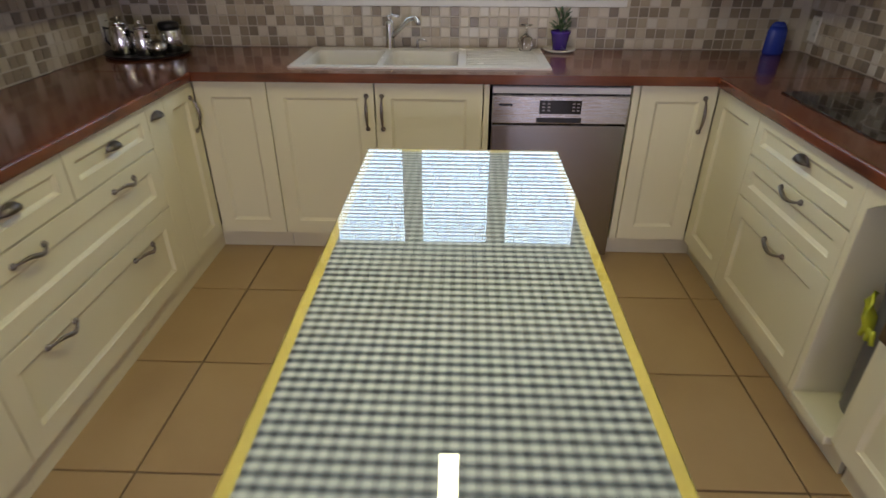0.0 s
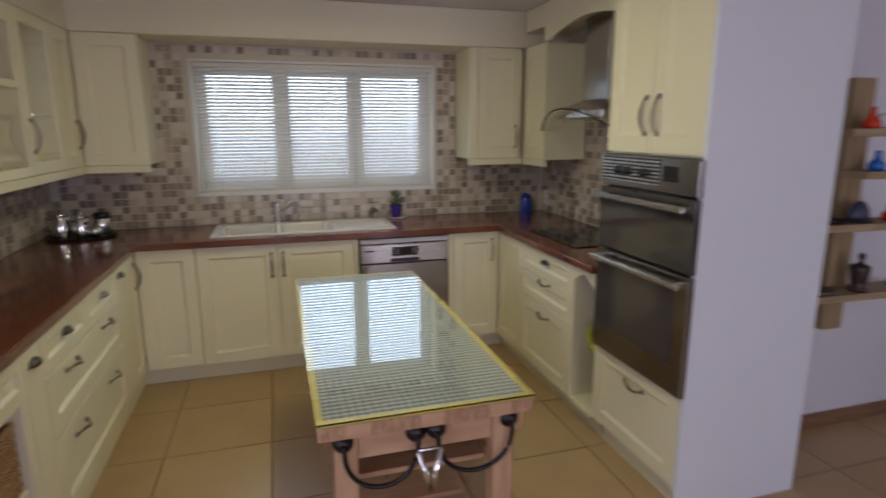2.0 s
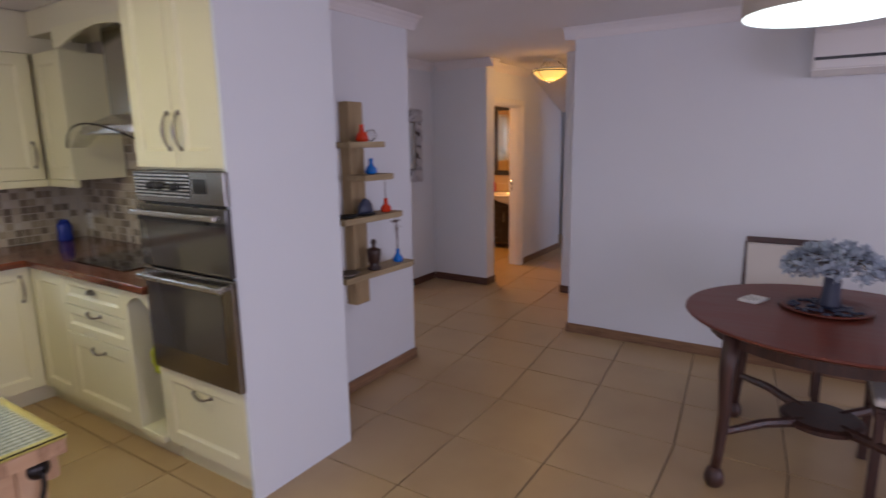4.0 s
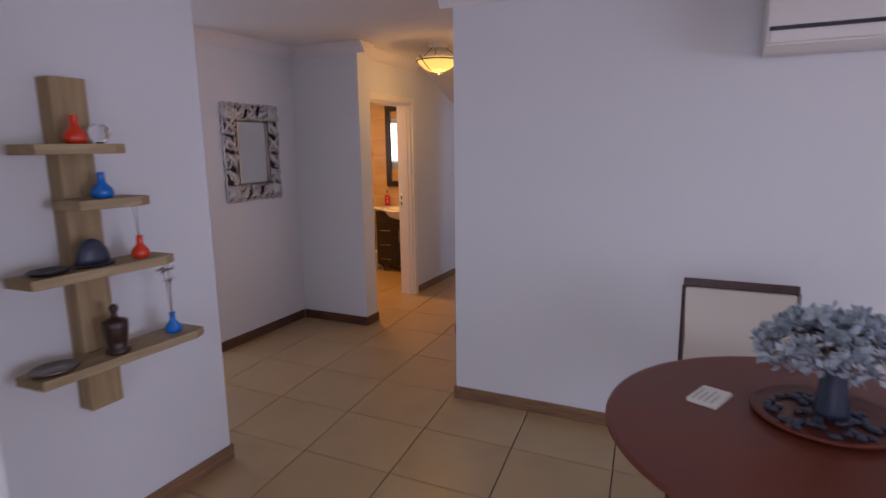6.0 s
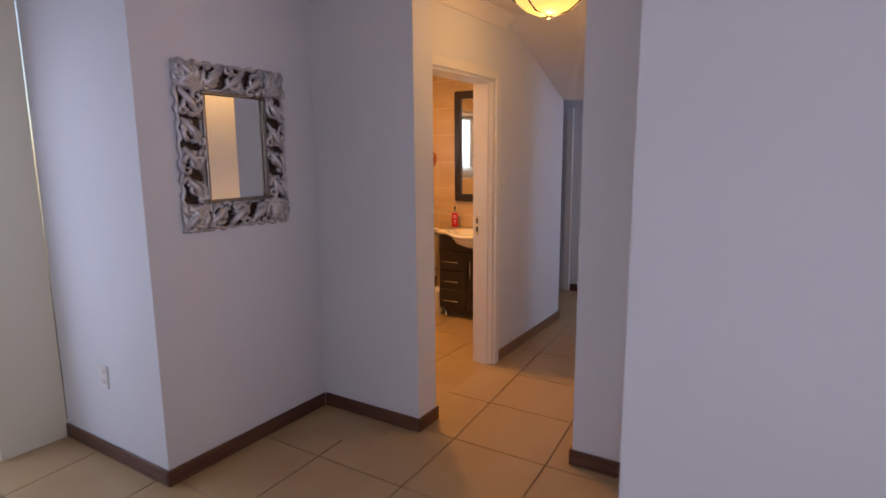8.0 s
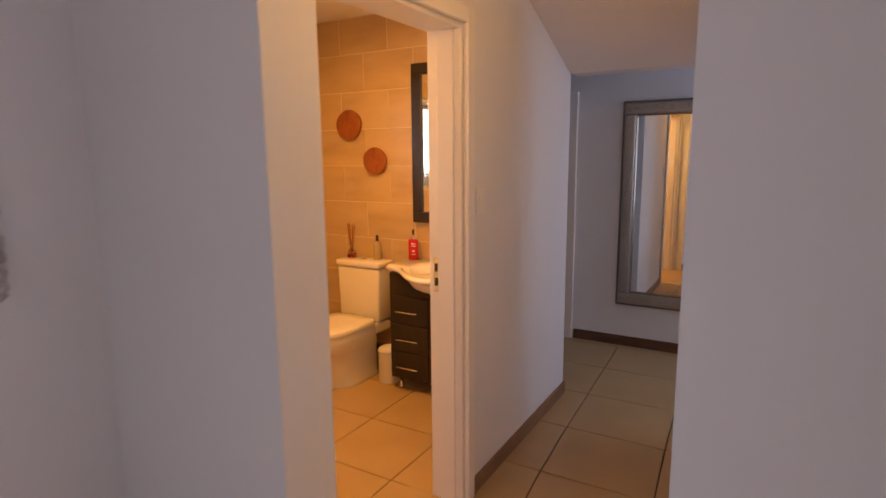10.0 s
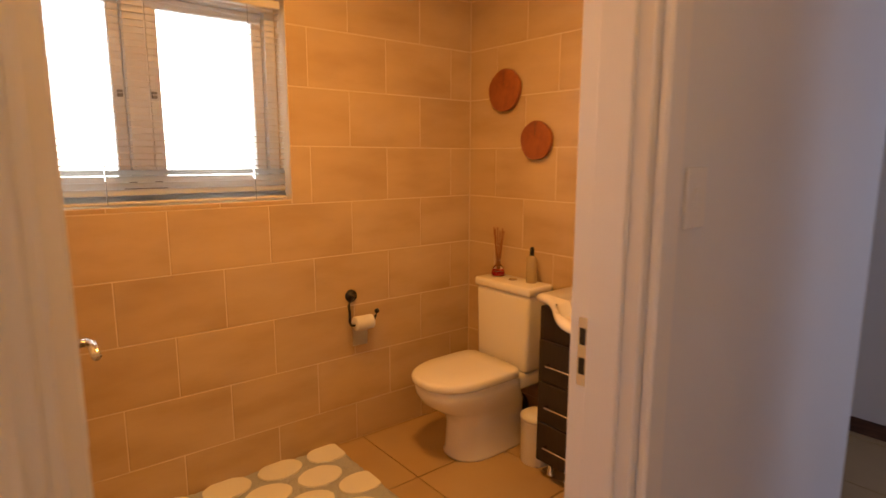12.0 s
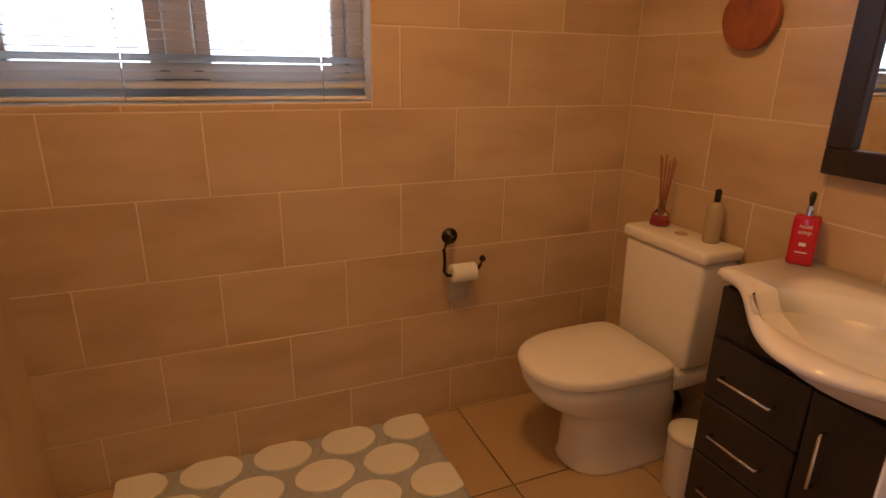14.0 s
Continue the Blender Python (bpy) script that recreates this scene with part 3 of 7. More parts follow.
def window(name, m, w, h, mullions, sash, label, deep=0.1):
    """Facing -y, lower left corner at the origin."""
    root = thing(name, m, label, "window", kind="structure")
    t = 0.045
    fr = box(0, w, 0.02, 0.02 + deep, 0, t, 0.003)
    box(0, w, 0.02, 0.02 + deep, h - t, h, 0.003, bm=fr)
    box(0, t, 0.02, 0.02 + deep, t, h - t, 0.003, bm=fr)
    box(w - t, w, 0.02, 0.02 + deep, t, h - t, 0.003, bm=fr)
    part("window_frame", fr, M_SKYTRIM, root)
    edges = [t] + [c for mu in mullions for c in (mu[0], mu[1])] + [w - t]
    for a, c in mullions:
        part("mullion", box(a, c, 0.03, 0.02 + deep, t, h - t, 0.006), M_SKYTRIM, root)
    for i in range(0, len(edges), 2):
        a, c = edges[i] + 0.002, edges[i + 1] - 0.002
        s = sash
        sb = box(a, c, 0.05, 0.09, t + 0.002, t + s, 0.004)
        box(a, c, 0.05, 0.09, h - t - s, h - t - 0.002, 0.004, bm=sb)
        box(a, a + s, 0.05, 0.09, t + s, h - t - s, 0.004, bm=sb)
        box(c - s, c, 0.05, 0.09, t + s, h - t - s, 0.004, bm=sb)
        fr_ = part("sash", sb, M_SKYTRIM, root)
        pane = part("pane", box(a + s - 0.005, c - s + 0.005, 0.068, 0.072, t + s - 0.005, h - t - s + 0.005), M_GLASS, fr_, "clear glass pane")
        pane.visible_shadow = False
    return root


window("window_1", pose(WX0 + 0.001, YN + 0.06, WZ0 + 0.001), WX1 - WX0 - 0.002, WZ1 - WZ0 - 0.002, [(0.545, 0.60), (1.075, 1.13)], 0.03, "white framed kitchen window behind a blind", 0.11)
bw = window("window_2", pose(VX0 + 0.001, BY1 + 0.09, VZ0 + 0.001), VX1 - VX0 - 0.002, VZ1 - VZ0 - 0.002, [(0.475, 0.555)], 0.042, "white framed bathroom window, blown bright by daylight", 0.1)
for sx in (0.445, 0.562):
    part("stay_bracket", box(sx, sx + 0.018, 0.03, 0.049, 0.40, 0.425, 0.002), M_PEWTER, bw)
part("window_stay", box(0.44, 0.59, 0.012, 0.029, 0.05, 0.068, 0.002), M_PEWTER, bw, "dark metal window stay")
part("stay_knob", lathe([(0, 0), (0.014, 0), (0.014, 0.016), (0.008, 0.024), (0, 0.026)], 10, at=(0.47, 0.02, 0.068)), M_PEWTER, bw)
part("stay_knob", lathe([(0, 0), (0.014, 0), (0.014, 0.016), (0.008, 0.024), (0, 0.026)], 10, at=(0.56, 0.02, 0.068)), M_PEWTER, bw)
# wide living room window
b = box(-0.4, 3.2, YS - 0.14, YS - 0.08, 0.15, 0.21)
box(-0.4, 3.2, YS - 0.14, YS - 0.08, 2.09, 2.15, bm=b)
for k in range(4):
    x = -0.4 + k * 1.18
    box(x, x + 0.06, YS - 0.14, YS - 0.08, 0.21, 2.09, bm=b)
single("window_3", b, M_SKYTRIM, "white framed wide garden window", "window", kind="structure")


def blind(name, m, w, h, pitch, depth, tilt, label, cords, open_from=None, slat_paint=None):
    """A venetian blind hanging from its headrail at z = h, facing -y."""
    root = thing(name, m, label, "blind")
    part("headrail", box(0, w, -0.018, 0.018, h - 0.03, h, 0.003), M_SLAT, root)
    part("bottom_rail", box(0, w, -depth / 2, depth / 2, 0, 0.012, 0.003), M_SLAT, root)
    def slat_mesh(angle):
        s = bmesh.new()
        ca, sa = math.cos(radians(angle)), math.sin(radians(angle))
        rows = []
        xs = sorted([0.002, w - 0.002] + [x + d for x in cords for d in (-0.0022, 0.0022)])
        for u, crown in ((-0.5, 0), (-0.32, 0.0012), (0.0, 0.0018), (0.36, 0.0011), (0.5, 0)):
            y, z = u * depth, crown
            rows.append([s.verts.new((x, y * ca - z * sa, y * sa + z * ca)) for x in xs])
        for j, (a_, c_) in enumerate(zip(rows, rows[1:])):
            for i in range(len(xs) - 1):
                if i % 2 and j in (1, 2):
                    continue            # the slot for the cord
                s.faces.new((a_[i], a_[i + 1], c_[i + 1], c_[i]))
        if slat_paint:
            bmesh.ops.solidify(s, geom=s.faces[:], thickness=0.0006)
        me = bpy.data.meshes.new("slat")
        s.to_mesh(me)
        s.free()
        me.materials.append(slat_paint or M_SLAT)
        return me
    base, low = slat_mesh(tilt), slat_mesh(tilt)
    if open_from is not None:
        low = slat_mesh(52)
    z, k = 0.022, 0
    while z < h - 0.04:
        ob = new("slat", low if open_from is not None and z < open_from else base)
        ob.parent = root
        ob.location = (0, 0, z)
        ob.rotation_euler = (radians(random.uniform(-0.03, 0.03)), radians(random.uniform(-0.006, 0.006)), 0)
        z += pitch
    for x in cords:
        part("cord", tube([(x, -depth / 2 - 0.001, 0.0), (x, -depth / 2 - 0.001, h - 0.03)], 0.0012, n=5), M_CORD, root)
    return root


blind("venetian_blind", pose(-0.215, YN + 0.012, 1.160), 1.655, 0.87, 0.0235, 0.031, 41, "white venetian blind drawn shut over the kitchen window", (0.13, 0.61, 1.07, 1.50))
single("window_trim", moved(box(-0.245, 1.47, -0.012, -0.001, 0, 0.03, 0.002), pose(0, YN - 0.004, 1.128)), M_SKYTRIM, "white sill under the kitchen blind", "window trim", kind="structure")
b = box(-0.245, -0.2255, YN - 0.014, YN - 0.003, 1.159, 2.036, 0.002)
box(1.4505, 1.47, YN - 0.014, YN - 0.003, 1.159, 2.036, 0.002, bm=b)
box(-0.245, 1.47, YN - 0.014, YN - 0.003, 2.0365, 2.052, 0.002, bm=b)
single("window_trim_edge", b, M_SKYTRIM, "thin white edge round the kitchen window", "window trim", kind="structure")
blind("venetian_blind", pose(5.868, BY1 + 0.035, 1.202), 1.035, 0.80, 0.0235, 0.025, 7, "white venetian blind with open slats and crowded lower slats", (0.36, 0.90), open_from=0.125, slat_paint=M_SLATDENSE)


# ---- kitchen ----
def shaker(x0, x1, z0, z1, t=0.02, rail=0.07, panel=True):
    """A framed cabinet front in one skin, its back at y = 0, facing -y."""
    if not panel:
        return box(x0, x1, -t, 0, z0, z1, 0.002)
    b = bmesh.new()
    r = min(rail, (z1 - z0) * 0.3, (x1 - x0) * 0.3)
    steps = [(0.0, 0.0), (0.0, -t + 0.0015), (0.0015, -t), (r, -t), (r + 0.003, -t + 0.004), (r + 0.013, -t + 0.011)]
    rings = [[b.verts.new(p) for p in ((x0 + d, y, z0 + d), (x1 - d, y, z0 + d), (x1 - d, y, z1 - d), (x0 + d, y, z1 - d))] for d, y in steps]
    for a, c in zip(rings, rings[1:]):
        for k in range(4):
            b.faces.new((a[k], a[(k + 1) % 4], c[(k + 1) % 4], c[k]))
    b.faces.new(rings[-1])
    b.faces.new(rings[0][::-1])
    bmesh.ops.recalc_face_normals(b, faces=b.faces[:])
    return b


def cup_handle():
    b = bmesh.new()
    rows = []
    for j in range(6):
        a = math.pi / 2 * j / 5
        rows.append([b.verts.new((0.042 * math.cos(math.pi * k / 10) * math.cos(a * 0.95),
                                  -0.026 * math.sin(a), 0.026 * math.sin(math.pi * k / 10) * math.cos(a * 0.95) - 0.008)) for k in range(11)])
    for a, c in zip(rows, rows[1:]):
        for k in range(10):
            b.faces.new((a[k], a[k + 1], c[k + 1], c[k]))
    bmesh.ops.solidify(b, geom=b.faces[:], thickness=0.003)
    box(-0.048, 0.048, -0.003, 0, -0.012, -0.006, 0.001, bm=b)
    bmesh.ops.recalc_face_normals(b, faces=b.faces[:])
    return b


def bow_handle(vertical, length=0.13):
    pts, rr = [], []
    for k in range(13):
        u = k / 12
        s = (u - 0.5) * length
        pts.append((0, -0.004 - 0.026 * math.sin(math.pi * u) ** 0.7, s) if vertical else (s, -0.004 - 0.026 * math.sin(math.pi * u) ** 0.7, 0.008 * math.sin(2 * math.pi * u)))
        rr.append(0.0045 + 0.0035 * math.sin(math.pi * u) ** 2)
    b = tube(pts, rr, n=8)
    for s in (-length / 2, length / 2):
        c = lathe([(0.011, 0), (0.0115, 0.003), (0.008, 0.008), (0.004, 0.012)], 10)
        moved(c, pose(*((0, 0, s) if vertical else (s, 0, 0)), 90, 0, 0))
        me = bpy.data.meshes.new("tmp")
        c.to_mesh(me)
        c.free()
        b.from_mesh(me)
        bpy.data.meshes.remove(me)
    return b


def base_unit(name, m, w, fronts, label, z0=0.12, z1=0.884, depth=0.52, body=True, kick=0.06, category="cabinet", long=(0, 0)):
    """Front plane of the doors' backs at y = 0, origin at the lower left of the floor. fronts: (kind, x0, x1, z0, z1, handle, hx, hz)."""
    root = thing(name, m, label, category)
    if body:
        part("body", box(0.001, w - 0.001, 0.001, depth, z0, z1, 0.001), M_CREAM, root)
    if kick is not None:
        part("kickboard", box(-long[0], w + long[1], kick, kick + 0.016, 0.0, min(z0, 0.12) - 0.001, 0.001), M_CREAM, root)
    add_fronts(root, fronts)
    return root


def add_fronts(root, fronts):
    for kind, x0, x1, a, c, handle, hx, hz in fronts:
        f = part(kind, shaker(x0 + 0.0015, x1 - 0.0015, a + 0.0015, c - 0.0015, panel=(x1 - x0) > 0.16), M_CREAM, root)
        for n_, xx in enumerate(hx if isinstance(hx, (list, tuple)) else [hx]):
            if handle:
                hb = cup_handle() if handle == "cup" else bow_handle(handle == "v", 0.15 if handle == "v" else 0.13)
                moved(hb, pose(xx, -0.0202, hz))
                part("handle", hb, M_PEWTER, f, "antique pewter cup handle" if handle == "cup" else "antique pewter bow handle", smooth=True)


LX, NY, EX = -0.582, 3.312, 1.787        # backs of the doors on the three runs


def on_west(y):     # local +x runs north
    return pose(LX, y, 0, 0, 0, 90)


def on_east(y):     # local +x runs south, from y
    return pose(EX, y, 0, 0, 0, -90)


def on_north(x):
    return pose(x, NY, 0)


CABL = "cream shaker kitchen cabinet under the wooden worktop"
# west run
base_unit("basket_cabinet", on_west(0.98), 0.72, [("drawer_front", 0.0, 0.72, 0.715, 0.88, "cup", 0.37, 0.805)], "cream cabinet with a drawer over two wicker baskets", z0=0.72, depth=0.5, kick=0.02)
root = bpy.data.objects["basket_cabinet"]
part("side_panel", box(0.0, 0.02, 0.001, 0.52, 0.12, 0.713), M_CREAM, root)
part("side_panel", box(0.66, 0.72, -0.018, 0.52, 0.12, 0.713, 0.002), M_CREAM, root)
part("bottom_panel", box(0.0, 0.72, -0.01, 0.52, 0.10, 0.119), M_CREAM, root)
part("back_panel", box(0.02, 0.66, 0.50, 0.52, 0.12, 0.713), M_CREAM, root)
part("runner", box(0.021, 0.659, 0.0, 0.49, 0.405, 0.418), M_CREAM, root)
base_unit("pull_out_unit", on_west(1.70), 0.15, [("pull_out_front", 0, 0.15, 0.12, 0.88, "cup", 0.075, 0.81)], "narrow cream pull-out unit with a pewter cup handle", depth=0.5, kick=0.02)
base_unit("drawer_unit", on_west(1.85), 1.02, [
    ("drawer_front", 0, 0.51, 0.715, 0.88, "cup", 0.255, 0.81), ("drawer_front", 0.51, 1.02, 0.715, 0.88, "cup", 0.765, 0.81),
    ("drawer_front", 0, 1.02, 0.465, 0.712, "h", (0.26, 0.765), 0.665), ("drawer_front", 0, 1.02, 0.12, 0.462, "h", (0.26, 0.765), 0.385)], "wide cream drawer unit with pewter handles", depth=0.5, kick=0.02)
base_unit("pull_out_unit", on_west(2.87), 0.14, [("pull_out_front", 0, 0.14, 0.12, 0.88, "cup", 0.07, 0.825)], "narrow cream pull-out unit beside the corner", depth=0.5, kick=0.02)
base_unit("corner_cabinet", on_west(3.01), 0.282, [("door", 0, 0.28, 0.12, 0.88, "v", 0.235, 0.74)], "cream corner cabinet door with a pewter handle", depth=0.5, kick=0.02, long=(0, 0.09))
# north run
base_unit("corner_cabinet", on_north(-0.56), 0.33, [("door", 0.0, 0.33, 0.12, 0.88, "", 0, 0)], "plain cream corner cabinet front", depth=0.5, long=(0.045, 0))
base_unit("sink_cabinet", on_north(-0.228), 1.0, [("door", 0.0, 0.483, 0.12, 0.88, "v", 0.448, 0.745), ("door", 0.486, 0.97, 0.12, 0.88, "v", 0.518, 0.745), ("filler", 0.972, 1.0, 0.12, 0.88, "", 0, 0)], "cream double cabinet under the sink", depth=0.38, z1=0.70)
base_unit("cupboard", on_north(1.395), 0.37, [("filler", 0.0, 0.034, 0.12, 0.88, "", 0, 0), ("door", 0.036, 0.37, 0.12, 0.88, "v", 0.32, 0.75)], "cream cupboard beside the dishwasher", depth=0.5, long=(0, 0.08))
# east run
base_unit("corner_cabinet", on_east(3.29), 0.39, [("door", 0.0, 0.39, 0.12, 0.88, "", 0, 0)], "plain cream corner cabinet front", depth=0.5, kick=0.047, long=(0.09, 0))
base_unit("drawer_unit", on_east(2.90), 0.65, [("drawer_front", 0, 0.65, 0.715, 0.88, "cup", 0.335, 0.815), ("drawer_front", 0, 0.65, 0.55, 0.712, "h", 0.335, 0.69), ("drawer_front", 0, 0.65, 0.12, 0.547, "h", 0.335, 0.485)], "cream three-drawer unit under the hob", depth=0.5, kick=0.047)
# open niche for the bin
root = thing("bin_niche", on_east(2.25), "open cream niche with an arched top that holds the bin", "cabinet")
part("side_panel", box(0.0, 0.03, -0.02, 0.52, 0.12, 0.884, 0.002), M_CREAM, root)
part("side_panel", box(0.228, 0.248, -0.0, 0.52, 0.12, 0.884, 0.002), M_CREAM, root)
part("back_panel", box(0.03, 0.228, 0.50, 0.52, 0.12, 0.884), M_CREAM, root)
part("bottom_panel", box(0.0305, 0.2275, -0.02, 0.49, 0.10, 0.135, 0.003), M_CREAM, root)
part("kickboard", box(0, 0.248, 0.047, 0.063, 0, 0.099), M_CREAM, root)
arch = [(0.0305, 0.884), (0.0305, 0.80)] + [(0.0305 + 0.197 * k / 12, 0.80 + 0.05 * math.sin(math.pi * k / 12)) for k in range(1, 12)] + [(0.2275, 0.80), (0.2275, 0.884)]
part("arch", moved(prism(arch, 0, 0.02), UP_TO_FRONT), M_CREAM, root)
root = thing("waste_bin", pose(1.985, 2.122, 0.136), "grey plastic swing bin with a lime rubber glove over its rim", "bin")
part("body", lathe([(0.0, 0), (0.082, 0), (0.086, 0.01), (0.096, 0.42), (0.098, 0.44)], 28, sx=1.35), M_GREYBIN, root, smooth=True)
part("lid", lathe([(0.099, 0.441), (0.101, 0.455), (0.09, 0.50), (0.06, 0.54), (0, 0.555)], 28, sx=1.35), M_GREYBIN, root, smooth=True)
g = tube([(-0.135, 0.045, 0.43), (-0.15, 0.04, 0.40), (-0.147, 0.02, 0.36), (-0.15, 0.0, 0.32)], [0.010, 0.020, 0.024, 0.014], n=8, flat=0.5)
for d in (-0.016, 0, 0.016):
    tube([(-0.15, 0.0 + d, 0.335), (-0.152, -0.006 + d * 1.6, 0.295)], 0.007, bm=g, n=6)
single("rubber_glove", g, M_LIME, "lime yellow rubber glove hanging over the grey bin", "glove", m=pose(1.985, 2.122, 0.136), smooth=True)

# oven tower
TY0, TY1, TX = 1.354, 1.998, 1.800
root = thing("oven_tower", pose(TX, TY1, 0, 0, 0, -90), "tall cream oven housing with doors above and a drawer below", "cabinet")
W = TY1 - TY0
part("side_panel", box(W - 0.019, W, -0.02, XE + 0.02 - TX, 0.0, CEIL - 0.004, 0.001), M_PANEL, root, "plain white side panel")
part("side_panel", box(0.0, 0.018, 0.0, XE - TX - 0.003, 0.12, BZ + 0.2), M_CREAM, root)
part("kickboard", box(0.018, W - 0.02, 0.035, 0.05, 0, 0.119), M_CREAM, root)
part("shelf", box(0.019, W - 0.02, 0.0, 0.55, 0.522, 0.538), M_CREAM, root)
part("shelf", box(0.019, W - 0.02, 0.0, 0.55, 1.475, 1.492), M_CREAM, root)
part("back_panel", box(0.019, W - 0.02, 0.56, 0.575, 0.12, CEIL - 0.01), M_CREAM, root)
part("body", box(0.019, W - 0.02, 0.001, 0.55, 1.493, CEIL - 0.005), M_CREAM, root)
part("body", box(0.019, W - 0.02, 0.001, 0.55, 0.12, 0.521), M_CREAM, root)
mid = W / 2
add_fronts(root, [("drawer_front", 0.0, W - 0.021, 0.115, 0.528, "h", mid, 0.44),
                  ("door", 0.0, mid - 0.01, 1.484, 2.385, "v", mid - 0.045, 1.64), ("door", mid - 0.007, W - 0.021, 1.484, 2.385, "v", mid + 0.035, 1.64)])

# double oven, facing west
root = thing("double_oven", pose(TX - 0.0215, TY1 - 0.006, 0.507, 0, 0, -90), "built-in stainless double oven with smoked glass doors", "oven")
OW = W + 0.002
part("body", box(0.02, OW - 0.04, 0.0, 0.50, 0.033, 0.966), M_BLACK, root)
cp = part("control_panel", box(0, OW, -0.024, -0.0005, 0.828, 0.966, 0.003), M_OVENSTEEL, root, "smoky steel control panel with knobs")
# flat black sheet paints the shade in the gaps of the louvre
part("vent_gap_shade", box(0.012, 0.42, -0.0252, -0.0242, 0.850, 0.958), M_BLACK, cp, "black sheet that paints the shade between the slats")
for k in range(7):
    part("vent_slat", box(0.014, 0.418, -0.0295, -0.0254, 0.852 + k * 0.0152, 0.8605 + k * 0.0152, 0.001), M_STEEL, cp)
for x, z in ((0.150, 0.902), (0.215, 0.902), (0.325, 0.90)):
    part("knob", moved(lathe([(0.020, 0), (0.020, 0.004), (0.016, 0.006), (0.014, 0.024), (0, 0.025)], 20), pose(x, -0.0297, z, 90, 0, 0)), M_BLACK, cp, "dark control knob", smooth=True)
part("display", box(0.44, 0.53, -0.0255, -0.0242, 0.875, 0.935), M_BLACKGLASS, cp, "dark clock display")
for nm, z0, z1 in (("upper_door", 0.532, 0.818), ("lower_door", 0.026, 0.522)):
    d = box(0, OW, -0.028, -0.001, z0, z1, 0.004)
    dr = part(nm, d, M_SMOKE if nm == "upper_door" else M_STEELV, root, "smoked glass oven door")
    if nm == "lower_door":
        part("window", box(0.03, OW - 0.075, -0.031, -0.0282, z0 + 0.12, z1 - 0.06, 0.001), M_SMOKE, dr, "smoked glass oven window")
    else:
        part("trim", box(0.0, OW, -0.031, -0.0282, z1 - 0.075, z1 - 0.058), M_BLACK, dr)
    zz = z1 - 0.035
    bar = box(0.015, OW - 0.015, -0.078, -0.062, zz - 0.012, zz + 0.012, 0.005, seg=2)
    hnd = part("handle", bar, M_STEEL, dr, "brushed steel bar handle")
    for x in (0.035, OW - 0.06):
        part("bracket", box(x, x + 0.025, -0.0615, -0.0285, zz - 0.010, zz + 0.010, 0.002), M_STEEL, hnd)

# dishwasher
root = thing("dishwasher", pose(0.783, NY, 0), "stainless steel dishwasher with a black display", "dishwasher")
part("body", box(0.004, 0.604, 0.0, 0.52, 0.10, 0.872), M_BLACK, root)
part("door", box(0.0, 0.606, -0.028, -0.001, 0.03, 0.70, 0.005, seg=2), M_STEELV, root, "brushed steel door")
cp = part("control_panel", box(0.0, 0.606, -0.032, -0.001, 0.706, 0.832, 0.005, seg=2), M_STEEL, root, "brushed steel control panel")
part("top_strip", box(0.0, 0.606, -0.02, -0.001, 0.838, 0.868, 0.003), M_PLASTIC, root)
dsp = part("display", box(0.21, 0.395, -0.0345, -0.0322, 0.752, 0.812, 0.001), M_BLACKGLASS, cp, "black display with small buttons")
for x in (0.222, 0.245, 0.355, 0.375):
    for z in (0.765, 0.78, 0.795):
        part("button", box(x, x + 0.012, -0.0355, -0.0346, z, z + 0.006), M_PEWTER, dsp)
part("pull_recess", box(0.20, 0.40, -0.0335, -0.0322, 0.712, 0.735, 0.0005), M_BLACK, cp)
part("badge", box(0.03, 0.09, -0.0332, -0.0322, 0.787, 0.796), M_BLACK, cp, "small dark printed bar")
part("foot_panel", box(0.01, 0.596, 0.05, 0.06, 0.012, 0.10), M_BLACK, root)

# worktop: one continuous board round three sides, with a hole for the sink
SX0, SX1, SY0, SY1 = -0.138, 1.045, 3.355, 3.845
WT0, WT1 = 0.885, 0.925
worktop = thing("worktop", pose(0, 0, 0), "polished red-brown wooden worktop round three sides", "worktop")
part("west_board", box(XW + 0.002, -0.54, 0.95, 3.255, WT0, WT1, 0.006, seg=2), M_TOP, worktop)
part("east_board", box(1.735, XE - 0.002, 2.003, 3.255, WT0, WT1, 0.006, seg=2), M_TOP, worktop)
b = bmesh.new()
loops = []
for x0, x1, y0, y1 in ((XW + 0.002, XE - 0.002, 3.2555, YN - 0.002), (SX0 + 0.02, SX1 - 0.02, SY0 + 0.02, SY1 - 0.02)):
    for z in (WT0, WT1):
        loops.append([b.verts.new((x, y, z)) for x, y in ((x0, y0), (x1, y0), (x1, y1), (x0, y1))])
for p, q in ((0, 1), (1, 3), (3, 2), (2, 0)):
    for k in range(4):
        b.faces.new((loops[p][k], loops[p][(k + 1) % 4], loops[q][(k + 1) % 4], loops[q][k]))
bmesh.ops.recalc_face_normals(b, faces=b.faces[:])
part("north_board", b, M_TOPN, worktop)

# sink
root = thing("sink", pose(SX0, SY0, WT1), "white double sink with drainer let into the worktop", "sink")
LW, LD = SX1 - SX0, SY1 - SY0


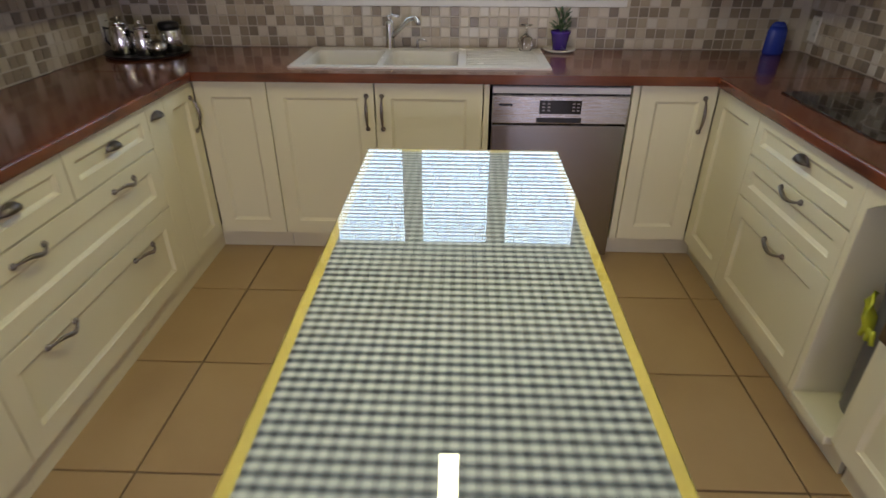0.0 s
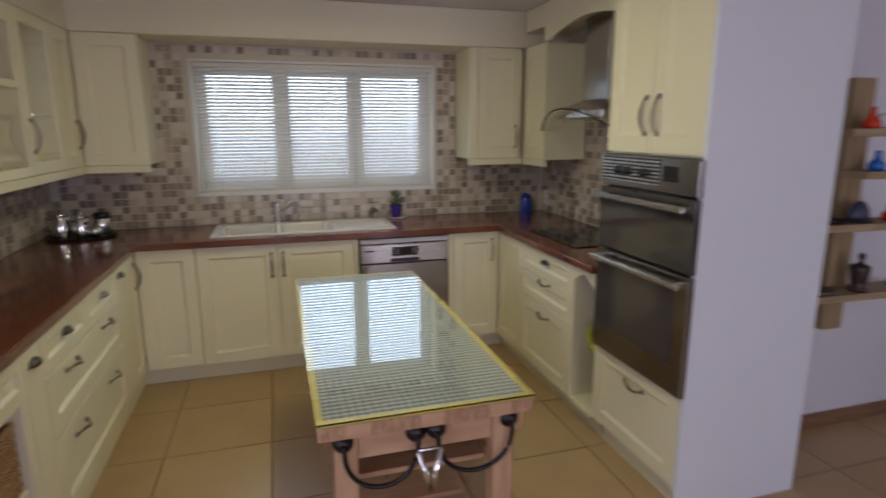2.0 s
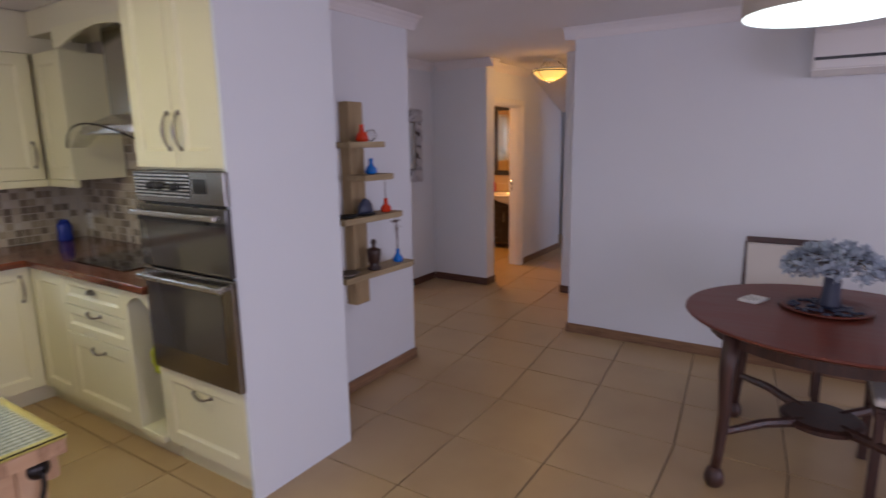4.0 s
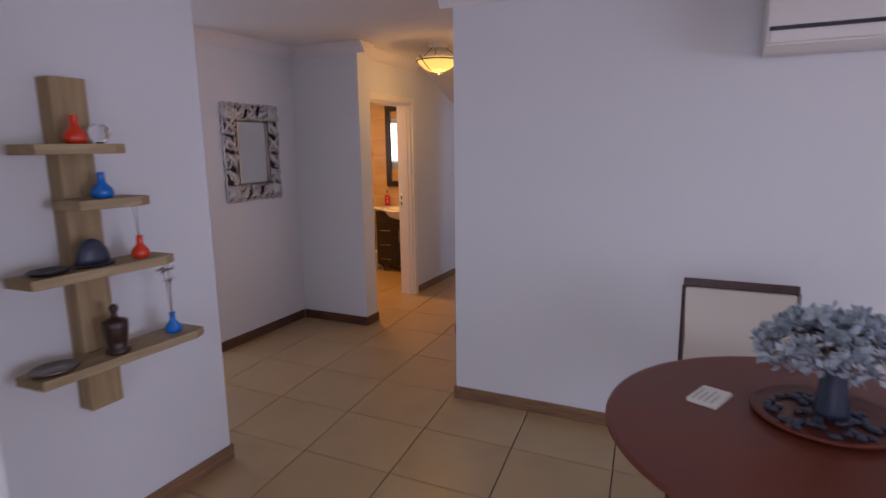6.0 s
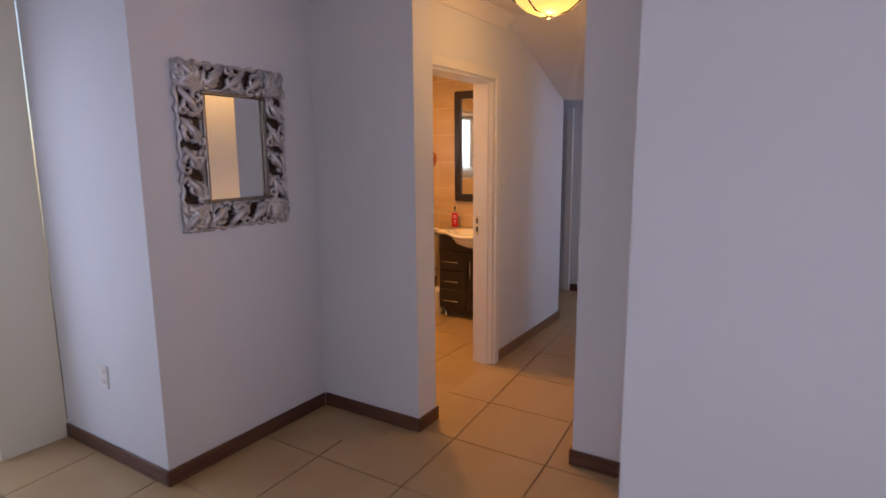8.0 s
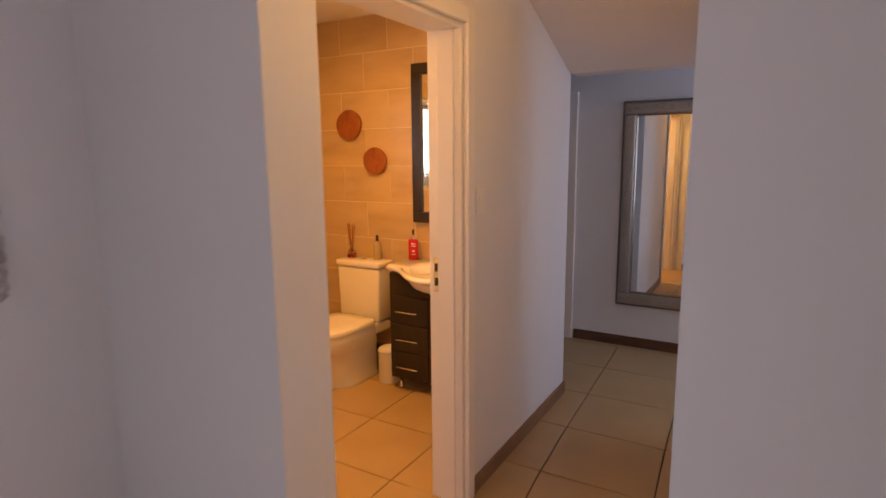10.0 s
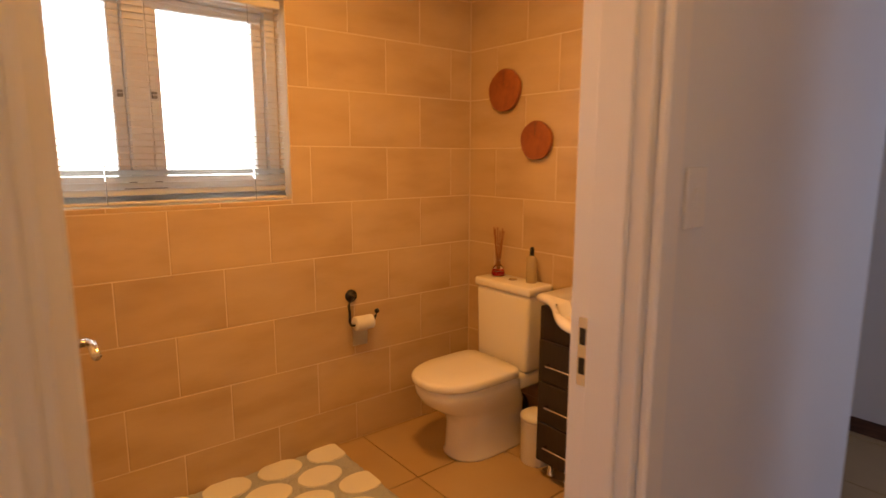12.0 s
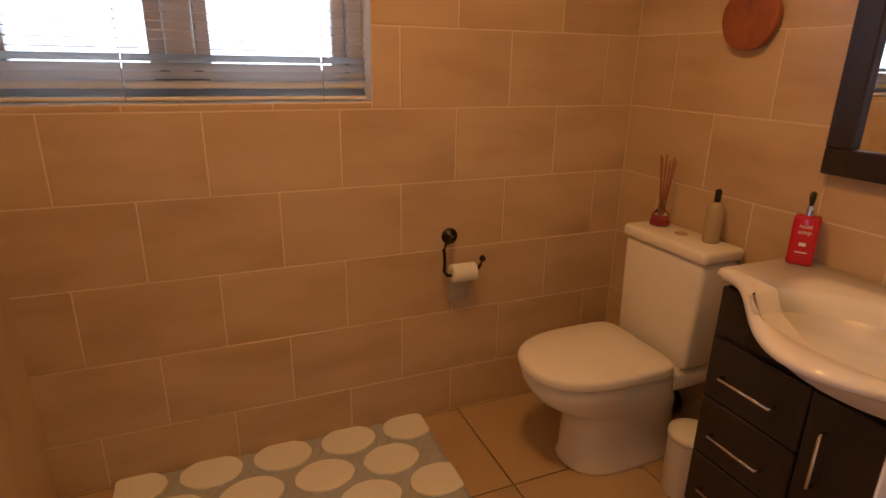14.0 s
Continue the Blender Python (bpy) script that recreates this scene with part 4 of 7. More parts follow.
def bowl(x0, x1, y0, y1, d):
    b = bmesh.new()
    rows = []
    for k, (inset, z) in enumerate(((0, 0.006), (0.006, -0.004), (0.016, -d * 0.8), (0.04, -d))):
        c = 0.05
        pts = []
        for cx, cy, a0 in ((x1 - c, y1 - c, 0), (x0 + c, y1 - c, 90), (x0 + c, y0 + c, 180), (x1 - c, y0 + c, 270)):
            for s in range(5):
                a = radians(a0 + 22.5 * s)
                pts.append(b.verts.new((cx + (c - inset) * math.cos(a), cy + (c - inset) * math.sin(a), z)))
        rows.append(pts)
    for a, c in zip(rows, rows[1:]):
        for k in range(len(a)):
            b.faces.new((a[k], c[k], c[(k + 1) % len(a)], a[(k + 1) % len(a)]))
    b.faces.new(rows[-1])
    return b


bowls = [(0.05, 0.395, 0.045, 0.40, 0.16), (0.425, 0.765, 0.045, 0.40, 0.16)]
rim = bmesh.new()
for x0, x1, y0, y1 in ((0, 0.05, 0, LD), (0.395, 0.425, 0, LD), (0.765, LW, 0, LD), (0.05, 0.395, 0, 0.045), (0.05, 0.395, 0.40, LD), (0.425, 0.765, 0, 0.045), (0.425, 0.765, 0.40, LD)):
    box(x0, x1, y0, y1, 0.0005, 0.008, bm=rim)
part("rim", rim, M_SINK, root)
for k in bowls:
    part("bowl", bowl(*k), M_SINK, root, smooth=True)
for k in range(9):
    part("drainer_ridge", box(0.80, LW - 0.04, 0.07 + k * 0.04, 0.078 + k * 0.04, 0.0082, 0.0115, 0.001), M_SINK, root)
for x in (0.222, 0.595):
    part("drain", lathe([(0.0, -0.1595), (0.035, -0.1595), (0.035, -0.157), (0, -0.157)], 16, at=(x, 0.22, 0)), M_CHROME, root)
root = thing("mixer_tap", pose(0.275, 3.80, WT1 + 0.0085), "chrome lever mixer tap with a swung spout", "tap")
part("body", lathe([(0.027, 0), (0.027, 0.01), (0.022, 0.018), (0.022, 0.12), (0.018, 0.135), (0, 0.14)], 20), M_CHROME, root, smooth=True)
part("spout", tube([(0.0, -0.005, 0.05), (0.05, -0.02, 0.10), (0.10, -0.045, 0.145), (0.135, -0.065, 0.155), (0.15, -0.075, 0.14), (0.152, -0.077, 0.125)], [0.012, 0.012, 0.012, 0.0115, 0.011, 0.011], n=12), M_CHROME, root, smooth=True)
part("lever", tube([(0, 0, 0.138), (-0.004, 0, 0.155), (0.01, 0.0, 0.162), (0.05, -0.02, 0.158)], [0.016, 0.014, 0.008, 0.006], n=10), M_CHROME, root, smooth=True)
root = thing("soap_pump", pose(0.415, 3.80, WT1 + 0.0085), "small chrome deck soap pump behind the sink", "soap pump")
part("body", lathe([(0.018, 0), (0.018, 0.005), (0.008, 0.01), (0.006, 0.045), (0, 0.047)], 14), M_CHROME, root, smooth=True)
part("spout", tube([(0, 0, 0.045), (0.03, -0.012, 0.05), (0.045, -0.018, 0.042)], 0.005), M_CHROME, root, smooth=True)
root = thing("drinking_glass", pose(0.965, 3.80, WT1 + 0.0085), "upturned clear wine glass on the drainer", "glass")
part("bowl", lathe([(0.032, 0), (0.036, 0.03), (0.03, 0.06), (0.012, 0.075), (0.004, 0.08), (0.004, 0.115), (0.03, 0.12), (0.03, 0.122), (0, 0.123)], 20), M_GLASS, root, smooth=True)

# potted plant by the sink
root = thing("potted_plant", pose(1.14, 3.82, WT1), "small succulent in a purple pot on a white saucer", "plant")
part("saucer", lathe([(0.0, 0.0), (0.06, 0.0), (0.085, 0.012), (0.082, 0.016), (0.055, 0.008), (0, 0.008)], 24), M_CERAMIC, root, smooth=True)
part("pot", lathe([(0.0, 0.009), (0.034, 0.009), (0.046, 0.085), (0.05, 0.088), (0.05, 0.10), (0.044, 0.10), (0.042, 0.09), (0, 0.088)], 24), M_PURPLE, root, smooth=True)
pl = bmesh.new()
rnd = random.Random(4)
for k in range(34):
    a, h, r = rnd.uniform(0, 6.28), rnd.uniform(0.0, 0.10), rnd.uniform(0.005, 0.03)
    d = Vector((math.cos(a), math.sin(a), rnd.uniform(0.2, 1.3))).normalized()
    p = Vector((r * math.cos(a), r * math.sin(a), 0.09 + h))
    tube([p, p + d * 0.012, p + d * 0.026, p + d * 0.036], [0.002, 0.006, 0.006, 0.001], bm=pl, n=5, flat=0.5)
for k in range(5):
    a = k * 1.25
    tube([(0, 0, 0.088), (0.012 * math.cos(a), 0.012 * math.sin(a), 0.14), (0.02 * math.cos(a), 0.02 * math.sin(a), 0.19)], 0.0025, bm=pl, n=5)
part("foliage", pl, M_LEAF, root, "fleshy green leaves")

root = thing("blue_holder", pose(2.20, 3.79, WT1), "blue translucent plastic scourer holder on the worktop", "holder")
part("body", lathe([(0.0, 0), (0.045, 0), (0.05, 0.01), (0.046, 0.11), (0.04, 0.13), (0.03, 0.13), (0.034, 0.11), (0.036, 0.02), (0, 0.018)], 22, sy=0.7), M_BLUEPL, root, smooth=True)
part("lid", lathe([(0.035, 0.131), (0.036, 0.14), (0.02, 0.152), (0, 0.154)], 18, sy=0.7), M_BLUEPL, root, smooth=True)

# coffee tray with steel pots
root = thing("serving_tray", pose(-0.925, 3.665, WT1), "dark round tray on the worktop", "tray")
part("base", lathe([(0.0, 0.0), (0.18, 0.0), (0.20, 0.012), (0.197, 0.016), (0.176, 0.006), (0, 0.006)], 36), M_BLACK, root, smooth=True)


def pot(name, x, y, r, h, label, handle=True):
    rt = thing(name, pose(x, y, WT1 + 0.0065), label, "coffee pot")
    part("body", lathe([(0, 0), (r * 0.95, 0), (r, 0.008), (r * 0.98, h * 0.5), (r * 0.8, h * 0.93), (r * 0.72, h), (0, h)], 28), M_CHROME, rt, smooth=True)
    part("lid", lathe([(r * 0.74, h + 0.001), (r * 0.7, h + 0.012), (r * 0.2, h + 0.022), (0.008, h + 0.026), (0.011, h + 0.036), (0, h + 0.042)], 24), M_CHROME, rt, smooth=True)
    part("spout", tube([(r * 0.75, -0.02, h * 0.72), (r * 1.0, -0.03, h * 0.9), (r * 1.12, -0.034, h * 1.0)], [0.016, 0.012, 0.009], n=8), M_CHROME, rt, smooth=True)
    if handle:
        part("handle", tube([(-r * 0.9, 0.0, h * 0.85), (-r * 1.45, 0.01, h * 0.9), (-r * 1.55, 0.01, h * 0.45), (-r * 0.97, 0, h * 0.2)], 0.006, n=8), M_BLACK, rt, smooth=True)


pot("coffee_pot", -1.02, 3.62, 0.055, 0.135, "tall polished steel coffee pot on the dark tray")
pot("milk_jug", -0.905, 3.60, 0.042, 0.12, "polished steel milk jug on the dark tray")
root = thing("glass_pot", pose(-0.815, 3.70, WT1 + 0.0065), "glass plunger pot with a dark lid on the tray", "coffee pot")
part("body", lathe([(0, 0), (0.045, 0), (0.05, 0.006), (0.05, 0.10), (0.046, 0.105), (0, 0.105)], 24), M_CHROME, root, smooth=True)
part("lid", lathe([(0.05, 0.106), (0.05, 0.13), (0.04, 0.14), (0, 0.142)], 24), M_BLACK, root, smooth=True)
root = thing("sugar_bowl", pose(-0.83, 3.585, WT1 + 0.0065), "small polished steel sugar bowl on the tray", "bowl")
part("body", lathe([(0, 0), (0.03, 0), (0.042, 0.03), (0.04, 0.055), (0.02, 0.066), (0.006, 0.075), (0, 0.082)], 22), M_CHROME, root, smooth=True)

# hob, hood
root = thing("hob", pose(1.87, 2.41, WT1), "black glass induction hob let into the worktop", "hob")
part("glass_top", box(0, 0.46, 0, 0.59, 0.0008, 0.006, 0.002), M_BLACKGLASS, root)
for x, y, r in ((0.13, 0.15, 0.08), (0.13, 0.43, 0.10), (0.34, 0.15, 0.10), (0.34, 0.43, 0.08)):
    part("zone_ring", tube([(x + r * math.cos(k * 0.2618), y + r * math.sin(k * 0.2618), 0.0062) for k in range(24)], 0.0009, closed=True, n=4), M_PEWTER, root)
root = thing("cooker_hood", pose(XE - 0.004, 2.74, 1.64), "steel chimney cooker hood with a curved glass canopy", "cooker hood")
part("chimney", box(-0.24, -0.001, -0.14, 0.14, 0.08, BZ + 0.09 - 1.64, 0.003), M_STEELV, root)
part("motor_box", box(-0.36, -0.001, -0.28, 0.28, 0.005, 0.055, 0.006), M_STEEL, root)
tp = bmesh.new()
lo = [tp.verts.new(p) for p in ((-0.34, -0.26, 0.0555), (-0.002, -0.26, 0.0555), (-0.002, 0.26, 0.0555), (-0.34, 0.26, 0.0555))]
hi = [tp.verts.new(p) for p in ((-0.24, -0.14, 0.12), (-0.002, -0.14, 0.12), (-0.002, 0.14, 0.12), (-0.24, 0.14, 0.12))]
for k in range(4):
    tp.faces.new((lo[k], lo[(k + 1) % 4], hi[(k + 1) % 4], hi[k]))
part("cowl", tp, M_STEEL, root)
gl = bmesh.new()
rows = []
for k in range(17):
    v = -0.45 + 0.9 * k / 16
    z = 0.062 - 0.13 * (v / 0.45) ** 2
    rows.append([gl.verts.new((x, v, z)) for x in (-0.46 + 0.10 * (v / 0.45) ** 2, -0.245)])
for a, c in zip(rows, rows[1:]):
    gl.faces.new((a[0], a[1], c[1], c[0]))
bmesh.ops.solidify(gl, geom=gl.faces[:], thickness=0.006)
part("canopy", gl, M_GLASS, root, "curved clear glass canopy", smooth=True)
ed = tube([(-0.46 + 0.10 * ((-0.45 + 0.9 * k / 16) / 0.45) ** 2, -0.45 + 0.9 * k / 16, 0.062 - 0.13 * ((-0.45 + 0.9 * k / 16) / 0.45) ** 2) for k in range(17)], 0.005, n=6)
part("canopy_edge", ed, M_IRON, root, "dark edge of the glass canopy")

# scalloped valance over the hood
val = [(0, 2.26), (0, 2.15)]
for k in range(25):
    u = k / 24
    val.append((0.02 + 1.16 * u, 2.15 + 0.075 * max(0, math.sin(math.pi * min(1, max(0, (u - 0.06) / 0.72)))) ** 0.8 + (0.02 if u > 0.86 else 0) * (u - 0.86) / 0.14))
val += [(1.20, 2.17), (1.20, 2.26)]
single("hood_valance", moved(moved(prism(val, 0, 0.02), UP_TO_FRONT), pose(2.05, 3.20, 0, 0, 0, -90)), M_CREAM, "cream scalloped valance over the cooker hood", "valance", kind="structure")


# wall cabinets
def upper(name, m, w, label, fronts, depth=0.305, z0=1.375, z1=BZ - 0.002, rail=True, body=True):
    root = thing(name, m, label, "cabinet")
    if body:
        part("body", box(0.001, w - 0.001, 0.001, depth, z0, z1), M_CREAM, root)
    if rail:
        part("light_rail", box(0, w, -0.022, 0.012, z0 - 0.048, z0 - 0.001, 0.004), M_CREAM, root)
    add_fronts(root, fronts)
    return root


def glazed(root, x0, x1, z0, z1, hx):
    r = 0.06
    b = box(x0, x1, -0.02, 0, z0, z0 + r, 0.0015)
    box(x0, x1, -0.02, 0, z1 - r, z1, 0.0015, bm=b)
    box(x0, x0 + r, -0.02, 0, z0 + r, z1 - r, 0.0015, bm=b)
    box(x1 - r, x1, -0.02, 0, z0 + r, z1 - r, 0.0015, bm=b)
    d = part("glass_door", b, M_CREAM, root)
    p = part("pane", box(x0 + r - 0.004, x1 - r + 0.004, -0.012, -0.008, z0 + r - 0.004, z1 - r + 0.004), M_GLASS, d, "clear glass pane")
    p.visible_shadow = False
    part("handle", moved(bow_handle(True, 0.15), pose(hx, -0.0202, 1.56)), M_PEWTER, d, "antique pewter bow handle", smooth=True)


def hollow(root, w, z0=1.375, z1=BZ - 0.002, depth=0.305):
    b = box(0.001, 0.018, 0.001, depth, z0, z1)
    box(w - 0.018, w - 0.001, 0.001, depth, z0, z1, bm=b)
    box(0.018, w - 0.018, 0.001, depth, z0, z0 + 0.018, bm=b)
    box(0.018, w - 0.018, 0.001, depth, z1 - 0.018, z1, bm=b)
    box(0.018, w - 0.018, depth - 0.01, depth, z0 + 0.018, z1 - 0.018, bm=b)
    part("body", b, M_CREAM, root)


UX = -0.845


def up_west(y):
    return pose(UX, y, 0, 0, 0, 90)


r1 = upper("glass_cabinet", up_west(1.862), 0.33, "cream wall cabinet with a glass door", [], body=False)
hollow(r1, 0.33)
glazed(r1, 0.0015, 0.3285, 1.3765, BZ - 0.004, 0.295)
part("shelf", box(0.019, 0.311, 0.02, 0.29, 1.70, 1.706), M_GLASS, r1, "clear glass shelf")
r2 = upper("plate_rack", up_west(2.193), 0.60, "cream wall cabinet with a plate rack and curved spindles", [], body=False)
hollow(r2, 0.60)
b = box(0.0015, 0.5985, -0.02, 0, 1.3765, 1.42, 0.0015)
box(0.0015, 0.045, -0.02, 0, 1.42, BZ - 0.004, 0.0015, bm=b)
box(0.555, 0.5985, -0.02, 0, 1.42, BZ - 0.004, 0.0015, bm=b)
box(0.045, 0.555, -0.02, 0, 2.06, BZ - 0.004, 0.0015, bm=b)
part("face_frame", b, M_CREAM, r2)
part("rack_rail", box(0.0455, 0.5545, -0.022, 0.014, 1.775, 1.81, 0.003), M_CREAM, r2)
for k in range(9):
    x = 0.085 + k * 0.054
    part("spindle", tube([(x, -0.004 + 0.05 * math.sin(math.pi * min(1, max(0, u - 0.25) / 0.7)), 1.4205 + 0.354 * (1 - u)) for u in [j / 14 for j in range(15)]], 0.0075, n=7), M_CREAM, r2, smooth=True)
r3 = upper("glass_cabinet", up_west(2.795), 0.45, "cream wall cabinet with a glass door beside the corner", [], body=False)
hollow(r3, 0.45)
glazed(r3, 0.0015, 0.4485, 1.3765, BZ - 0.004, 0.035)
part("shelf", box(0.019, 0.431, 0.02, 0.29, 1.66, 1.666), M_GLASS, r3, "clear glass shelf")
gx = thing("wine_glass", r3.matrix_world @ pose(0.24, 0.10, 1.6665), "small clear wine glass on the cabinet shelf", "glass")
part("bowl", lathe([(0.028, 0), (0.028, 0.002), (0.004, 0.006), (0.004, 0.06), (0.026, 0.08), (0.03, 0.11), (0.026, 0.14)], 16), M_GLASS, gx, smooth=True)
upper("corner_wall_cabinet", up_west(3.247), 0.30, "cream corner wall cabinet", [("door", 0.0, 0.30, 1.375, BZ - 0.002, "v", 0.262, 1.56)], depth=0.30)
upper("wall_cabinet", pose(-0.823, 3.572, 0), 0.355, "cream wall cabinet beside the kitchen window", [("door", 0.0, 0.352, 1.375, BZ - 0.002, "", 0, 0)])
upper("wall_cabinet", pose(1.63, 3.572, 0), 0.42, "cream wall cabinet beside the kitchen window", [("filler", 0.0, 0.07, 1.375, BZ - 0.002, "", 0, 0), ("door", 0.072, 0.40, 1.375, BZ - 0.002, "v", 0.36, 1.53)])
upper("corner_wall_cabinet", pose(2.072, 3.55, 0, 0, 0, -90), 0.34, "cream corner wall cabinet beside the hood", [("door", 0.0, 0.34, 1.375, BZ - 0.002, "", 0, 0)], depth=0.30)

# microwave housing that stands on the worktop
root = thing("microwave_housing", pose(-0.77, 1.22, WT1, 0, 0, 90), "cream housing round the built-in microwave", "cabinet")
hw = 0.62
b = box(0, 0.02, -0.018, 0.36, 0.0005, 1.222)
box(hw - 0.02, hw, -0.018, 0.36, 0.0005, 1.222, bm=b)
box(0.02, hw - 0.02, -0.018, 0.36, 0.0005, 0.022, bm=b)
box(0.02, hw - 0.02, -0.018, 0.36, 0.425, 0.445, bm=b)
part("body", b, M_CREAM, root)
part("body", box(0.021, hw - 0.021, 0.001, 0.36, 0.446, 1.222), M_CREAM, root)
add_fronts(root, [("door", 0.0, hw / 2, 0.45, 1.222, "v", hw / 2 - 0.04, 0.66), ("door", hw / 2, hw, 0.45, 1.222, "v", hw / 2 + 0.04, 0.66)])
root = thing("microwave", pose(-0.77, 1.242, WT1 + 0.0225, 0, 0, 90), "built-in steel microwave with a dark glass door", "microwave")
mw = hw - 0.044
part("body", box(0.002, mw - 0.002, 0.0, 0.34, 0.0005, 0.40), M_BLACK, root)
part("surround", box(0, mw, -0.02, -0.001, 0.0005, 0.40, 0.003), M_STEEL, root, "brushed steel surround")
d = part("door", box(0.02, mw - 0.02, -0.026, -0.0205, 0.055, 0.285, 0.002), M_SMOKE, root, "dark glass door")
part("handle", tube([(0.03, -0.027, 0.30), (0.03, -0.055, 0.30), (mw - 0.03, -0.055, 0.30), (mw - 0.03, -0.027, 0.30)], 0.008), M_STEEL, d, "steel bar handle", smooth=True)
part("control_strip", box(0.02, mw - 0.02, -0.0235, -0.0205, 0.325, 0.385, 0.001), M_BLACKGLASS, root, "dark control strip")


# wicker baskets
def basket(name, m, w, d, h, label):
    root = thing(name, m, label, "basket", "wicker baskets in the cabinet")
    wv = bmesh.new()
    rows, cols = int(h / 0.018), int(w / 0.026)
    for r in range(rows):
        z = 0.012 + r * 0.018
        pts = []
        for k in range(cols * 2 + 1):
            pts.append((k * w / (cols * 2), -0.004 * (1 if (k // 1 + r) % 2 else -1), z + random.uniform(-0.0015, 0.0015)))
        tube(pts, 0.0085, bm=wv, n=5, flat=0.9)
    part("front_weave", wv, M_WICKER, root, "woven wicker front")
    part("frame", tube([(0, 0, h), (w, 0, h), (w, d, h), (0, d, h)], 0.011, closed=True, n=8), M_WICKER, root)
    shell = box(0.0, 0.012, 0.006, d, 0, h)
    box(w - 0.012, w, 0.006, d, 0, h, bm=shell)
    box(0.012, w - 0.012, d - 0.012, d, 0, h, bm=shell)
    box(0.012, w - 0.012, 0.014, d - 0.012, 0, 0.012, bm=shell)
    part("shell", shell, M_WICKER, root)
    gr = bmesh.new()
    for k in range(6):
        tube([(w / 2 - 0.09 + 0.18 * j / 10, -0.014 - 0.012 * math.sin(math.pi * j / 10), h * 0.76 + 0.008 * math.sin(j * 1.9 + k * 1.05)) for j in range(11)], 0.0055, bm=gr, n=5)
    part("handle", gr, M_WICKER, root, "twisted wicker handle")


basket("wicker_basket", on_west(1.01) @ pose(0, 0.012, 0.4185), 0.61, 0.40, 0.235, "brown woven wicker basket under the drawer")
basket("wicker_basket", on_west(1.01) @ pose(0, 0.012, 0.12), 0.61, 0.40, 0.235, "brown woven wicker basket on the cabinet floor")


# sockets
def socket(name, m, label):
    root = thing(name, m, label, "socket")
    part("plate", box(-0.036, 0.036, -0.009, 0, -0.058, 0.058, 0.003), M_PLASTIC, root)
    for z in (-0.028, 0.022):
        part("switch", box(-0.02, -0.004, -0.012, -0.0092, z, z + 0.018, 0.001), M_PLASTIC, root)
        for dx, dz in ((0.008, 0.0), (0.020, 0.0), (0.014, 0.012)):
            part("pin_hole", box(dx, dx + 0.005, -0.0098, -0.0091, z + dz, z + dz + 0.005), M_BLACK, root)


socket("wall_socket", pose(XW + 0.010, 2.90, 1.085, 0, 0, 90), "white wall socket on the mosaic splashback")
socket("wall_socket", pose(XW + 0.010, 3.70, 1.045, 0, 0, 90), "white wall socket on the mosaic splashback")
socket("wall_socket", pose(XE - 0.010, 3.79, 1.045, 0, 0, -90), "white wall socket on the mosaic splashback")
socket("wall_socket", pose(4.6715, 3.46, 0.43, 0, 0, -90), "white wall socket low on the passage wall")

# fluorescent fitting on the kitchen ceiling
root = thing("fluorescent_light", pose(0.62, 2.05, CEIL), "white ceiling batten with a lit fluorescent tube", "ceiling light")
part("batten", box(-0.06, 0.06, -0.62, 0.62, -0.035, -0.001, 0.004), M_PLASTIC, root)
part("tube", tube([(0, -0.58, -0.055), (0, 0.58, -0.055)], 0.015, n=12), M_TUBE, root, "glowing white tube", smooth=True)
for y in (-0.60, 0.585):
    part("end_cap", box(-0.018, 0.018, y, y + 0.015, -0.075, -0.0355, 0.002), M_PLASTIC, root)

# island trolley
IX0, IX1, IY0, IY1, IZ = 0.336, 0.976, 1.048, 2.614, 0.816
root = thing("kitchen_trolley", pose(0, 0, 0), "pine kitchen trolley with a slatted shelf", "kitchen trolley")
part("tabletop", box(IX0 + 0.004, IX1 - 0.004, IY0 + 0.004, IY1 - 0.004, IZ - 0.056, IZ - 0.0115, 0.004, seg=2), M_PINE, root)
for k in range(9):
    x = IX0 + 0.012 + k * 0.0695
    part("edge_block", box(x, x + 0.066, IY0 + 0.0015, IY0 + 0.0035, IZ - 0.054, IZ - 0.0135, 0.0004), M_PINEEND if k % 3 != 1 else M_PINE, root)
for x in (IX0 + 0.05, IX1 - 0.115):
    for y in (IY0 + 0.04, IY1 - 0.105):
        part("leg", box(x, x + 0.065, y, y + 0.065, 0.0, IZ - 0.057, 0.004), M_PINEUP, root)
for y in (IY0 + 0.052, IY1 - 0.092):
    part("apron", box(IX0 + 0.116, IX1 - 0.116, y, y + 0.024, IZ - 0.15, IZ - 0.057, 0.002), M_PINE, root)
for x in (IX0 + 0.062, IX1 - 0.086):
    part("apron", box(x, x + 0.024, IY0 + 0.106, IY1 - 0.106, IZ - 0.15, IZ - 0.057, 0.002), M_PINE, root)
for z in (0.30, 0.56):
    for k in range(7):
        y = IY0 + 0.11 + k * 0.195
        part("shelf_slat", box(IX0 + 0.116, IX1 - 0.116, y, y + 0.14, z, z + 0.018, 0.002), M_PINE, root)
    for x in (IX0 + 0.068, IX1 - 0.092):
        part("shelf_rail", box(x, x + 0.024, IY0 + 0.106, IY1 - 0.106, z - 0.022, z - 0.001, 0.002), M_PINE, root)
for x in (IX1 - 0.046,):
    part("side_rail", box(x - 0.003, x + 0.035, IY0 + 0.05, IY0 + 0.075, IZ - 0.14, IZ - 0.058, 0.003), M_PINEUP, root)
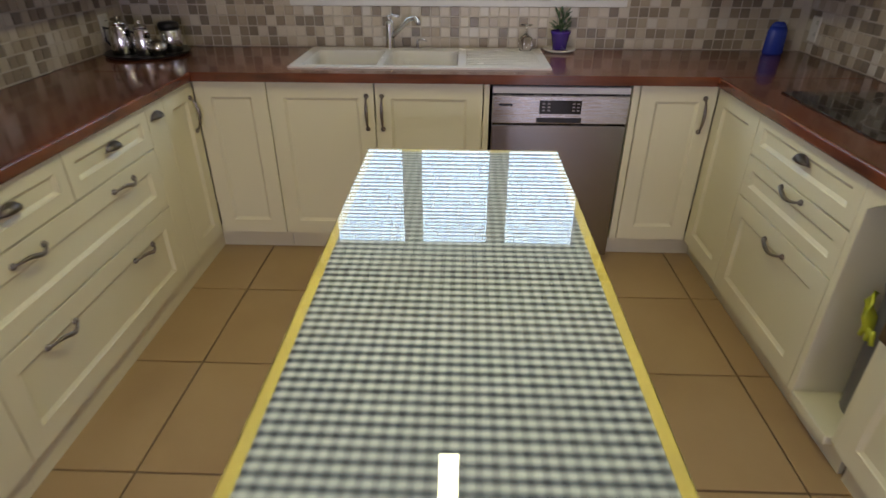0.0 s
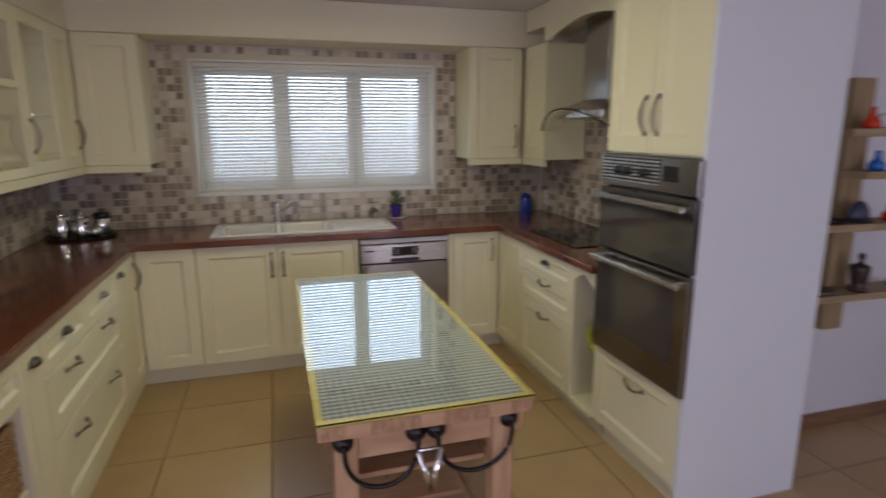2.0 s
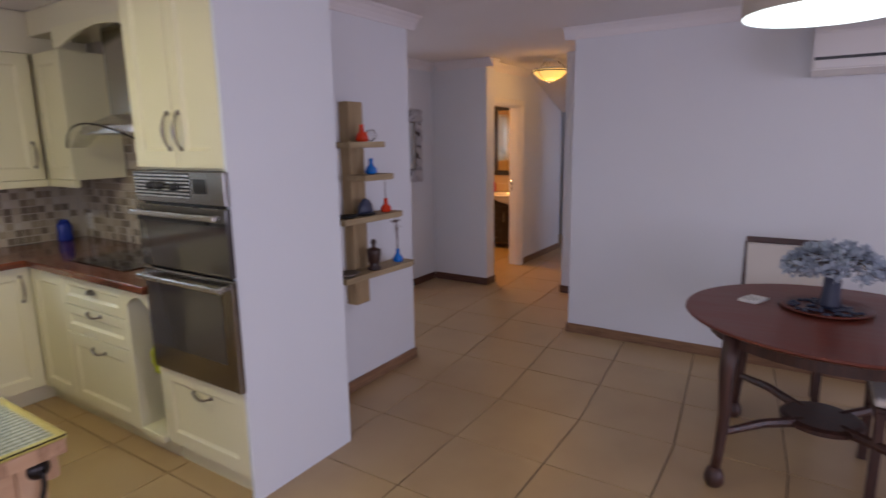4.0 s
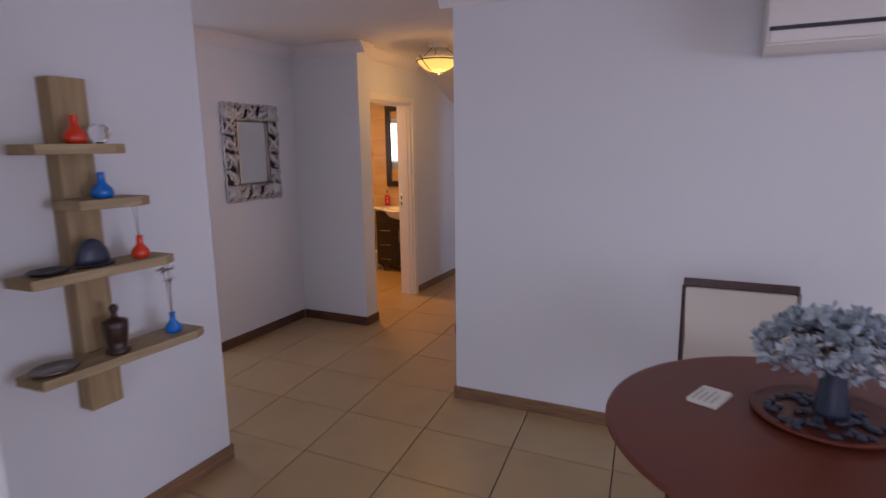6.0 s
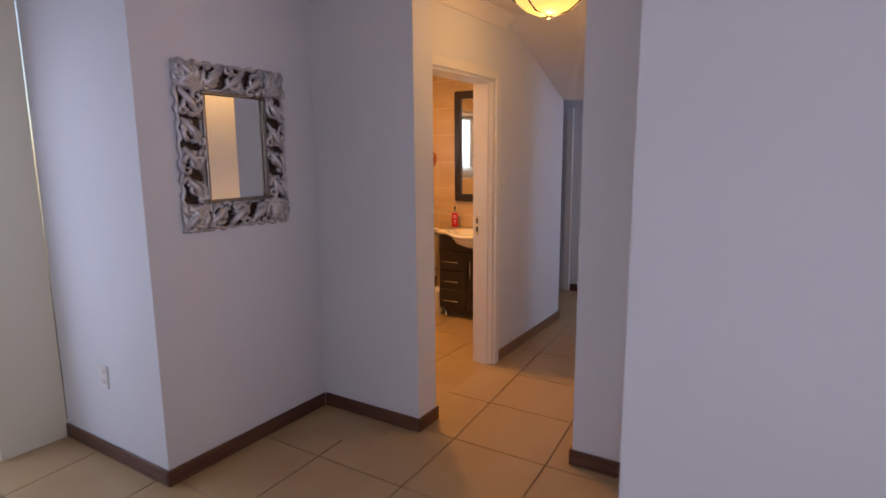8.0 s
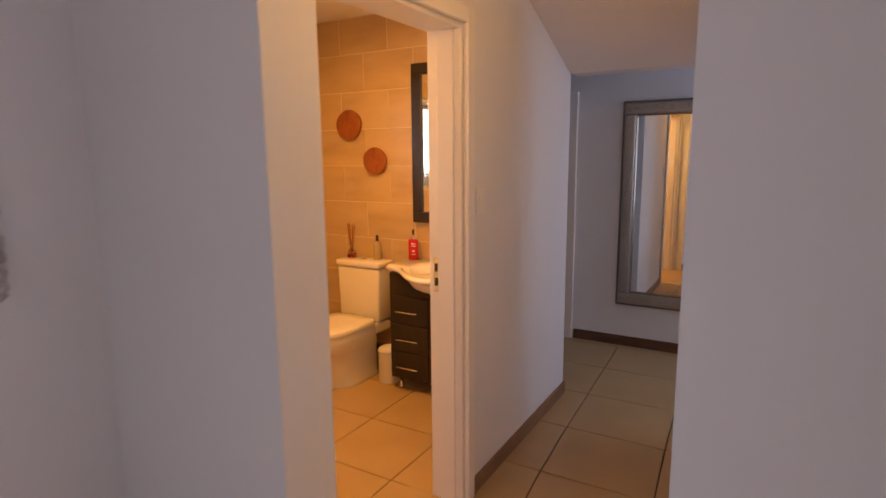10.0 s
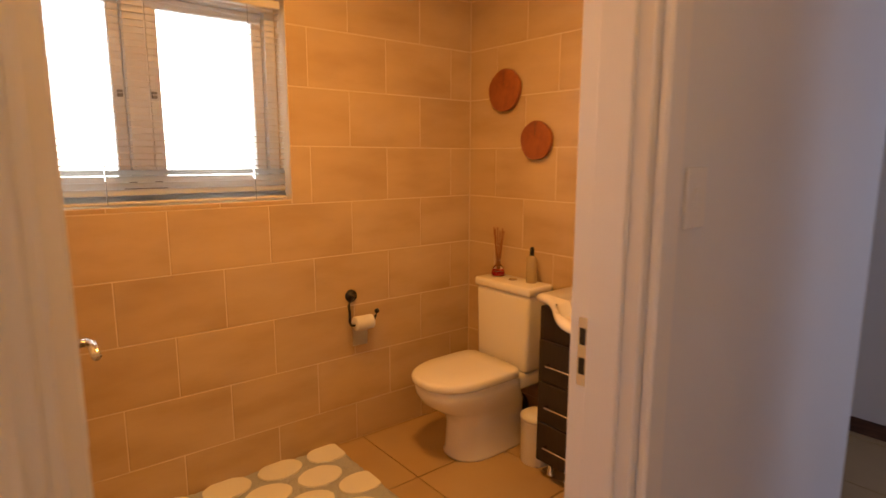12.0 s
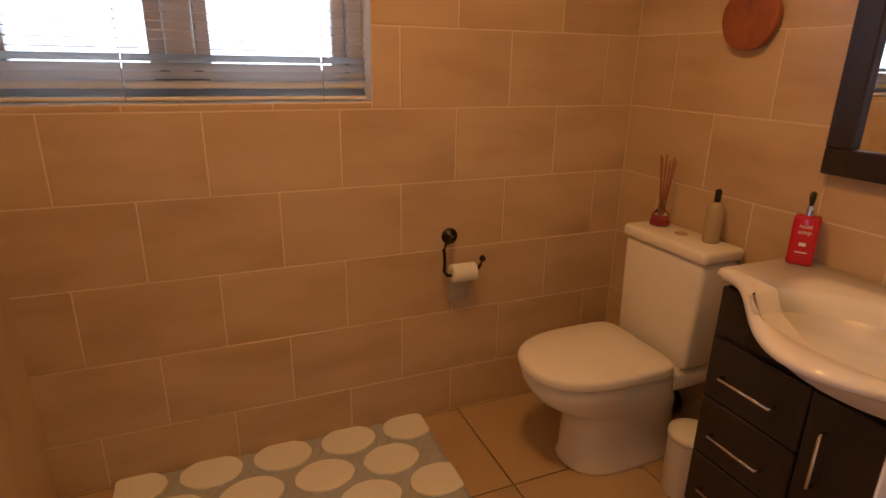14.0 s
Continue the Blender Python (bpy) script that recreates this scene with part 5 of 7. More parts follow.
# iron towel loops on its front
for a, c in ((IX0 + 0.075, IX0 + 0.285), (IX0 + 0.345, IX0 + 0.575)):
    r = thing("towel_loop", pose(0, IY0 + 0.05, IZ - 0.088), "black iron towel loop on the trolley front", "towel loop", "towel loops on the trolley")
    for x in (a, c):
        part("boss", moved(lathe([(0.031, 0), (0.031, 0.006), (0.027, 0.017), (0.016, 0.027), (0.010, 0.030), (0, 0.031)], 20), pose(x, 0.001, 0, 90, 0, 0)), M_IRON, r, smooth=True)
    cx, hw = (a + c) / 2, (c - a) / 2
    arc = [(cx - hw * math.cos(math.pi * k / 22), -0.036, -0.012 - 0.125 * math.sin(math.pi * k / 22) ** 0.85) for k in range(23)]
    part("loop", tube([(a, -0.022, 0.0), (a, -0.034, -0.003)] + arc + [(c, -0.034, -0.003), (c, -0.022, 0.0)], 0.0072, n=8), M_IRON, r, smooth=True)
r = thing("tongs", pose(IX0 + 0.317, IY0 + 0.008, 0.555), "bright steel tongs hanging from the towel loops", "tongs")
for s in (-1, 1):
    part("arm", tube([(s * 0.035, 0, 0.13), (s * 0.012, -0.01, 0.05), (s * 0.004, -0.01, 0.0)], [0.008, 0.009, 0.006], n=8), M_CHROME, r, smooth=True)
part("bridge", tube([(-0.035, 0.002, 0.132), (0.035, 0.002, 0.132)], 0.005, n=8), M_CHROME, r, smooth=True)
single("tablecloth", box(IX0 + 0.022, IX1 - 0.022, IY0 + 0.022, IY1 - 0.022, IZ - 0.0088, IZ - 0.0066), M_GINGHAM, "blue and white gingham cloth pressed under glass", "tablecloth")
r = thing("glass_sheet", pose(0, 0, 0), "clear glass sheet over the gingham cloth", "glass top")
g = part("sheet", box(IX0, IX1, IY0, IY1, IZ - 0.006, IZ, 0.001), M_PLATE, r)
g.visible_shadow = False
for x0, x1, y0, y1 in ((IX0 + 0.001, IX0 + 0.0215, IY0, IY1), (IX1 - 0.0215, IX1 - 0.001, IY0, IY1), (IX0 + 0.022, IX1 - 0.022, IY0, IY0 + 0.0215), (IX0 + 0.022, IX1 - 0.022, IY1 - 0.0215, IY1)):
    single("edge_strip", box(x0, x1, y0, y1, IZ - 0.0113, IZ - 0.0064), M_YELLOW, "yellow wooden strip under the glass edge", "strip", group="strips round the cloth")


# ---- dining corner ----
TCX, TCY, TRX, TRY, TZ = 3.365, -0.745, 0.605, 0.62, 0.77
root = thing("dining_table", pose(TCX, TCY, 0), "oval polished mahogany dining table on claw feet", "table")
part("tabletop", lathe([(0.0, TZ - 0.032), (0.90, TZ - 0.032), (0.94, TZ - 0.028), (0.985, TZ - 0.016), (1.0, TZ - 0.008), (0.995, TZ - 0.002), (0.98, TZ), (0, TZ)], 72, sx=TRX, sy=TRY), M_TABLE, root, smooth=False)
part("apron", lathe([(0.80, TZ - 0.10), (0.82, TZ - 0.10), (0.82, TZ - 0.0325), (0.80, TZ - 0.0325)], 48, sx=TRX, sy=TRY), M_LEG, root)
for lx, ly in ((-0.355, 0.38), (0.385, 0.38), (-0.355, -0.38), (0.385, -0.38)):
    part("leg", tube([(lx * 0.98, ly * 0.98, TZ - 0.033), (lx * 1.0, ly * 1.0, 0.55), (lx * 0.99, ly * 0.99, 0.35), (lx * 1.02, ly * 1.02, 0.16), (lx * 1.04, ly * 1.04, 0.09)], [0.036, 0.034, 0.026, 0.021, 0.022], n=12), M_LEG, root, smooth=True)
    part("claw_foot", lathe([(0.0, 0.0), (0.03, 0.0), (0.042, 0.02), (0.044, 0.045), (0.034, 0.075), (0.02, 0.092), (0, 0.094)], 14, at=(lx * 1.045, ly * 1.045, 0)), M_LEG, root, smooth=True)
    part("stretcher", tube([(lx * 0.99, ly * 0.99, 0.26), (lx * 0.6, ly * 0.6, 0.28), (lx * 0.2, ly * 0.2, 0.265)], [0.014, 0.018, 0.02], n=8, flat=1.3), M_LEG, root)
part("stretcher_disc", lathe([(0, 0.245), (0.15, 0.245), (0.17, 0.255), (0.17, 0.275), (0.15, 0.285), (0, 0.285)], 24), M_LEG, root)

root = thing("flower_tray", pose(3.47, -0.715, TZ), "red-rimmed round tray with pebbles on the table", "tray")
part("base", lathe([(0, 0), (0.15, 0), (0.19, 0.014), (0.186, 0.02), (0.148, 0.007), (0, 0.007)], 36), M_TABLE, root, smooth=True)
pb = bmesh.new()
rnd = random.Random(9)
for k in range(60):
    a, q = rnd.uniform(0, 6.28), 0.145 * math.sqrt(rnd.random())
    lathe([(0, 0), (0.01, 0.001), (0.014, 0.006), (0.009, 0.012), (0, 0.013)], 7, bm=pb, at=(q * math.cos(a), q * math.sin(a), 0.0072))
tagged(part("pebble_fill", pb, M_DARKBLUE, root, "dark blue-grey pebbles"), kind="stuff")
root = thing("flower_vase", pose(3.48, -0.73, TZ + 0.0205), "grey vase of frosted grey paper flowers on the tray", "vase")
part("vase", lathe([(0, 0), (0.046, 0), (0.046, 0.01), (0.037, 0.06), (0.033, 0.14), (0.037, 0.17), (0.032, 0.172), (0.028, 0.14), (0, 0.13)], 24), M_DARKBLUE, root, "slim slate-grey vase", smooth=True)
fl = bmesh.new()
st = bmesh.new()
for k in range(230):
    a, e = rnd.uniform(0, 6.28), rnd.random()
    q = 0.20 * math.sqrt(rnd.random())
    top = Vector((q * math.cos(a), q * math.sin(a), 0.285 - 2.2 * q * q + rnd.uniform(-0.05, 0.015)))
    tube([(0.01 * math.cos(a), 0.01 * math.sin(a), 0.15), tuple(Vector((top.x * 0.5, top.y * 0.5, 0.235))), tuple(top)], 0.0018, bm=st, n=4)
    for j in range(11):
        d = Vector((rnd.gauss(0, 1), rnd.gauss(0, 1), rnd.gauss(0.4, 0.7))).normalized()
        s = d.cross(Vector((rnd.gauss(0, 1), rnd.gauss(0, 1), rnd.gauss(0, 1)))).normalized() * 0.0085
        v = [fl.verts.new(top + p) for p in (d * 0.004, d * 0.019 + s, d * 0.036, d * 0.019 - s)]
        fl.faces.new(v)
tagged(part("flower_head", fl, M_FLOWER, root, "frosted grey-blue paper petals"), kind="stuff")
part("stem_bundle", st, M_STEM, root)
root = thing("notepad", pose(3.48, -0.415, TZ, 0, 0, -22), "small white folded leaflet on the table", "leaflet")
b = box(-0.065, 0.065, -0.045, 0.045, 0.0005, 0.012, 0.001)
part("paper", b, M_PAPER, root)
for k in range(4):
    part("print_bar", box(-0.055, 0.04 - 0.02 * (k % 2), 0.028 - k * 0.018, 0.032 - k * 0.018, 0.0122, 0.0126), M_PEWTER, root)


def dining_chair(m, label):
    root = thing("dining_chair", m, label, "chair", "chairs at the dining table")
    for x in (-0.21, 0.21):
        part("front_leg", box(x - 0.019, x + 0.019, -0.21, -0.172, 0, 0.43, 0.003), M_LEG, root)
        part("back_leg", tube([(x, 0.21, 0.0), (x, 0.20, 0.44), (x * 1.02, 0.235, 0.70), (x * 1.04, 0.275, 0.925)], [0.018, 0.02, 0.017, 0.014], n=6), M_LEG, root)
    part("seat_frame", box(-0.225, 0.225, -0.215, 0.19, 0.40, 0.449, 0.004), M_LEG, root)
    part("seat", box(-0.222, 0.222, -0.22, 0.18, 0.4495, 0.49, 0.014, seg=3), M_CREAMCLOTH, root, "cream upholstered seat")
    bk = box(-0.218, 0.218, -0.012, 0.012, 0.52, 0.925, 0.008, seg=2)
    moved(bk, Matrix.Translation((0, 0.205, 0.52)) @ pose(0, 0, 0, -9.5, 0, 0) @ Matrix.Translation((0, 0, -0.52)))
    part("backrest", bk, M_CREAMCLOTH, root, "cream upholstered back")
    tr = box(-0.225, 0.225, -0.016, 0.016, 0.927, 0.965, 0.006, seg=2)
    moved(tr, Matrix.Translation((0, 0.205, 0.52)) @ pose(0, 0, 0, -9.5, 0, 0) @ Matrix.Translation((0, 0, -0.52)))
    part("top_rail", tr, M_LEG, root, "dark wooden top rail")


dining_chair(pose(4.07, -0.52, 0, 0, 0, -90), "dining chair with cream back and dark top rail against the wall")

dining_chair(pose(3.40, -1.13, 0, 0, 0, 180), "dining chair with cream seat pushed under the table")

# air conditioner
root = thing("air_conditioner", pose(4.6745, -0.545, 1.93, 0, 0, -90), "white split air conditioner high on the dining wall", "air conditioner")
prof = [(0.0, 0.0), (0.12, 0.0), (0.185, 0.03), (0.20, 0.09), (0.195, 0.24), (0.16, 0.285), (0.0, 0.285)]
b = bmesh.new()
ends = [[b.verts.new((x, -u, z)) for u, z in prof] for x in (0, 0.82)]
for k in range(len(prof)):
    b.faces.new((ends[0][k], ends[0][(k + 1) % len(prof)], ends[1][(k + 1) % len(prof)], ends[1][k]))
b.faces.new(ends[0][::-1])
b.faces.new(ends[1])
bmesh.ops.recalc_face_normals(b, faces=b.faces[:])
bmesh.ops.bevel(b, geom=b.edges[:], offset=0.006, segments=2, affect="EDGES")
part("body", b, M_PLASTIC, root)
part("air_slot", box(0.012, 0.808, -0.2035, -0.199, 0.083, 0.100), M_BLACK, root, "dark air outlet slot")
part("flap", box(0.02, 0.80, -0.1985, -0.1925, 0.036, 0.078, 0.001), M_PLASTIC, root)

# pendant over the table
root = thing("pendant_lamp", pose(3.30, -0.60, 2.08), "wide drum pendant with a glowing white diffuser", "pendant lamp")
part("shade", lathe([(0.318, 0.0), (0.322, 0.0), (0.322, 0.19), (0.318, 0.19)], 48), M_CREAMCLOTH, root, "pale fabric drum shade", smooth=True)
part("diffuser", lathe([(0, -0.006), (0.316, -0.006), (0.319, -0.001), (0, -0.001)], 48), M_DIFF, root, "glowing white diffuser")
part("stem", tube([(0, 0, 0.013), (0, 0, CEIL - 2.08 - 0.001)], 0.006), M_CHROME, root)

# wooden wall shelf with ornaments
SYW = 1.754
root = thing("wall_shelf", pose(0, 0, 0), "rustic pale pine wall shelf with four staggered boards", "shelf")
part("backboard", box(2.862, 2.988, SYW - 0.078, SYW - 0.001, 0.590, 1.812, 0.003), M_DRIFTUP, root)
SHELVES = [(2.70, 3.01, 1.582), (2.82, 3.085, 1.392), (2.635, 3.165, 1.155), (2.625, 3.275, 0.820)]
for x0, x1, z in SHELVES:
    out = [(x0, SYW - 0.079), (x0 + 0.01, SYW - 0.215), (x1 - 0.05, SYW - 0.242), (x1, SYW - 0.222), (x1 - 0.005, SYW - 0.0795)]
    part("board", prism(out, z - 0.034, z, bevel=0.003), M_DRIFT, root)


def little_vase(name, x, y, z, material, label, twigs=0, s=1.0, seed=1):
    root = thing(name, pose(x, y, z), label, "vase")
    part("vase", lathe([(0, 0), (0.026 * s, 0), (0.034 * s, 0.012 * s), (0.03 * s, 0.03 * s), (0.013 * s, 0.05 * s), (0.011 * s, 0.078 * s), (0.014 * s, 0.083 * s), (0.009 * s, 0.083 * s), (0, 0.075 * s)], 24), material, root, smooth=True)
    rr = random.Random(seed)
    if twigs:
        st = bmesh.new()
        for k in range(twigs):
            dx, dy, h = rr.uniform(-0.035, 0.035), rr.uniform(-0.02, 0.02), rr.uniform(0.14, 0.20)
            tip = Vector((dx, dy, 0.07 * s + h))
            tube([(0, 0, 0.06 * s), (dx * 0.4, dy * 0.4, 0.07 * s + h * 0.5), tuple(tip)], 0.0014, bm=st, n=4)
            if twigs > 2:
                for j in range(16):
                    d = Vector((rr.gauss(0, 1), rr.gauss(0, 1), rr.gauss(0, 0.7))).normalized() * rr.uniform(0.02, 0.035)
                    tube([tuple(tip), tuple(tip + d)], [0.0012, 0.0006], bm=st, n=3)
        part("twig_bundle", st, M_STEM, root, "dry spiky twigs")


little_vase("bud_vase", 2.874, 1.59, 1.5825, M_REDGLASS, "small red glazed bud vase on the top board", s=1.15)
little_vase("bud_vase", 2.945, 1.59, 1.3925, M_BLUEGLASS, "small blue glazed bud vase on a pine board", s=1.1)
little_vase("bud_vase", 3.06, 1.58, 1.1555, M_REDGLASS, "small red glazed bud vase with two thin twigs", twigs=2, s=1.0, seed=3)
little_vase("bud_vase", 3.172, 1.585, 0.8205, M_BLUEGLASS, "small blue bud vase with dry spiky flowers", twigs=4, s=1.0, seed=5)
root = thing("glass_ball", pose(2.965, 1.60, 1.5825), "clear cut-glass ball on the top board", "glass ornament")
part("ball", lathe([(0, 0), (0.015, 0.002), (0.032, 0.02), (0.037, 0.038), (0.03, 0.058), (0.014, 0.07), (0, 0.072)], 9), M_GLASS, root)
root = thing("stone_ornament", pose(2.885, 1.595, 1.1555), "dark slate-blue stone ornament on a black base", "ornament")
part("base", lathe([(0, 0), (0.07, 0), (0.075, 0.006), (0.07, 0.012), (0, 0.012)], 20, sy=0.7), M_BLACK, root)
part("stone", lathe([(0.058, 0.0125), (0.06, 0.03), (0.052, 0.06), (0.034, 0.085), (0.012, 0.097), (0, 0.098)], 16, sy=0.55), M_DARKBLUE, root, smooth=True)
root = thing("black_dish", pose(2.735, 1.60, 1.1555), "flat black dish on the pine board", "dish")
part("dish", lathe([(0, 0), (0.05, 0), (0.07, 0.012), (0.066, 0.015), (0.046, 0.005), (0, 0.005)], 22, sy=0.8), M_BLACK, root, smooth=True)
root = thing("wooden_urn", pose(2.922, 1.575, 0.8205), "dark carved wooden urn with a stopper", "urn")
part("urn", lathe([(0, 0), (0.038, 0), (0.042, 0.006), (0.042, 0.014), (0.03, 0.022), (0.036, 0.05), (0.043, 0.10), (0.043, 0.122), (0.038, 0.126), (0.014, 0.134), (0.009, 0.15), (0.015, 0.162), (0.016, 0.175), (0.009, 0.184), (0, 0.187)], 24), M_DARKWOOD, root, smooth=True)
root = thing("black_dish", pose(2.71, 1.60, 0.8205), "flat grey-black dish on the lowest board", "dish")
part("dish", lathe([(0, 0), (0.06, 0), (0.08, 0.014), (0.076, 0.018), (0.056, 0.006), (0, 0.006)], 22, sy=0.8), M_PEWTER, root, smooth=True)

# ---- hall ----
# carved silver mirror on the alcove wall
def spiral(bm, cx, cz, r, turns, start, sign, thick, y=-0.022):
    pts, rr = [], []
    n = int(14 * turns)
    for k in range(n + 1):
        u = k / n
        a = start + sign * turns * 2 * math.pi * u
        q = r * (1 - 0.82 * u)
        pts.append((cx + q * math.cos(a), y - 0.008 * u, cz + q * math.sin(a)))
        rr.append(thick * (1 - 0.45 * u))
    tube(pts, rr, bm=bm, n=6)


def carved_frame(w, h, band, material, root, seed, lace=True):
    # backing strips with a wavy outer edge and holes between them
    for side in range(4):
        L = w if side % 2 == 0 else h
        b = bmesh.new()
        cells = max(4, int(round(L / (band * 0.92))))
        for k in range(cells):
            c = (k + 0.5) * L / cells
            sg = 1 if (k + side) % 2 else -1
            spiral(b, c, band * 0.52, band * 0.40, 1.35, 1.6 * k, sg, band * 0.115)
            spiral(b, c + sg * band * 0.28, band * 0.80, band * 0.22, 1.1, 2.4 + k, -sg, band * 0.10)
            spiral(b, c - sg * band * 0.25, band * 0.22, band * 0.20, 1.0, 0.7 + k, -sg, band * 0.095)
            tube([(c - 0.5 * L / cells, -0.018, band * 0.15), (c - 0.1 * L / cells, -0.03, band * 0.5), (c + 0.5 * L / cells, -0.018, band * 0.9)], [band * 0.10, band * 0.155, band * 0.07], bm=b, n=6)
        # scalloped outer bead
        edge = [(L * k / (cells * 6), -0.012, 0.007 + 0.006 * math.sin(k * 1.7)) for k in range(cells * 6 + 1)]
        tube(edge, [0.010 + 0.004 * math.sin(k * 2.1) for k in range(len(edge))], bm=b, n=6)
        tube([(0.02, -0.012, band * 0.93), (L - 0.02, -0.012, band * 0.93)], 0.009, bm=b, n=6)
        ang = (0, -90, 180, 90)[side]
        place = ((0, 0, 0), (w, 0, 0), (w, 0, h), (0, 0, h))[side]
        tagged(part("carving", moved(b, Matrix.Translation(place) @ pose(0, 0, 0, 0, ang, 0)), material, root, smooth=True), kind="stuff")


root = thing("carved_mirror", pose(4.842, 2.9835, 1.147), "wall mirror in a carved openwork silver frame", "mirror")
MW, MH, MB = 0.605, 0.757, 0.128
carved_frame(MW, MH, MB, M_SILVER, root, 1)
# dark boards paint the shadow seen through the holes of the carving
for x0, x1, z0, z1 in ((0.012, MW - 0.012, 0.012, MB - 0.002), (0.012, MW - 0.012, MH - MB + 0.002, MH - 0.012), (0.012, MB - 0.002, MB - 0.001, MH - MB + 0.001), (MW - MB + 0.002, MW - 0.012, MB - 0.001, MH - MB + 0.001)):
    part("backing", box(x0, x1, -0.010, -0.001, z0, z1, 0.002), M_DARKWOOD, root, "dark board that paints the shadow behind the openwork")
for x0, x1, z0, z1 in ((MB - 0.004, MW - MB + 0.004, MB - 0.004, MB + 0.012), (MB - 0.004, MW - MB + 0.004, MH - MB - 0.012, MH - MB + 0.004), (MB - 0.004, MB + 0.012, MB + 0.012, MH - MB - 0.012), (MW - MB - 0.012, MW - MB + 0.004, MB + 0.012, MH - MB - 0.012)):
    part("inner_bead", box(x0, x1, -0.030, -0.010, z0, z1, 0.005, seg=2), M_PEWTER, root, "dull silver bead")
part("glass", box(MB, MW - MB, -0.009, -0.004, MB, MH - MB), M_MIRROR, root, "mirror glass")
for cx in (0.0, MW):
    for cz in (0.0, MH):
        b = bmesh.new()
        sx, sz = (1 if cx == 0 else -1), (1 if cz == 0 else -1)
        for k in range(5):
            a = radians(8 + 18 * k)
            tube([(cx + sx * 0.115, -0.016, cz + sz * 0.115), (cx + sx * (0.115 - 0.06 * math.cos(a)), -0.030, cz + sz * (0.115 - 0.06 * math.sin(a))), (cx + sx * (0.115 - 0.118 * math.cos(a)), -0.014, cz + sz * (0.115 - 0.118 * math.sin(a)))], [0.008, 0.018, 0.013], bm=b, n=6)
        part("corner_leaf", b, M_SILVER, root, smooth=True)

# long mirror on the end wall
root = thing("long_mirror", pose(9.2185, 2.345, 0.345, 0, 0, -90), "tall mirror in a weathered carved silver frame", "mirror")
LMW, LMH, LB = 0.60, 1.515, 0.085
for k, (x0, x1, z0, z1) in enumerate(((0, LMW, 0, LB), (0, LMW, LMH - LB, LMH), (0, LB, LB, LMH - LB), (LMW - LB, LMW, LB, LMH - LB))):
    part("frame_side", box(x0, x1, -0.03, -0.001, z0, z1, 0.012, seg=3), M_OLDSILVER, root)
    long_ = x1 - x0 > z1 - z0
    b = bmesh.new()
    L = (x1 - x0) if long_ else (z1 - z0)
    cells = int(L / 0.055)
    for j in range(cells):
        c = (j + 0.5) * L / cells
        px, pz = (x0 + c, (z0 + z1) / 2) if long_ else ((x0 + x1) / 2, z0 + c)
        spiral(b, px, pz, 0.022, 1.0, j * 2.0, 1 if j % 2 else -1, 0.0055, y=-0.030)
    tagged(part("carving", b, M_OLDSILVER, root, smooth=True), kind="stuff")
for x0, x1, z0, z1 in ((LB, LMW - LB, LB, LB + 0.012), (LB, LMW - LB, LMH - LB - 0.012, LMH - LB), (LB, LB + 0.012, LB + 0.012, LMH - LB - 0.012), (LMW - LB - 0.012, LMW - LB, LB + 0.012, LMH - LB - 0.012)):
    part("inner_bead", box(x0, x1, -0.022, -0.006, z0, z1, 0.004), M_PEWTER, root, "dark inner edge strip")
for x0, x1, z0, z1 in ((0.0, LMW, -0.012, -0.0005), (0.0, LMW, LMH + 0.0005, LMH + 0.012), (-0.012, -0.0005, -0.012, LMH + 0.012), (LMW + 0.0005, LMW + 0.012, -0.012, LMH + 0.012)):
    part("outer_bead", box(x0, x1, -0.024, -0.001, z0, z1, 0.003), M_PEWTER, root, "dark outer edge strip")
part("glass", box(LB + 0.002, LMW - LB - 0.002, -0.006, -0.002, LB + 0.002, LMH - LB - 0.002), M_MIRROR, root, "mirror glass")

# hall ceiling lamp
root = thing("hall_lamp", pose(6.18, 1.80, CEIL), "yellow glass bowl lamp in a black iron ring", "ceiling light")
part("ceiling_plate", lathe([(0, -0.02), (0.07, -0.02), (0.08, -0.001), (0, -0.001)], 24), M_PLASTIC, root)
part("bowl", lathe([(0.0, -0.222), (0.06, -0.214), (0.12, -0.188), (0.165, -0.148), (0.187, -0.112), (0.182, -0.110), (0.16, -0.144), (0.115, -0.181), (0.055, -0.206), (0, -0.214)], 40), M_BOWL, root, "glowing yellow alabaster glass", smooth=True)
# the lamp has no such pan; this added disc blocks light upwards
part("pan", lathe([(0, -0.088), (0.10, -0.090), (0.1885, -0.1085), (0.1885, -0.1115), (0.10, -0.094), (0, -0.092)], 40), M_PLASTIC, root, "added white disc that keeps light off the ceiling", smooth=True)
part("ring", tube([(0.188 * math.cos(k * 0.1745), 0.188 * math.sin(k * 0.1745), -0.125) for k in range(36)], 0.006, closed=True, n=6), M_IRON, root, "black iron ring")
part("finial", lathe([(0, -0.238), (0.010, -0.236), (0.016, -0.232), (0.012, -0.226), (0, -0.223)], 12), M_IRON, root, smooth=True)
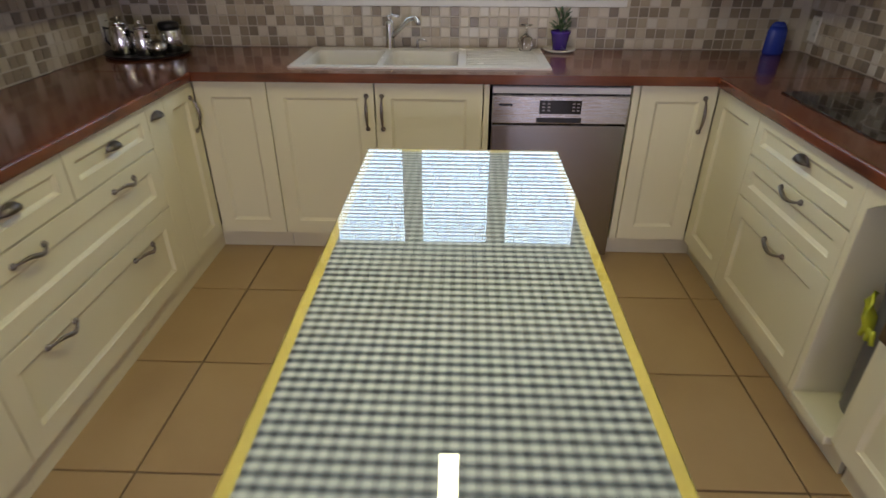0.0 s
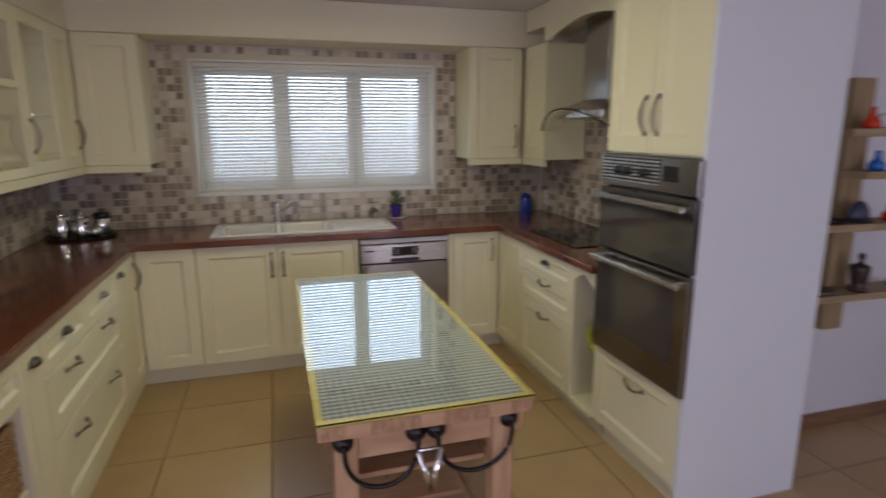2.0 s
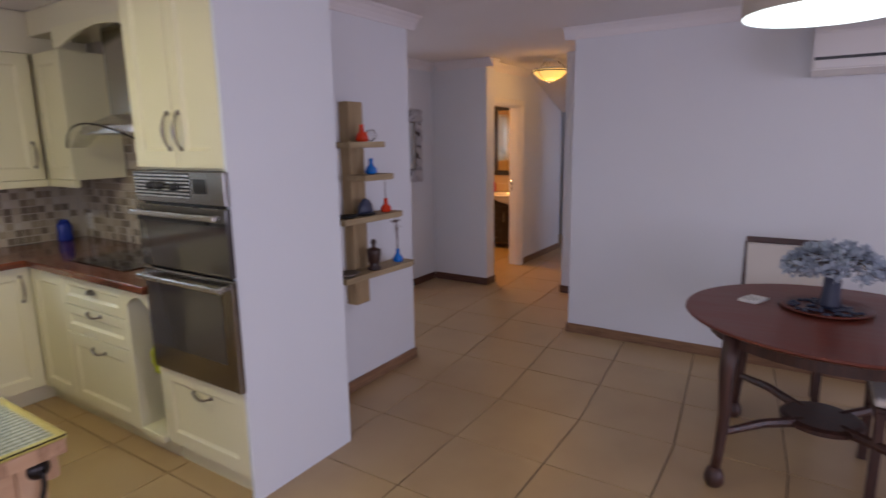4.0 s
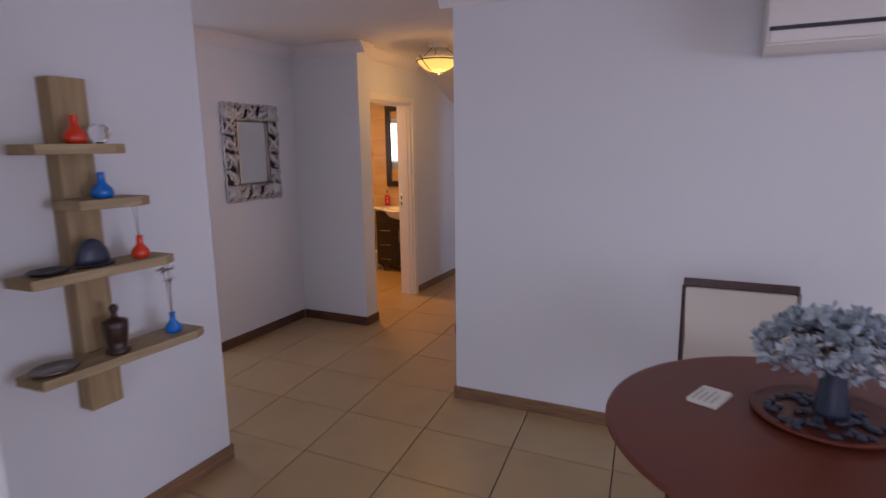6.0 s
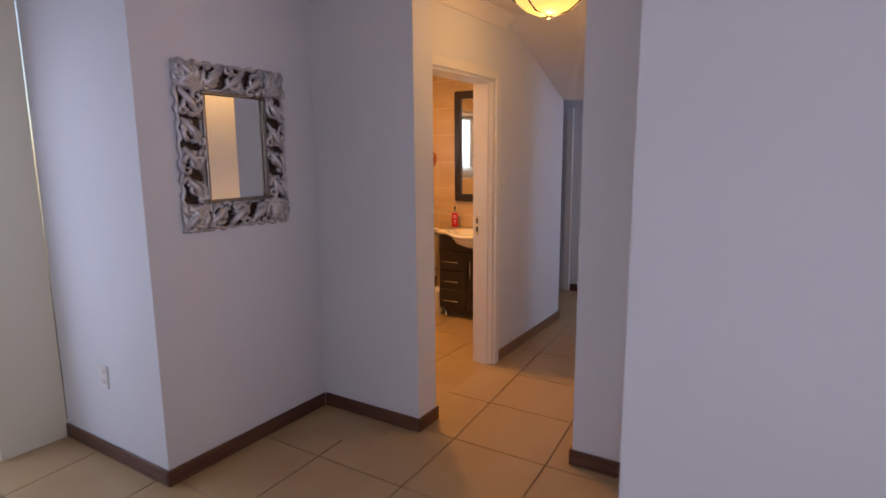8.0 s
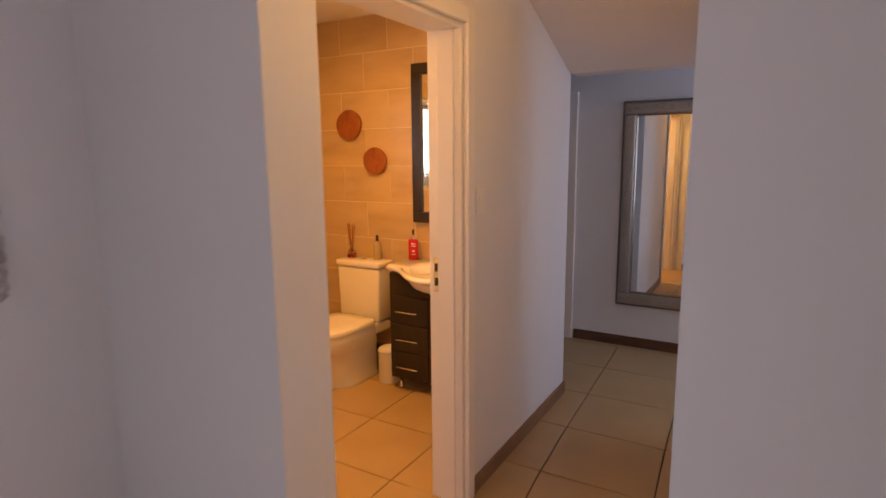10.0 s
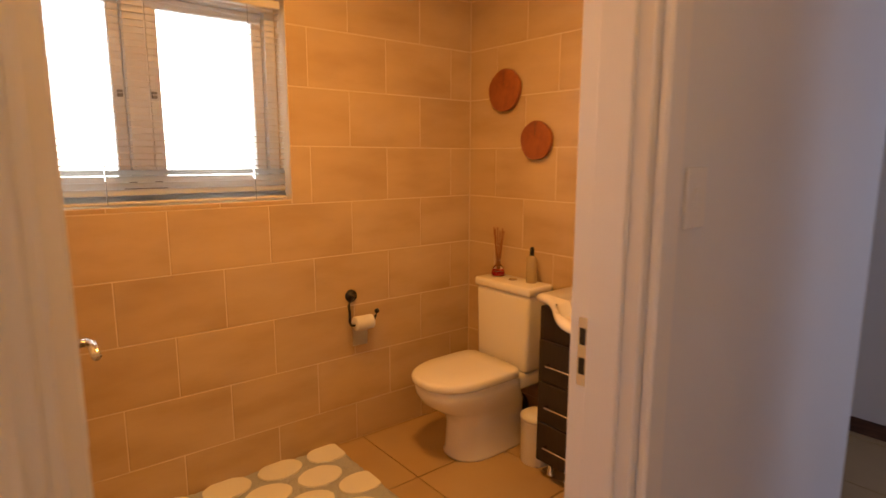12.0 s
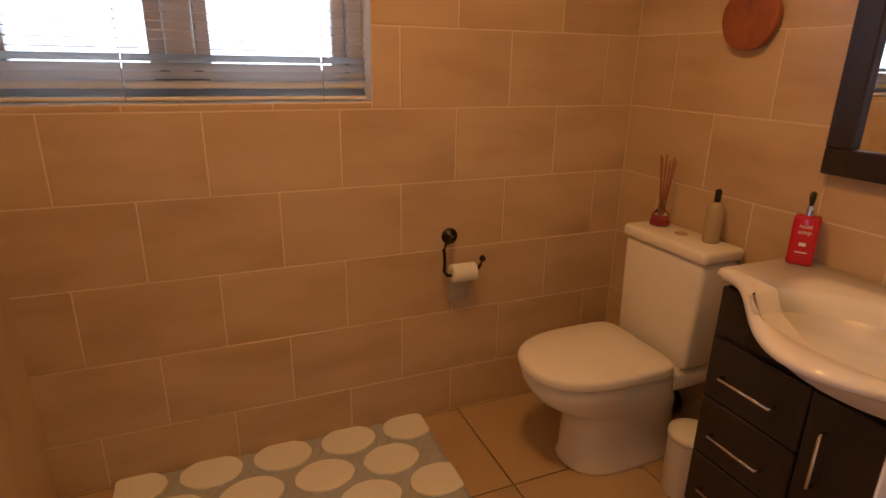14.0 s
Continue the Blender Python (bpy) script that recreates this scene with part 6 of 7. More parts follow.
for k in range(3):
    a = radians(40 + 120 * k)
    c, s = math.cos(a), math.sin(a)
    part("strap", tube([(0.0 * c, 0.0 * s, -0.228), (0.10 * c, 0.10 * s, -0.206), (0.17 * c, 0.17 * s, -0.15), (0.192 * c, 0.192 * s, -0.125), (0.205 * c, 0.205 * s, -0.10), (0.222 * c, 0.222 * s, -0.10), (0.222 * c, 0.222 * s, -0.118), (0.212 * c, 0.212 * s, -0.12)], 0.004, n=6), M_IRON, root, smooth=True)
    part("hanger", tube([(0.188 * c, 0.188 * s, -0.12), (0.07 * c, 0.07 * s, -0.021)], 0.003, n=5), M_IRON, root)

root = thing("light_switch", pose(6.93, HY - 0.0005, 1.30), "white light switch on the hall wall", "light switch")
part("plate", box(-0.036, 0.036, -0.008, 0, -0.058, 0.058, 0.003), M_PLASTIC, root)
part("rocker", box(-0.012, 0.012, -0.012, -0.0082, -0.02, 0.02, 0.002), M_PLASTIC, root)

# ---- bathroom ----
root = thing("toilet", pose(7.93, 3.752, 0, 0, 0, -90), "white close-coupled toilet with its lid down", "toilet")


def egg(rear, front, half, z, n=44):
    """A D-shaped outline: square at the wall, round in front."""
    pts = []
    for k in range(n):
        a = 2 * math.pi * k / n
        sx, cy = math.sin(a), -math.cos(a)
        p = 2 / 2.35 if cy < 0 else 2 / 7
        pts.append((math.copysign(half * abs(sx) ** p, sx), (front if cy < 0 else rear) * math.copysign(abs(cy) ** p, cy), z))
    return pts


def loft(rings, bm=None, caps=True):
    bm = bm or bmesh.new()
    vs = [[bm.verts.new(p) for p in r] for r in rings]
    for a, c in zip(vs, vs[1:]):
        for k in range(len(a)):
            bm.faces.new((a[k], a[(k + 1) % len(a)], c[(k + 1) % len(a)], c[k]))
    if caps:
        bm.faces.new(vs[0][::-1])
        bm.faces.new(vs[-1])
    bmesh.ops.recalc_face_normals(bm, faces=bm.faces[:])
    return bm


def shifted(ring, dy):
    return [(x, y + dy, z) for x, y, z in ring]


# seen from its front: x across, -y away from the wall
seat_c = -0.40
part("pan", loft([shifted(egg(0.22, 0.168, 0.122, 0.0), -0.315), shifted(egg(0.22, 0.170, 0.124, 0.012), -0.315), shifted(egg(0.22, 0.160, 0.118, 0.03), -0.315), shifted(egg(0.22, 0.155, 0.117, 0.16), -0.315),
                  shifted(egg(0.22, 0.162, 0.121, 0.205), -0.32), shifted(egg(0.225, 0.205, 0.140, 0.245), -0.34), shifted(egg(0.22, 0.238, 0.165, 0.29), -0.37), shifted(egg(0.21, 0.250, 0.176, 0.335), -0.385), shifted(egg(0.205, 0.253, 0.180, 0.382), -0.388)]), M_CERAMIC, root, smooth=True)
part("ledge", box(-0.16, 0.16, -0.20, -0.008, 0.30, 0.375, 0.02, seg=3), M_CERAMIC, root, smooth=True)
part("outlet", tube([(0, -0.10, 0.14), (0, -0.01, 0.14)], 0.052, n=16), M_BLACK, root, "dark outlet pipe behind the pan", smooth=True)
part("lid", loft([shifted(egg(0.195, 0.262, 0.184, 0.384), -0.388), shifted(egg(0.195, 0.266, 0.187, 0.390), -0.388), shifted(egg(0.195, 0.266, 0.187, 0.409), -0.388), shifted(egg(0.193, 0.260, 0.183, 0.417), -0.388), shifted(egg(0.186, 0.248, 0.174, 0.421), -0.388), shifted(egg(0.10, 0.13, 0.09, 0.425), -0.388)]), M_CERAMIC, root, "closed white seat lid", smooth=True)
cs = box(-0.178, 0.178, -0.165, -0.012, 0.376, 0.745, 0.018, seg=3)
for v in cs.verts:
    if v.co.z < 0.45:
        v.co.x *= 0.93
part("cistern", cs, M_CERAMIC, root, smooth=True)
ld = part("cistern_lid", box(-0.186, 0.186, -0.175, -0.008, 0.746, 0.790, 0.014, seg=3), M_CERAMIC, root, smooth=True)
part("flush_button", lathe([(0, 0.7902), (0.022, 0.7902), (0.022, 0.794), (0.018, 0.796), (0, 0.796)], 20, at=(0, -0.09, 0)), M_CHROME, ld, "chrome flush button")
for x in (-0.10, 0.10):
    part("seat_hinge", tube([(x - 0.015, -0.185, 0.39), (x + 0.015, -0.185, 0.39)], 0.008), M_CHROME, root)
for s in (-1, 1):
    part("bolt_cap", lathe([(0.009, 0), (0.008, 0.006), (0, 0.008)], 10, at=(s * 0.128, -0.25, 0.0)), M_CHROME, root)


# reed diffuser and bottle on the cistern
root = thing("reed_diffuser", pose(7.858, 3.872, 0.7905), "glass reed diffuser with orange reeds on the cistern", "reed diffuser")
part("bottle", lathe([(0, 0), (0.033, 0), (0.035, 0.006), (0.028, 0.04), (0.012, 0.058), (0.011, 0.085), (0.013, 0.088)], 16), M_GLASS, root, smooth=True)
part("oil", lathe([(0, 0.004), (0.029, 0.004), (0.028, 0.022), (0, 0.022)], 16), M_SOAP, root, "dark red scented oil")
for k in range(6):
    a = k * 1.05
    part("reed", tube([(0.004 * math.cos(a), 0.004 * math.sin(a), 0.03), (0.026 * math.cos(a), 0.026 * math.sin(a), 0.235 + 0.008 * math.sin(k))], 0.0028, n=5), M_REED, root)
root = thing("spray_bottle", pose(7.865, 3.655, 0.7905), "small clear spray bottle on the cistern", "bottle")
part("bottle", lathe([(0, 0), (0.024, 0), (0.026, 0.005), (0.026, 0.11), (0.018, 0.125), (0.010, 0.13), (0, 0.131)], 18), M_CLEARPL, root, smooth=True)
part("cap", lathe([(0.010, 0.131), (0.010, 0.165), (0.006, 0.17), (0, 0.171)], 12), M_BLACK, root, "black spray cap", smooth=True)

# toilet roll holder
root = thing("toilet_roll_holder", pose(7.187, BY1 - 0.002, 0.729), "dark iron toilet roll holder on the tiled wall", "toilet roll holder")
part("rose", moved(lathe([(0.030, 0), (0.030, 0.006), (0.024, 0.012), (0.010, 0.016), (0.010, 0.04), (0, 0.042)], 20), pose(0.0, 0, 0, 90, 0, 0)), M_IRON, root, smooth=True)
part("arm", tube([(0.0, -0.035, 0.0), (-0.035, -0.055, -0.012), (-0.045, -0.06, -0.03), (-0.04, -0.06, -0.07), (-0.042, -0.06, -0.11), (-0.03, -0.06, -0.128), (0.0, -0.06, -0.13), (0.085, -0.06, -0.125), (0.10, -0.06, -0.10), (0.106, -0.06, -0.085)], 0.006, n=8), M_IRON, root, smooth=True)
part("knob", lathe([(0, -0.012), (0.010, -0.006), (0.012, 0.002), (0.006, 0.012), (0, 0.014)], 12, at=(0.107, -0.06, -0.08)), M_IRON, root, smooth=True)
root = thing("toilet_roll", pose(7.193, BY1 - 0.062, 0.606), "half-used white toilet roll on its holder", "toilet roll")
rl = bmesh.new()
lathe([(0.012, -0.045), (0.033, -0.045), (0.034, -0.043), (0.034, 0.043), (0.033, 0.045), (0.012, 0.045)], 24, bm=rl)
moved(rl, pose(0.025, 0, 0, 0, 90, 0))
part("roll", rl, M_PAPER, root, smooth=True)
sh = bmesh.new()
rows = []
for k in range(8):
    rows.append([sh.verts.new((x, 0.0345 - 0.004 * math.sin(k * 0.5), 0.0 - 0.017 * k)) for x in (-0.015, 0.065)])
for a, c in zip(rows, rows[1:]):
    sh.faces.new((a[0], a[1], c[1], c[0]))
bmesh.ops.solidify(sh, geom=sh.faces[:], thickness=0.0006)
part("loose_sheet", sh, M_PAPER, root)

# vanity and basin
VY0, VY1 = 2.585, 3.405
root = thing("vanity_unit", pose(7.925, VY1, 0, 0, 0, -90), "black wood vanity with chrome bar handles on short legs", "vanity")
vw, vf = VY1 - VY0, 0.275
part("body", box(0.0, vw, -vf, -0.002, 0.085, 0.765, 0.002), M_VANITY, root)
for k in range(3):
    z0 = 0.088 + k * 0.181
    d = part("drawer_front", box(0.012, 0.292, -vf - 0.018, -vf - 0.0005, z0, z0 + 0.176, 0.003), M_VANITY, root)
    part("handle", tube([(0.07, -vf - 0.019, z0 + 0.08), (0.07, -vf - 0.04, z0 + 0.08), (0.22, -vf - 0.04, z0 + 0.08), (0.22, -vf - 0.019, z0 + 0.08)], 0.005, n=8), M_CHROME, d, "chrome bar handle", smooth=True)
d = part("door", box(0.296, vw - 0.012, -vf - 0.018, -vf - 0.0005, 0.088, 0.626, 0.003), M_VANITY, root)
part("handle", tube([(0.346, -vf - 0.019, 0.40), (0.346, -vf - 0.04, 0.40), (0.346, -vf - 0.04, 0.545), (0.346, -vf - 0.019, 0.545)], 0.005, n=8), M_CHROME, d, "chrome bar handle", smooth=True)
for x in (0.05, vw - 0.05):
    for y in (-vf + 0.04, -0.05):
        part("leg", lathe([(0.018, 0), (0.02, 0.012), (0.013, 0.02), (0.013, 0.085)], 14, at=(x, y, 0)), M_CHROME, root, smooth=True)


def basin_ring(z, grow=0.0, belly=0.27, side=0.265, n=48):
    """Outline of the basin: straight at the wall, bulging in front."""
    L = vw + 0.03
    pts = [(-0.015 - grow, -0.002, z)]
    for k in range(n + 1):
        u = k / n
        s = math.sin(math.pi * u)
        y = -(side + belly * (s ** 1.9)) - grow
        pts.append((-0.015 - grow + (L + 2 * grow) * u, y, z))
    pts.append((-0.015 + L + grow, -0.002, z))
    for k in range(1, 20):
        pts.append((-0.015 + L + grow - (L + 2 * grow) * k / 20, -0.002, z))
    return pts


root = thing("wash_basin", pose(7.925, VY1, 0.766, 0, 0, -90), "white ceramic wash basin with a bowed front", "basin")
rings = [basin_ring(0.000, -0.03, 0.10, 0.245), basin_ring(-0.0, -0.012, 0.15, 0.255), basin_ring(0.012, 0, 0.255, 0.270), basin_ring(0.030, 0.004, 0.282, 0.280), basin_ring(0.045, 0.0, 0.285, 0.278), basin_ring(0.050, -0.010, 0.280, 0.272)]
b = bmesh.new()
vs = [[b.verts.new(p) for p in r] for r in rings]
for a, c in zip(vs, vs[1:]):
    for k in range(len(a)):
        b.faces.new((a[k], a[(k + 1) % len(a)], c[(k + 1) % len(a)], c[k]))
# deck with an oval bowl sunk into it
N = 52
cx, cy = vw / 2, -0.305
outer = vs[-1]
bowl_r = []
BA, BB = 0.27, 0.19
for lvl, (f, z) in enumerate(((1.0, 0.050), (0.96, 0.044), (0.90, 0.01), (0.72, -0.05), (0.35, -0.085), (0.08, -0.09))):
    ring = []
    for v in outer:
        a = math.atan2((v.co.y - cy) / BB, (v.co.x - cx) / BA)
        ring.append(b.verts.new((cx + BA * f * math.cos(a), cy + BB * f * math.sin(a), z)))
    bowl_r.append(ring)
allr = [outer] + bowl_r
for a, c in zip(allr, allr[1:]):
    for k in range(len(a)):
        b.faces.new((a[k], a[(k + 1) % len(a)], c[(k + 1) % len(a)], c[k]))
b.faces.new(bowl_r[-1])
bl = bmesh.ops.recalc_face_normals(b, faces=b.faces[:])
part("basin", b, M_CERAMIC, root, smooth=True)
# the belly of the bowl under the rim
part("bowl_underside", loft([[(x * 0.55 + cx * 0.45, y * 0.72, -0.11) for x, y, z in basin_ring(0, -0.06, 0.25, 0.22)], [(x * 0.8 + cx * 0.2, y * 0.92, -0.05) for x, y, z in basin_ring(0, -0.05, 0.255, 0.235)], basin_ring(0.001, -0.032, 0.19, 0.245)]), M_CERAMIC, root, smooth=True)
t = part("tap", lathe([(0.026, 0.0505), (0.026, 0.056), (0.02, 0.062), (0.02, 0.13), (0, 0.135)], 18, at=(cx, -0.06, 0)), M_CHROME, root, "chrome basin mixer", smooth=True)
part("spout", tube([(cx, -0.07, 0.10), (cx, -0.15, 0.125), (cx, -0.165, 0.115)], [0.012, 0.011, 0.010], n=10), M_CHROME, t, smooth=True)
part("lever", tube([(cx, -0.06, 0.135), (cx, -0.10, 0.16)], [0.012, 0.006], n=8), M_CHROME, t, smooth=True)

root = thing("soap_bottle", pose(7.865, 3.362, 0.8165, 0, 0, -58), "red liquid soap bottle with a black pump", "soap bottle")
part("bottle", box(-0.031, 0.031, -0.022, 0.022, 0, 0.135, 0.009, seg=3), M_SOAP, root, "translucent red bottle", smooth=True)
part("collar", lathe([(0.012, 0.1352), (0.012, 0.152), (0.009, 0.158), (0.009, 0.162)], 14), M_CHROME, root)
part("pump", tube([(0, 0, 0.158), (0, 0, 0.185), (0, -0.006, 0.192), (0, -0.035, 0.190)], [0.005, 0.009, 0.009, 0.005], n=8), M_BLACK, root, "black pump head", smooth=True)


def words(text, size, m, parent, material):
    cu = bpy.data.curves.new("print", "FONT")
    cu.body, cu.size, cu.align_x, cu.extrude = text, size, "CENTER", 0.0003
    ob = new("print", cu)
    dg = bpy.context.evaluated_depsgraph_get()
    me = bpy.data.meshes.new_from_object(ob.evaluated_get(dg))
    bpy.data.objects.remove(ob)
    me.materials.clear()
    me.materials.append(material)
    o = new("print", me)
    o.parent = parent
    o.matrix_local = m
    return o


words("liquid", 0.0135, pose(0.0, -0.0228, 0.104, 90, 0, 0), root, M_WHITE)
words("soap", 0.0165, pose(0.0, -0.0228, 0.088, 90, 0, 0), root, M_WHITE)
part("print_mark", box(-0.008, 0.008, -0.0232, -0.0224, 0.055, 0.064), M_WHITE, root)
part("print_mark", box(-0.014, 0.014, -0.0232, -0.0224, 0.036, 0.039), M_WHITE, root)

# bathroom mirror, wooden discs
root = thing("bathroom_mirror", pose(7.9285, 3.385, 1.058, 0, 0, -90), "mirror in a wide black wooden frame over the basin", "mirror")
bw_, bh, bb = 0.62, 1.0, 0.068
for x0, x1, z0, z1 in ((0, bw_, 0, bb), (0, bw_, bh - bb, bh), (0, bb, bb, bh - bb), (bw_ - bb, bw_, bb, bh - bb)):
    part("frame_side", box(x0, x1, -0.03, -0.001, z0, z1, 0.004), M_VANITY, root)
part("glass", box(bb - 0.001, bw_ - bb + 0.001, -0.012, -0.004, bb - 0.001, bh - bb + 0.001), M_MIRROR, root, "mirror glass")
for y, z, r, sd in ((3.908, 1.700, 0.103, 1), (3.694, 1.455, 0.092, 2)):
    rr = random.Random(sd)
    out = []
    for k in range(40):
        a = 2 * math.pi * k / 40
        q = r * (1 + 0.025 * math.sin(2 * a + sd) + 0.015 * math.sin(5 * a))
        out.append((q * math.cos(a), q * math.sin(a)))
    rt = thing("wood_slice", pose(7.929, y, z, 0, 0, -90), "round polished red-brown wood slice on the tiles", "wall ornament", "wood slices on the bathroom wall")
    part("slice", moved(prism(out, 0.001, 0.022, bevel=0.004), UP_TO_FRONT), M_CORK, rt)
    part("crack", moved(box(-0.0012, 0.0012, r * 0.25, r * 0.93, 0.0222, 0.0228), UP_TO_FRONT), M_STEM, rt)

root = thing("pedal_bin", pose(7.74, 3.487, 0), "small white pedal bin between toilet and vanity", "bin")
part("body", lathe([(0, 0), (0.066, 0), (0.07, 0.01), (0.072, 0.20), (0.074, 0.205)], 24), M_PLASTIC, root, smooth=True)
part("lid", lathe([(0.075, 0.206), (0.074, 0.225), (0.05, 0.24), (0, 0.246)], 24), M_PLASTIC, root, smooth=True)

# bath mat
root = thing("bath_mat", pose(6.03, 3.40, 0.001), "grey shaggy bath mat with large white ovals", "mat")
mw_, md = 1.05, 0.785
g = bmesh.new()
bmesh.ops.create_grid(g, x_segments=70, y_segments=52, size=0.5, matrix=Matrix.LocRotScale((mw_ / 2, md / 2, 0.012), None, (mw_, md, 1)))
rr = random.Random(2)
for v in g.verts:
    v.co.z += rr.uniform(-0.003, 0.003)
    if v.co.x < 0.005 or v.co.x > mw_ - 0.005 or v.co.y < 0.005 or v.co.y > md - 0.005:
        v.co.z = 0.002
        v.co.x += rr.uniform(-0.004, 0.004)
        v.co.y += rr.uniform(-0.004, 0.0)
part("mat_base", g, M_MAT, root, "grey shaggy pile")
row = 0
y = md - 0.07
while y > 0:
    x = 0.06 + (0.115 if row % 2 else 0.0)
    while x < mw_:
        out = []
        for k in range(28):
            a = 2 * math.pi * k / 28
            q = 1 + rr.uniform(-0.02, 0.02)
            out.append((min(mw_ - 0.004, max(0.004, x + 0.098 * q * math.cos(a))), min(md - 0.004, max(0.004, y + 0.075 * q * math.sin(a)))))
        part("oval", prism(out, 0.004, 0.019 + rr.uniform(0, 0.001), bevel=0.003), M_MATDOT, root, "white shaggy oval")
        x += 0.23
    y -= 0.152
    row += 1

root = thing("bathroom_light", pose(6.75, 3.20, CEIL), "round frosted ceiling light in the bathroom", "ceiling light")
part("plate", lathe([(0, -0.02), (0.13, -0.02), (0.14, -0.001), (0, -0.001)], 28), M_PLASTIC, root)

# ---- pieces of floors and walls ----
PITCH, FX, FY = 0.5125, 0.1735, 2.437


def tile_mesh(name, w, h, t, gap, bev, material):
    b = bmesh.new()
    lo, hi = gap / 2, gap / 2 + bev
    pts = [((lo, lo), (w - lo, lo), (w - lo, h - lo), (lo, h - lo)), ((hi, hi), (w - hi, hi), (w - hi, h - hi), (hi, h - hi))]
    base = [b.verts.new((x, y, 0)) for x, y in pts[0]]
    mid_ = [b.verts.new((x, y, t - bev)) for x, y in pts[0]]
    top = [b.verts.new((x, y, t)) for x, y in pts[1]]
    for p, q in ((base, mid_), (mid_, top)):
        for k in range(4):
            b.faces.new((p[k], p[(k + 1) % 4], q[(k + 1) % 4], q[k]))
    b.faces.new(top)
    me = bpy.data.meshes.new(name)
    b.to_mesh(me)
    b.free()
    me.materials.append(material)
    return me


def piece(name, me, parent, m):
    ob = new(name, me)
    ob.parent = parent
    ob.matrix_basis = m
    return ob


XLINES = [FX + k * PITCH for k in range(-3, 5)] + [2.745, 3.265, 3.775, 4.235, 4.715, 5.217, 5.72, 6.21, 6.70, 7.19, 7.68, 8.17, 8.66, 9.15, 9.64]


def drift(x):
    """How far the joints bend northwards on the way down the hall."""
    return float(np.interp(x, [3.3, 4.7, 5.7, 7.4, 9.4], [0.0, 0.135, 0.17, 0.31, 0.40]))


def column_tile(x0, x1):
    me = tile_mesh("floor_tile", x1 - x0, PITCH, 0.0078, 0.006, 0.0015, M_FLOOR)
    for v in me.vertices:
        v.co.y += drift(x0 + v.co.x) - drift(x0)
    return me


j0, j1 = math.floor((YS - FY) / PITCH), math.ceil((4.6 - FY) / PITCH)
for x, x1 in zip(XLINES, XLINES[1:]):
    col = column_tile(x, x1)
    for j in range(j0, j1):
        y = FY + j * PITCH + drift(x)
        if x1 > 5.95 and y + PITCH > 2.86 and x < 7.95:
            continue
        if x > 4.8 and y < 0.2 and x < 7.6 or x > 4.6 and y < -0.5 or y > 3.9 and x < 5.6:
            continue
        piece("floor_tile", col, floor, Matrix.Translation((x, y, -0.008 + random.uniform(0, 0.0004))))
BPX, BPY, BP = 7.236, 3.712, 0.46
bfull = tile_mesh("bathroom_floor_tile", BP, BP, 0.0078, 0.005, 0.0015, M_FLOOR)
blow = tile_mesh("bathroom_floor_tile", BP, BPY - 2 * BP - 2.43, 0.0078, 0.005, 0.0015, M_FLOOR)
for i in range(-4, 3):
    for j in range(-4, 2):
        x, y = BPX + i * BP, BPY + j * BP
        if x + BP > 5.6 and x < 8.0 and y + BP > 2.45 and y < 4.3:
            if y < 2.43:
                piece("bathroom_floor_tile", blow, floor, Matrix.Translation((x, 2.43, -0.0072)))
            else:
                piece("bathroom_floor_tile", bfull, floor, Matrix.Translation((x, y, -0.0072)))

# bathroom wall tiles, laid in half bond
TWD, THT = 0.3965, 0.2475
Z0 = 0.680 - 3 * THT
cache = {}


def cut_tile(w, h):
    key = (round(w, 4), round(h, 4))
    if key not in cache:
        cache[key] = tile_mesh("wall_tile", w, h, 0.0036, 0.005, 0.0008, M_BATH)
    return cache[key]


def tiled(parent, length, joint, to_world, holes=()):
    row = 0
    z = Z0
    while z < CEIL - 0.01:
        za, zb = max(z, 0.0), min(z + THT, CEIL - 0.002)
        x = joint + (TWD / 2 if row % 2 else 0)
        x -= TWD * math.ceil(x / TWD - 1e-6)
        while x < length:
            spans = [(max(x, 0.0), min(x + TWD, length), za, zb)]
            for hx0, hx1, hz0, hz1 in holes:
                nxt = []
                for a, c, e, f_ in spans:
                    if c <= hx0 or a >= hx1 or f_ <= hz0 or e >= hz1:
                        nxt.append((a, c, e, f_))
                        continue
                    if a < hx0:
                        nxt.append((a, hx0, e, f_))
                    if c > hx1:
                        nxt.append((hx1, c, e, f_))
                    if e < hz0:
                        nxt.append((max(a, hx0), min(c, hx1), e, hz0))
                    if f_ > hz1:
                        nxt.append((max(a, hx0), min(c, hx1), hz1, f_))
                spans = nxt
            for a, c, e, f_ in spans:
                if c - a > 0.02 and f_ - e > 0.015:
                    piece("wall_tile", cut_tile(c - a, f_ - e), parent, to_world(a, e))
            x += TWD
        z += THT
        row += 1


tiled(bath_north, BX1 - BX0, 6.81 - BX0, lambda u, v: Matrix.Translation((BX0 + u, BY1 + 0.0036, v)) @ pose(0, 0, 0, 90, 0, 0), holes=[(VX0 - BX0, VX1 - BX0, VZ0, VZ1)])
tiled(bath_east, BY1 - BY0, 0.0, lambda u, v: Matrix.Translation((BX1 + 0.0036, BY1 - u, v)) @ pose(0, 0, 0, 90, 0, -90))
single("window_sill", box(VX0, VX1, BY1 + 0.001, BY1 + 0.088, VZ0 - 0.012, VZ0 - 0.0005), M_BGROUT, "tiled sill under the bathroom window", "sill", kind="structure")
# inner face of the door wall and the west wall
single("wall_bathroom_west", box(5.8605, 5.872, BY0, BY1 + 0.0, 0, CEIL), M_BATH, "beige tiled bathroom wall behind the door", "wall", kind="structure")

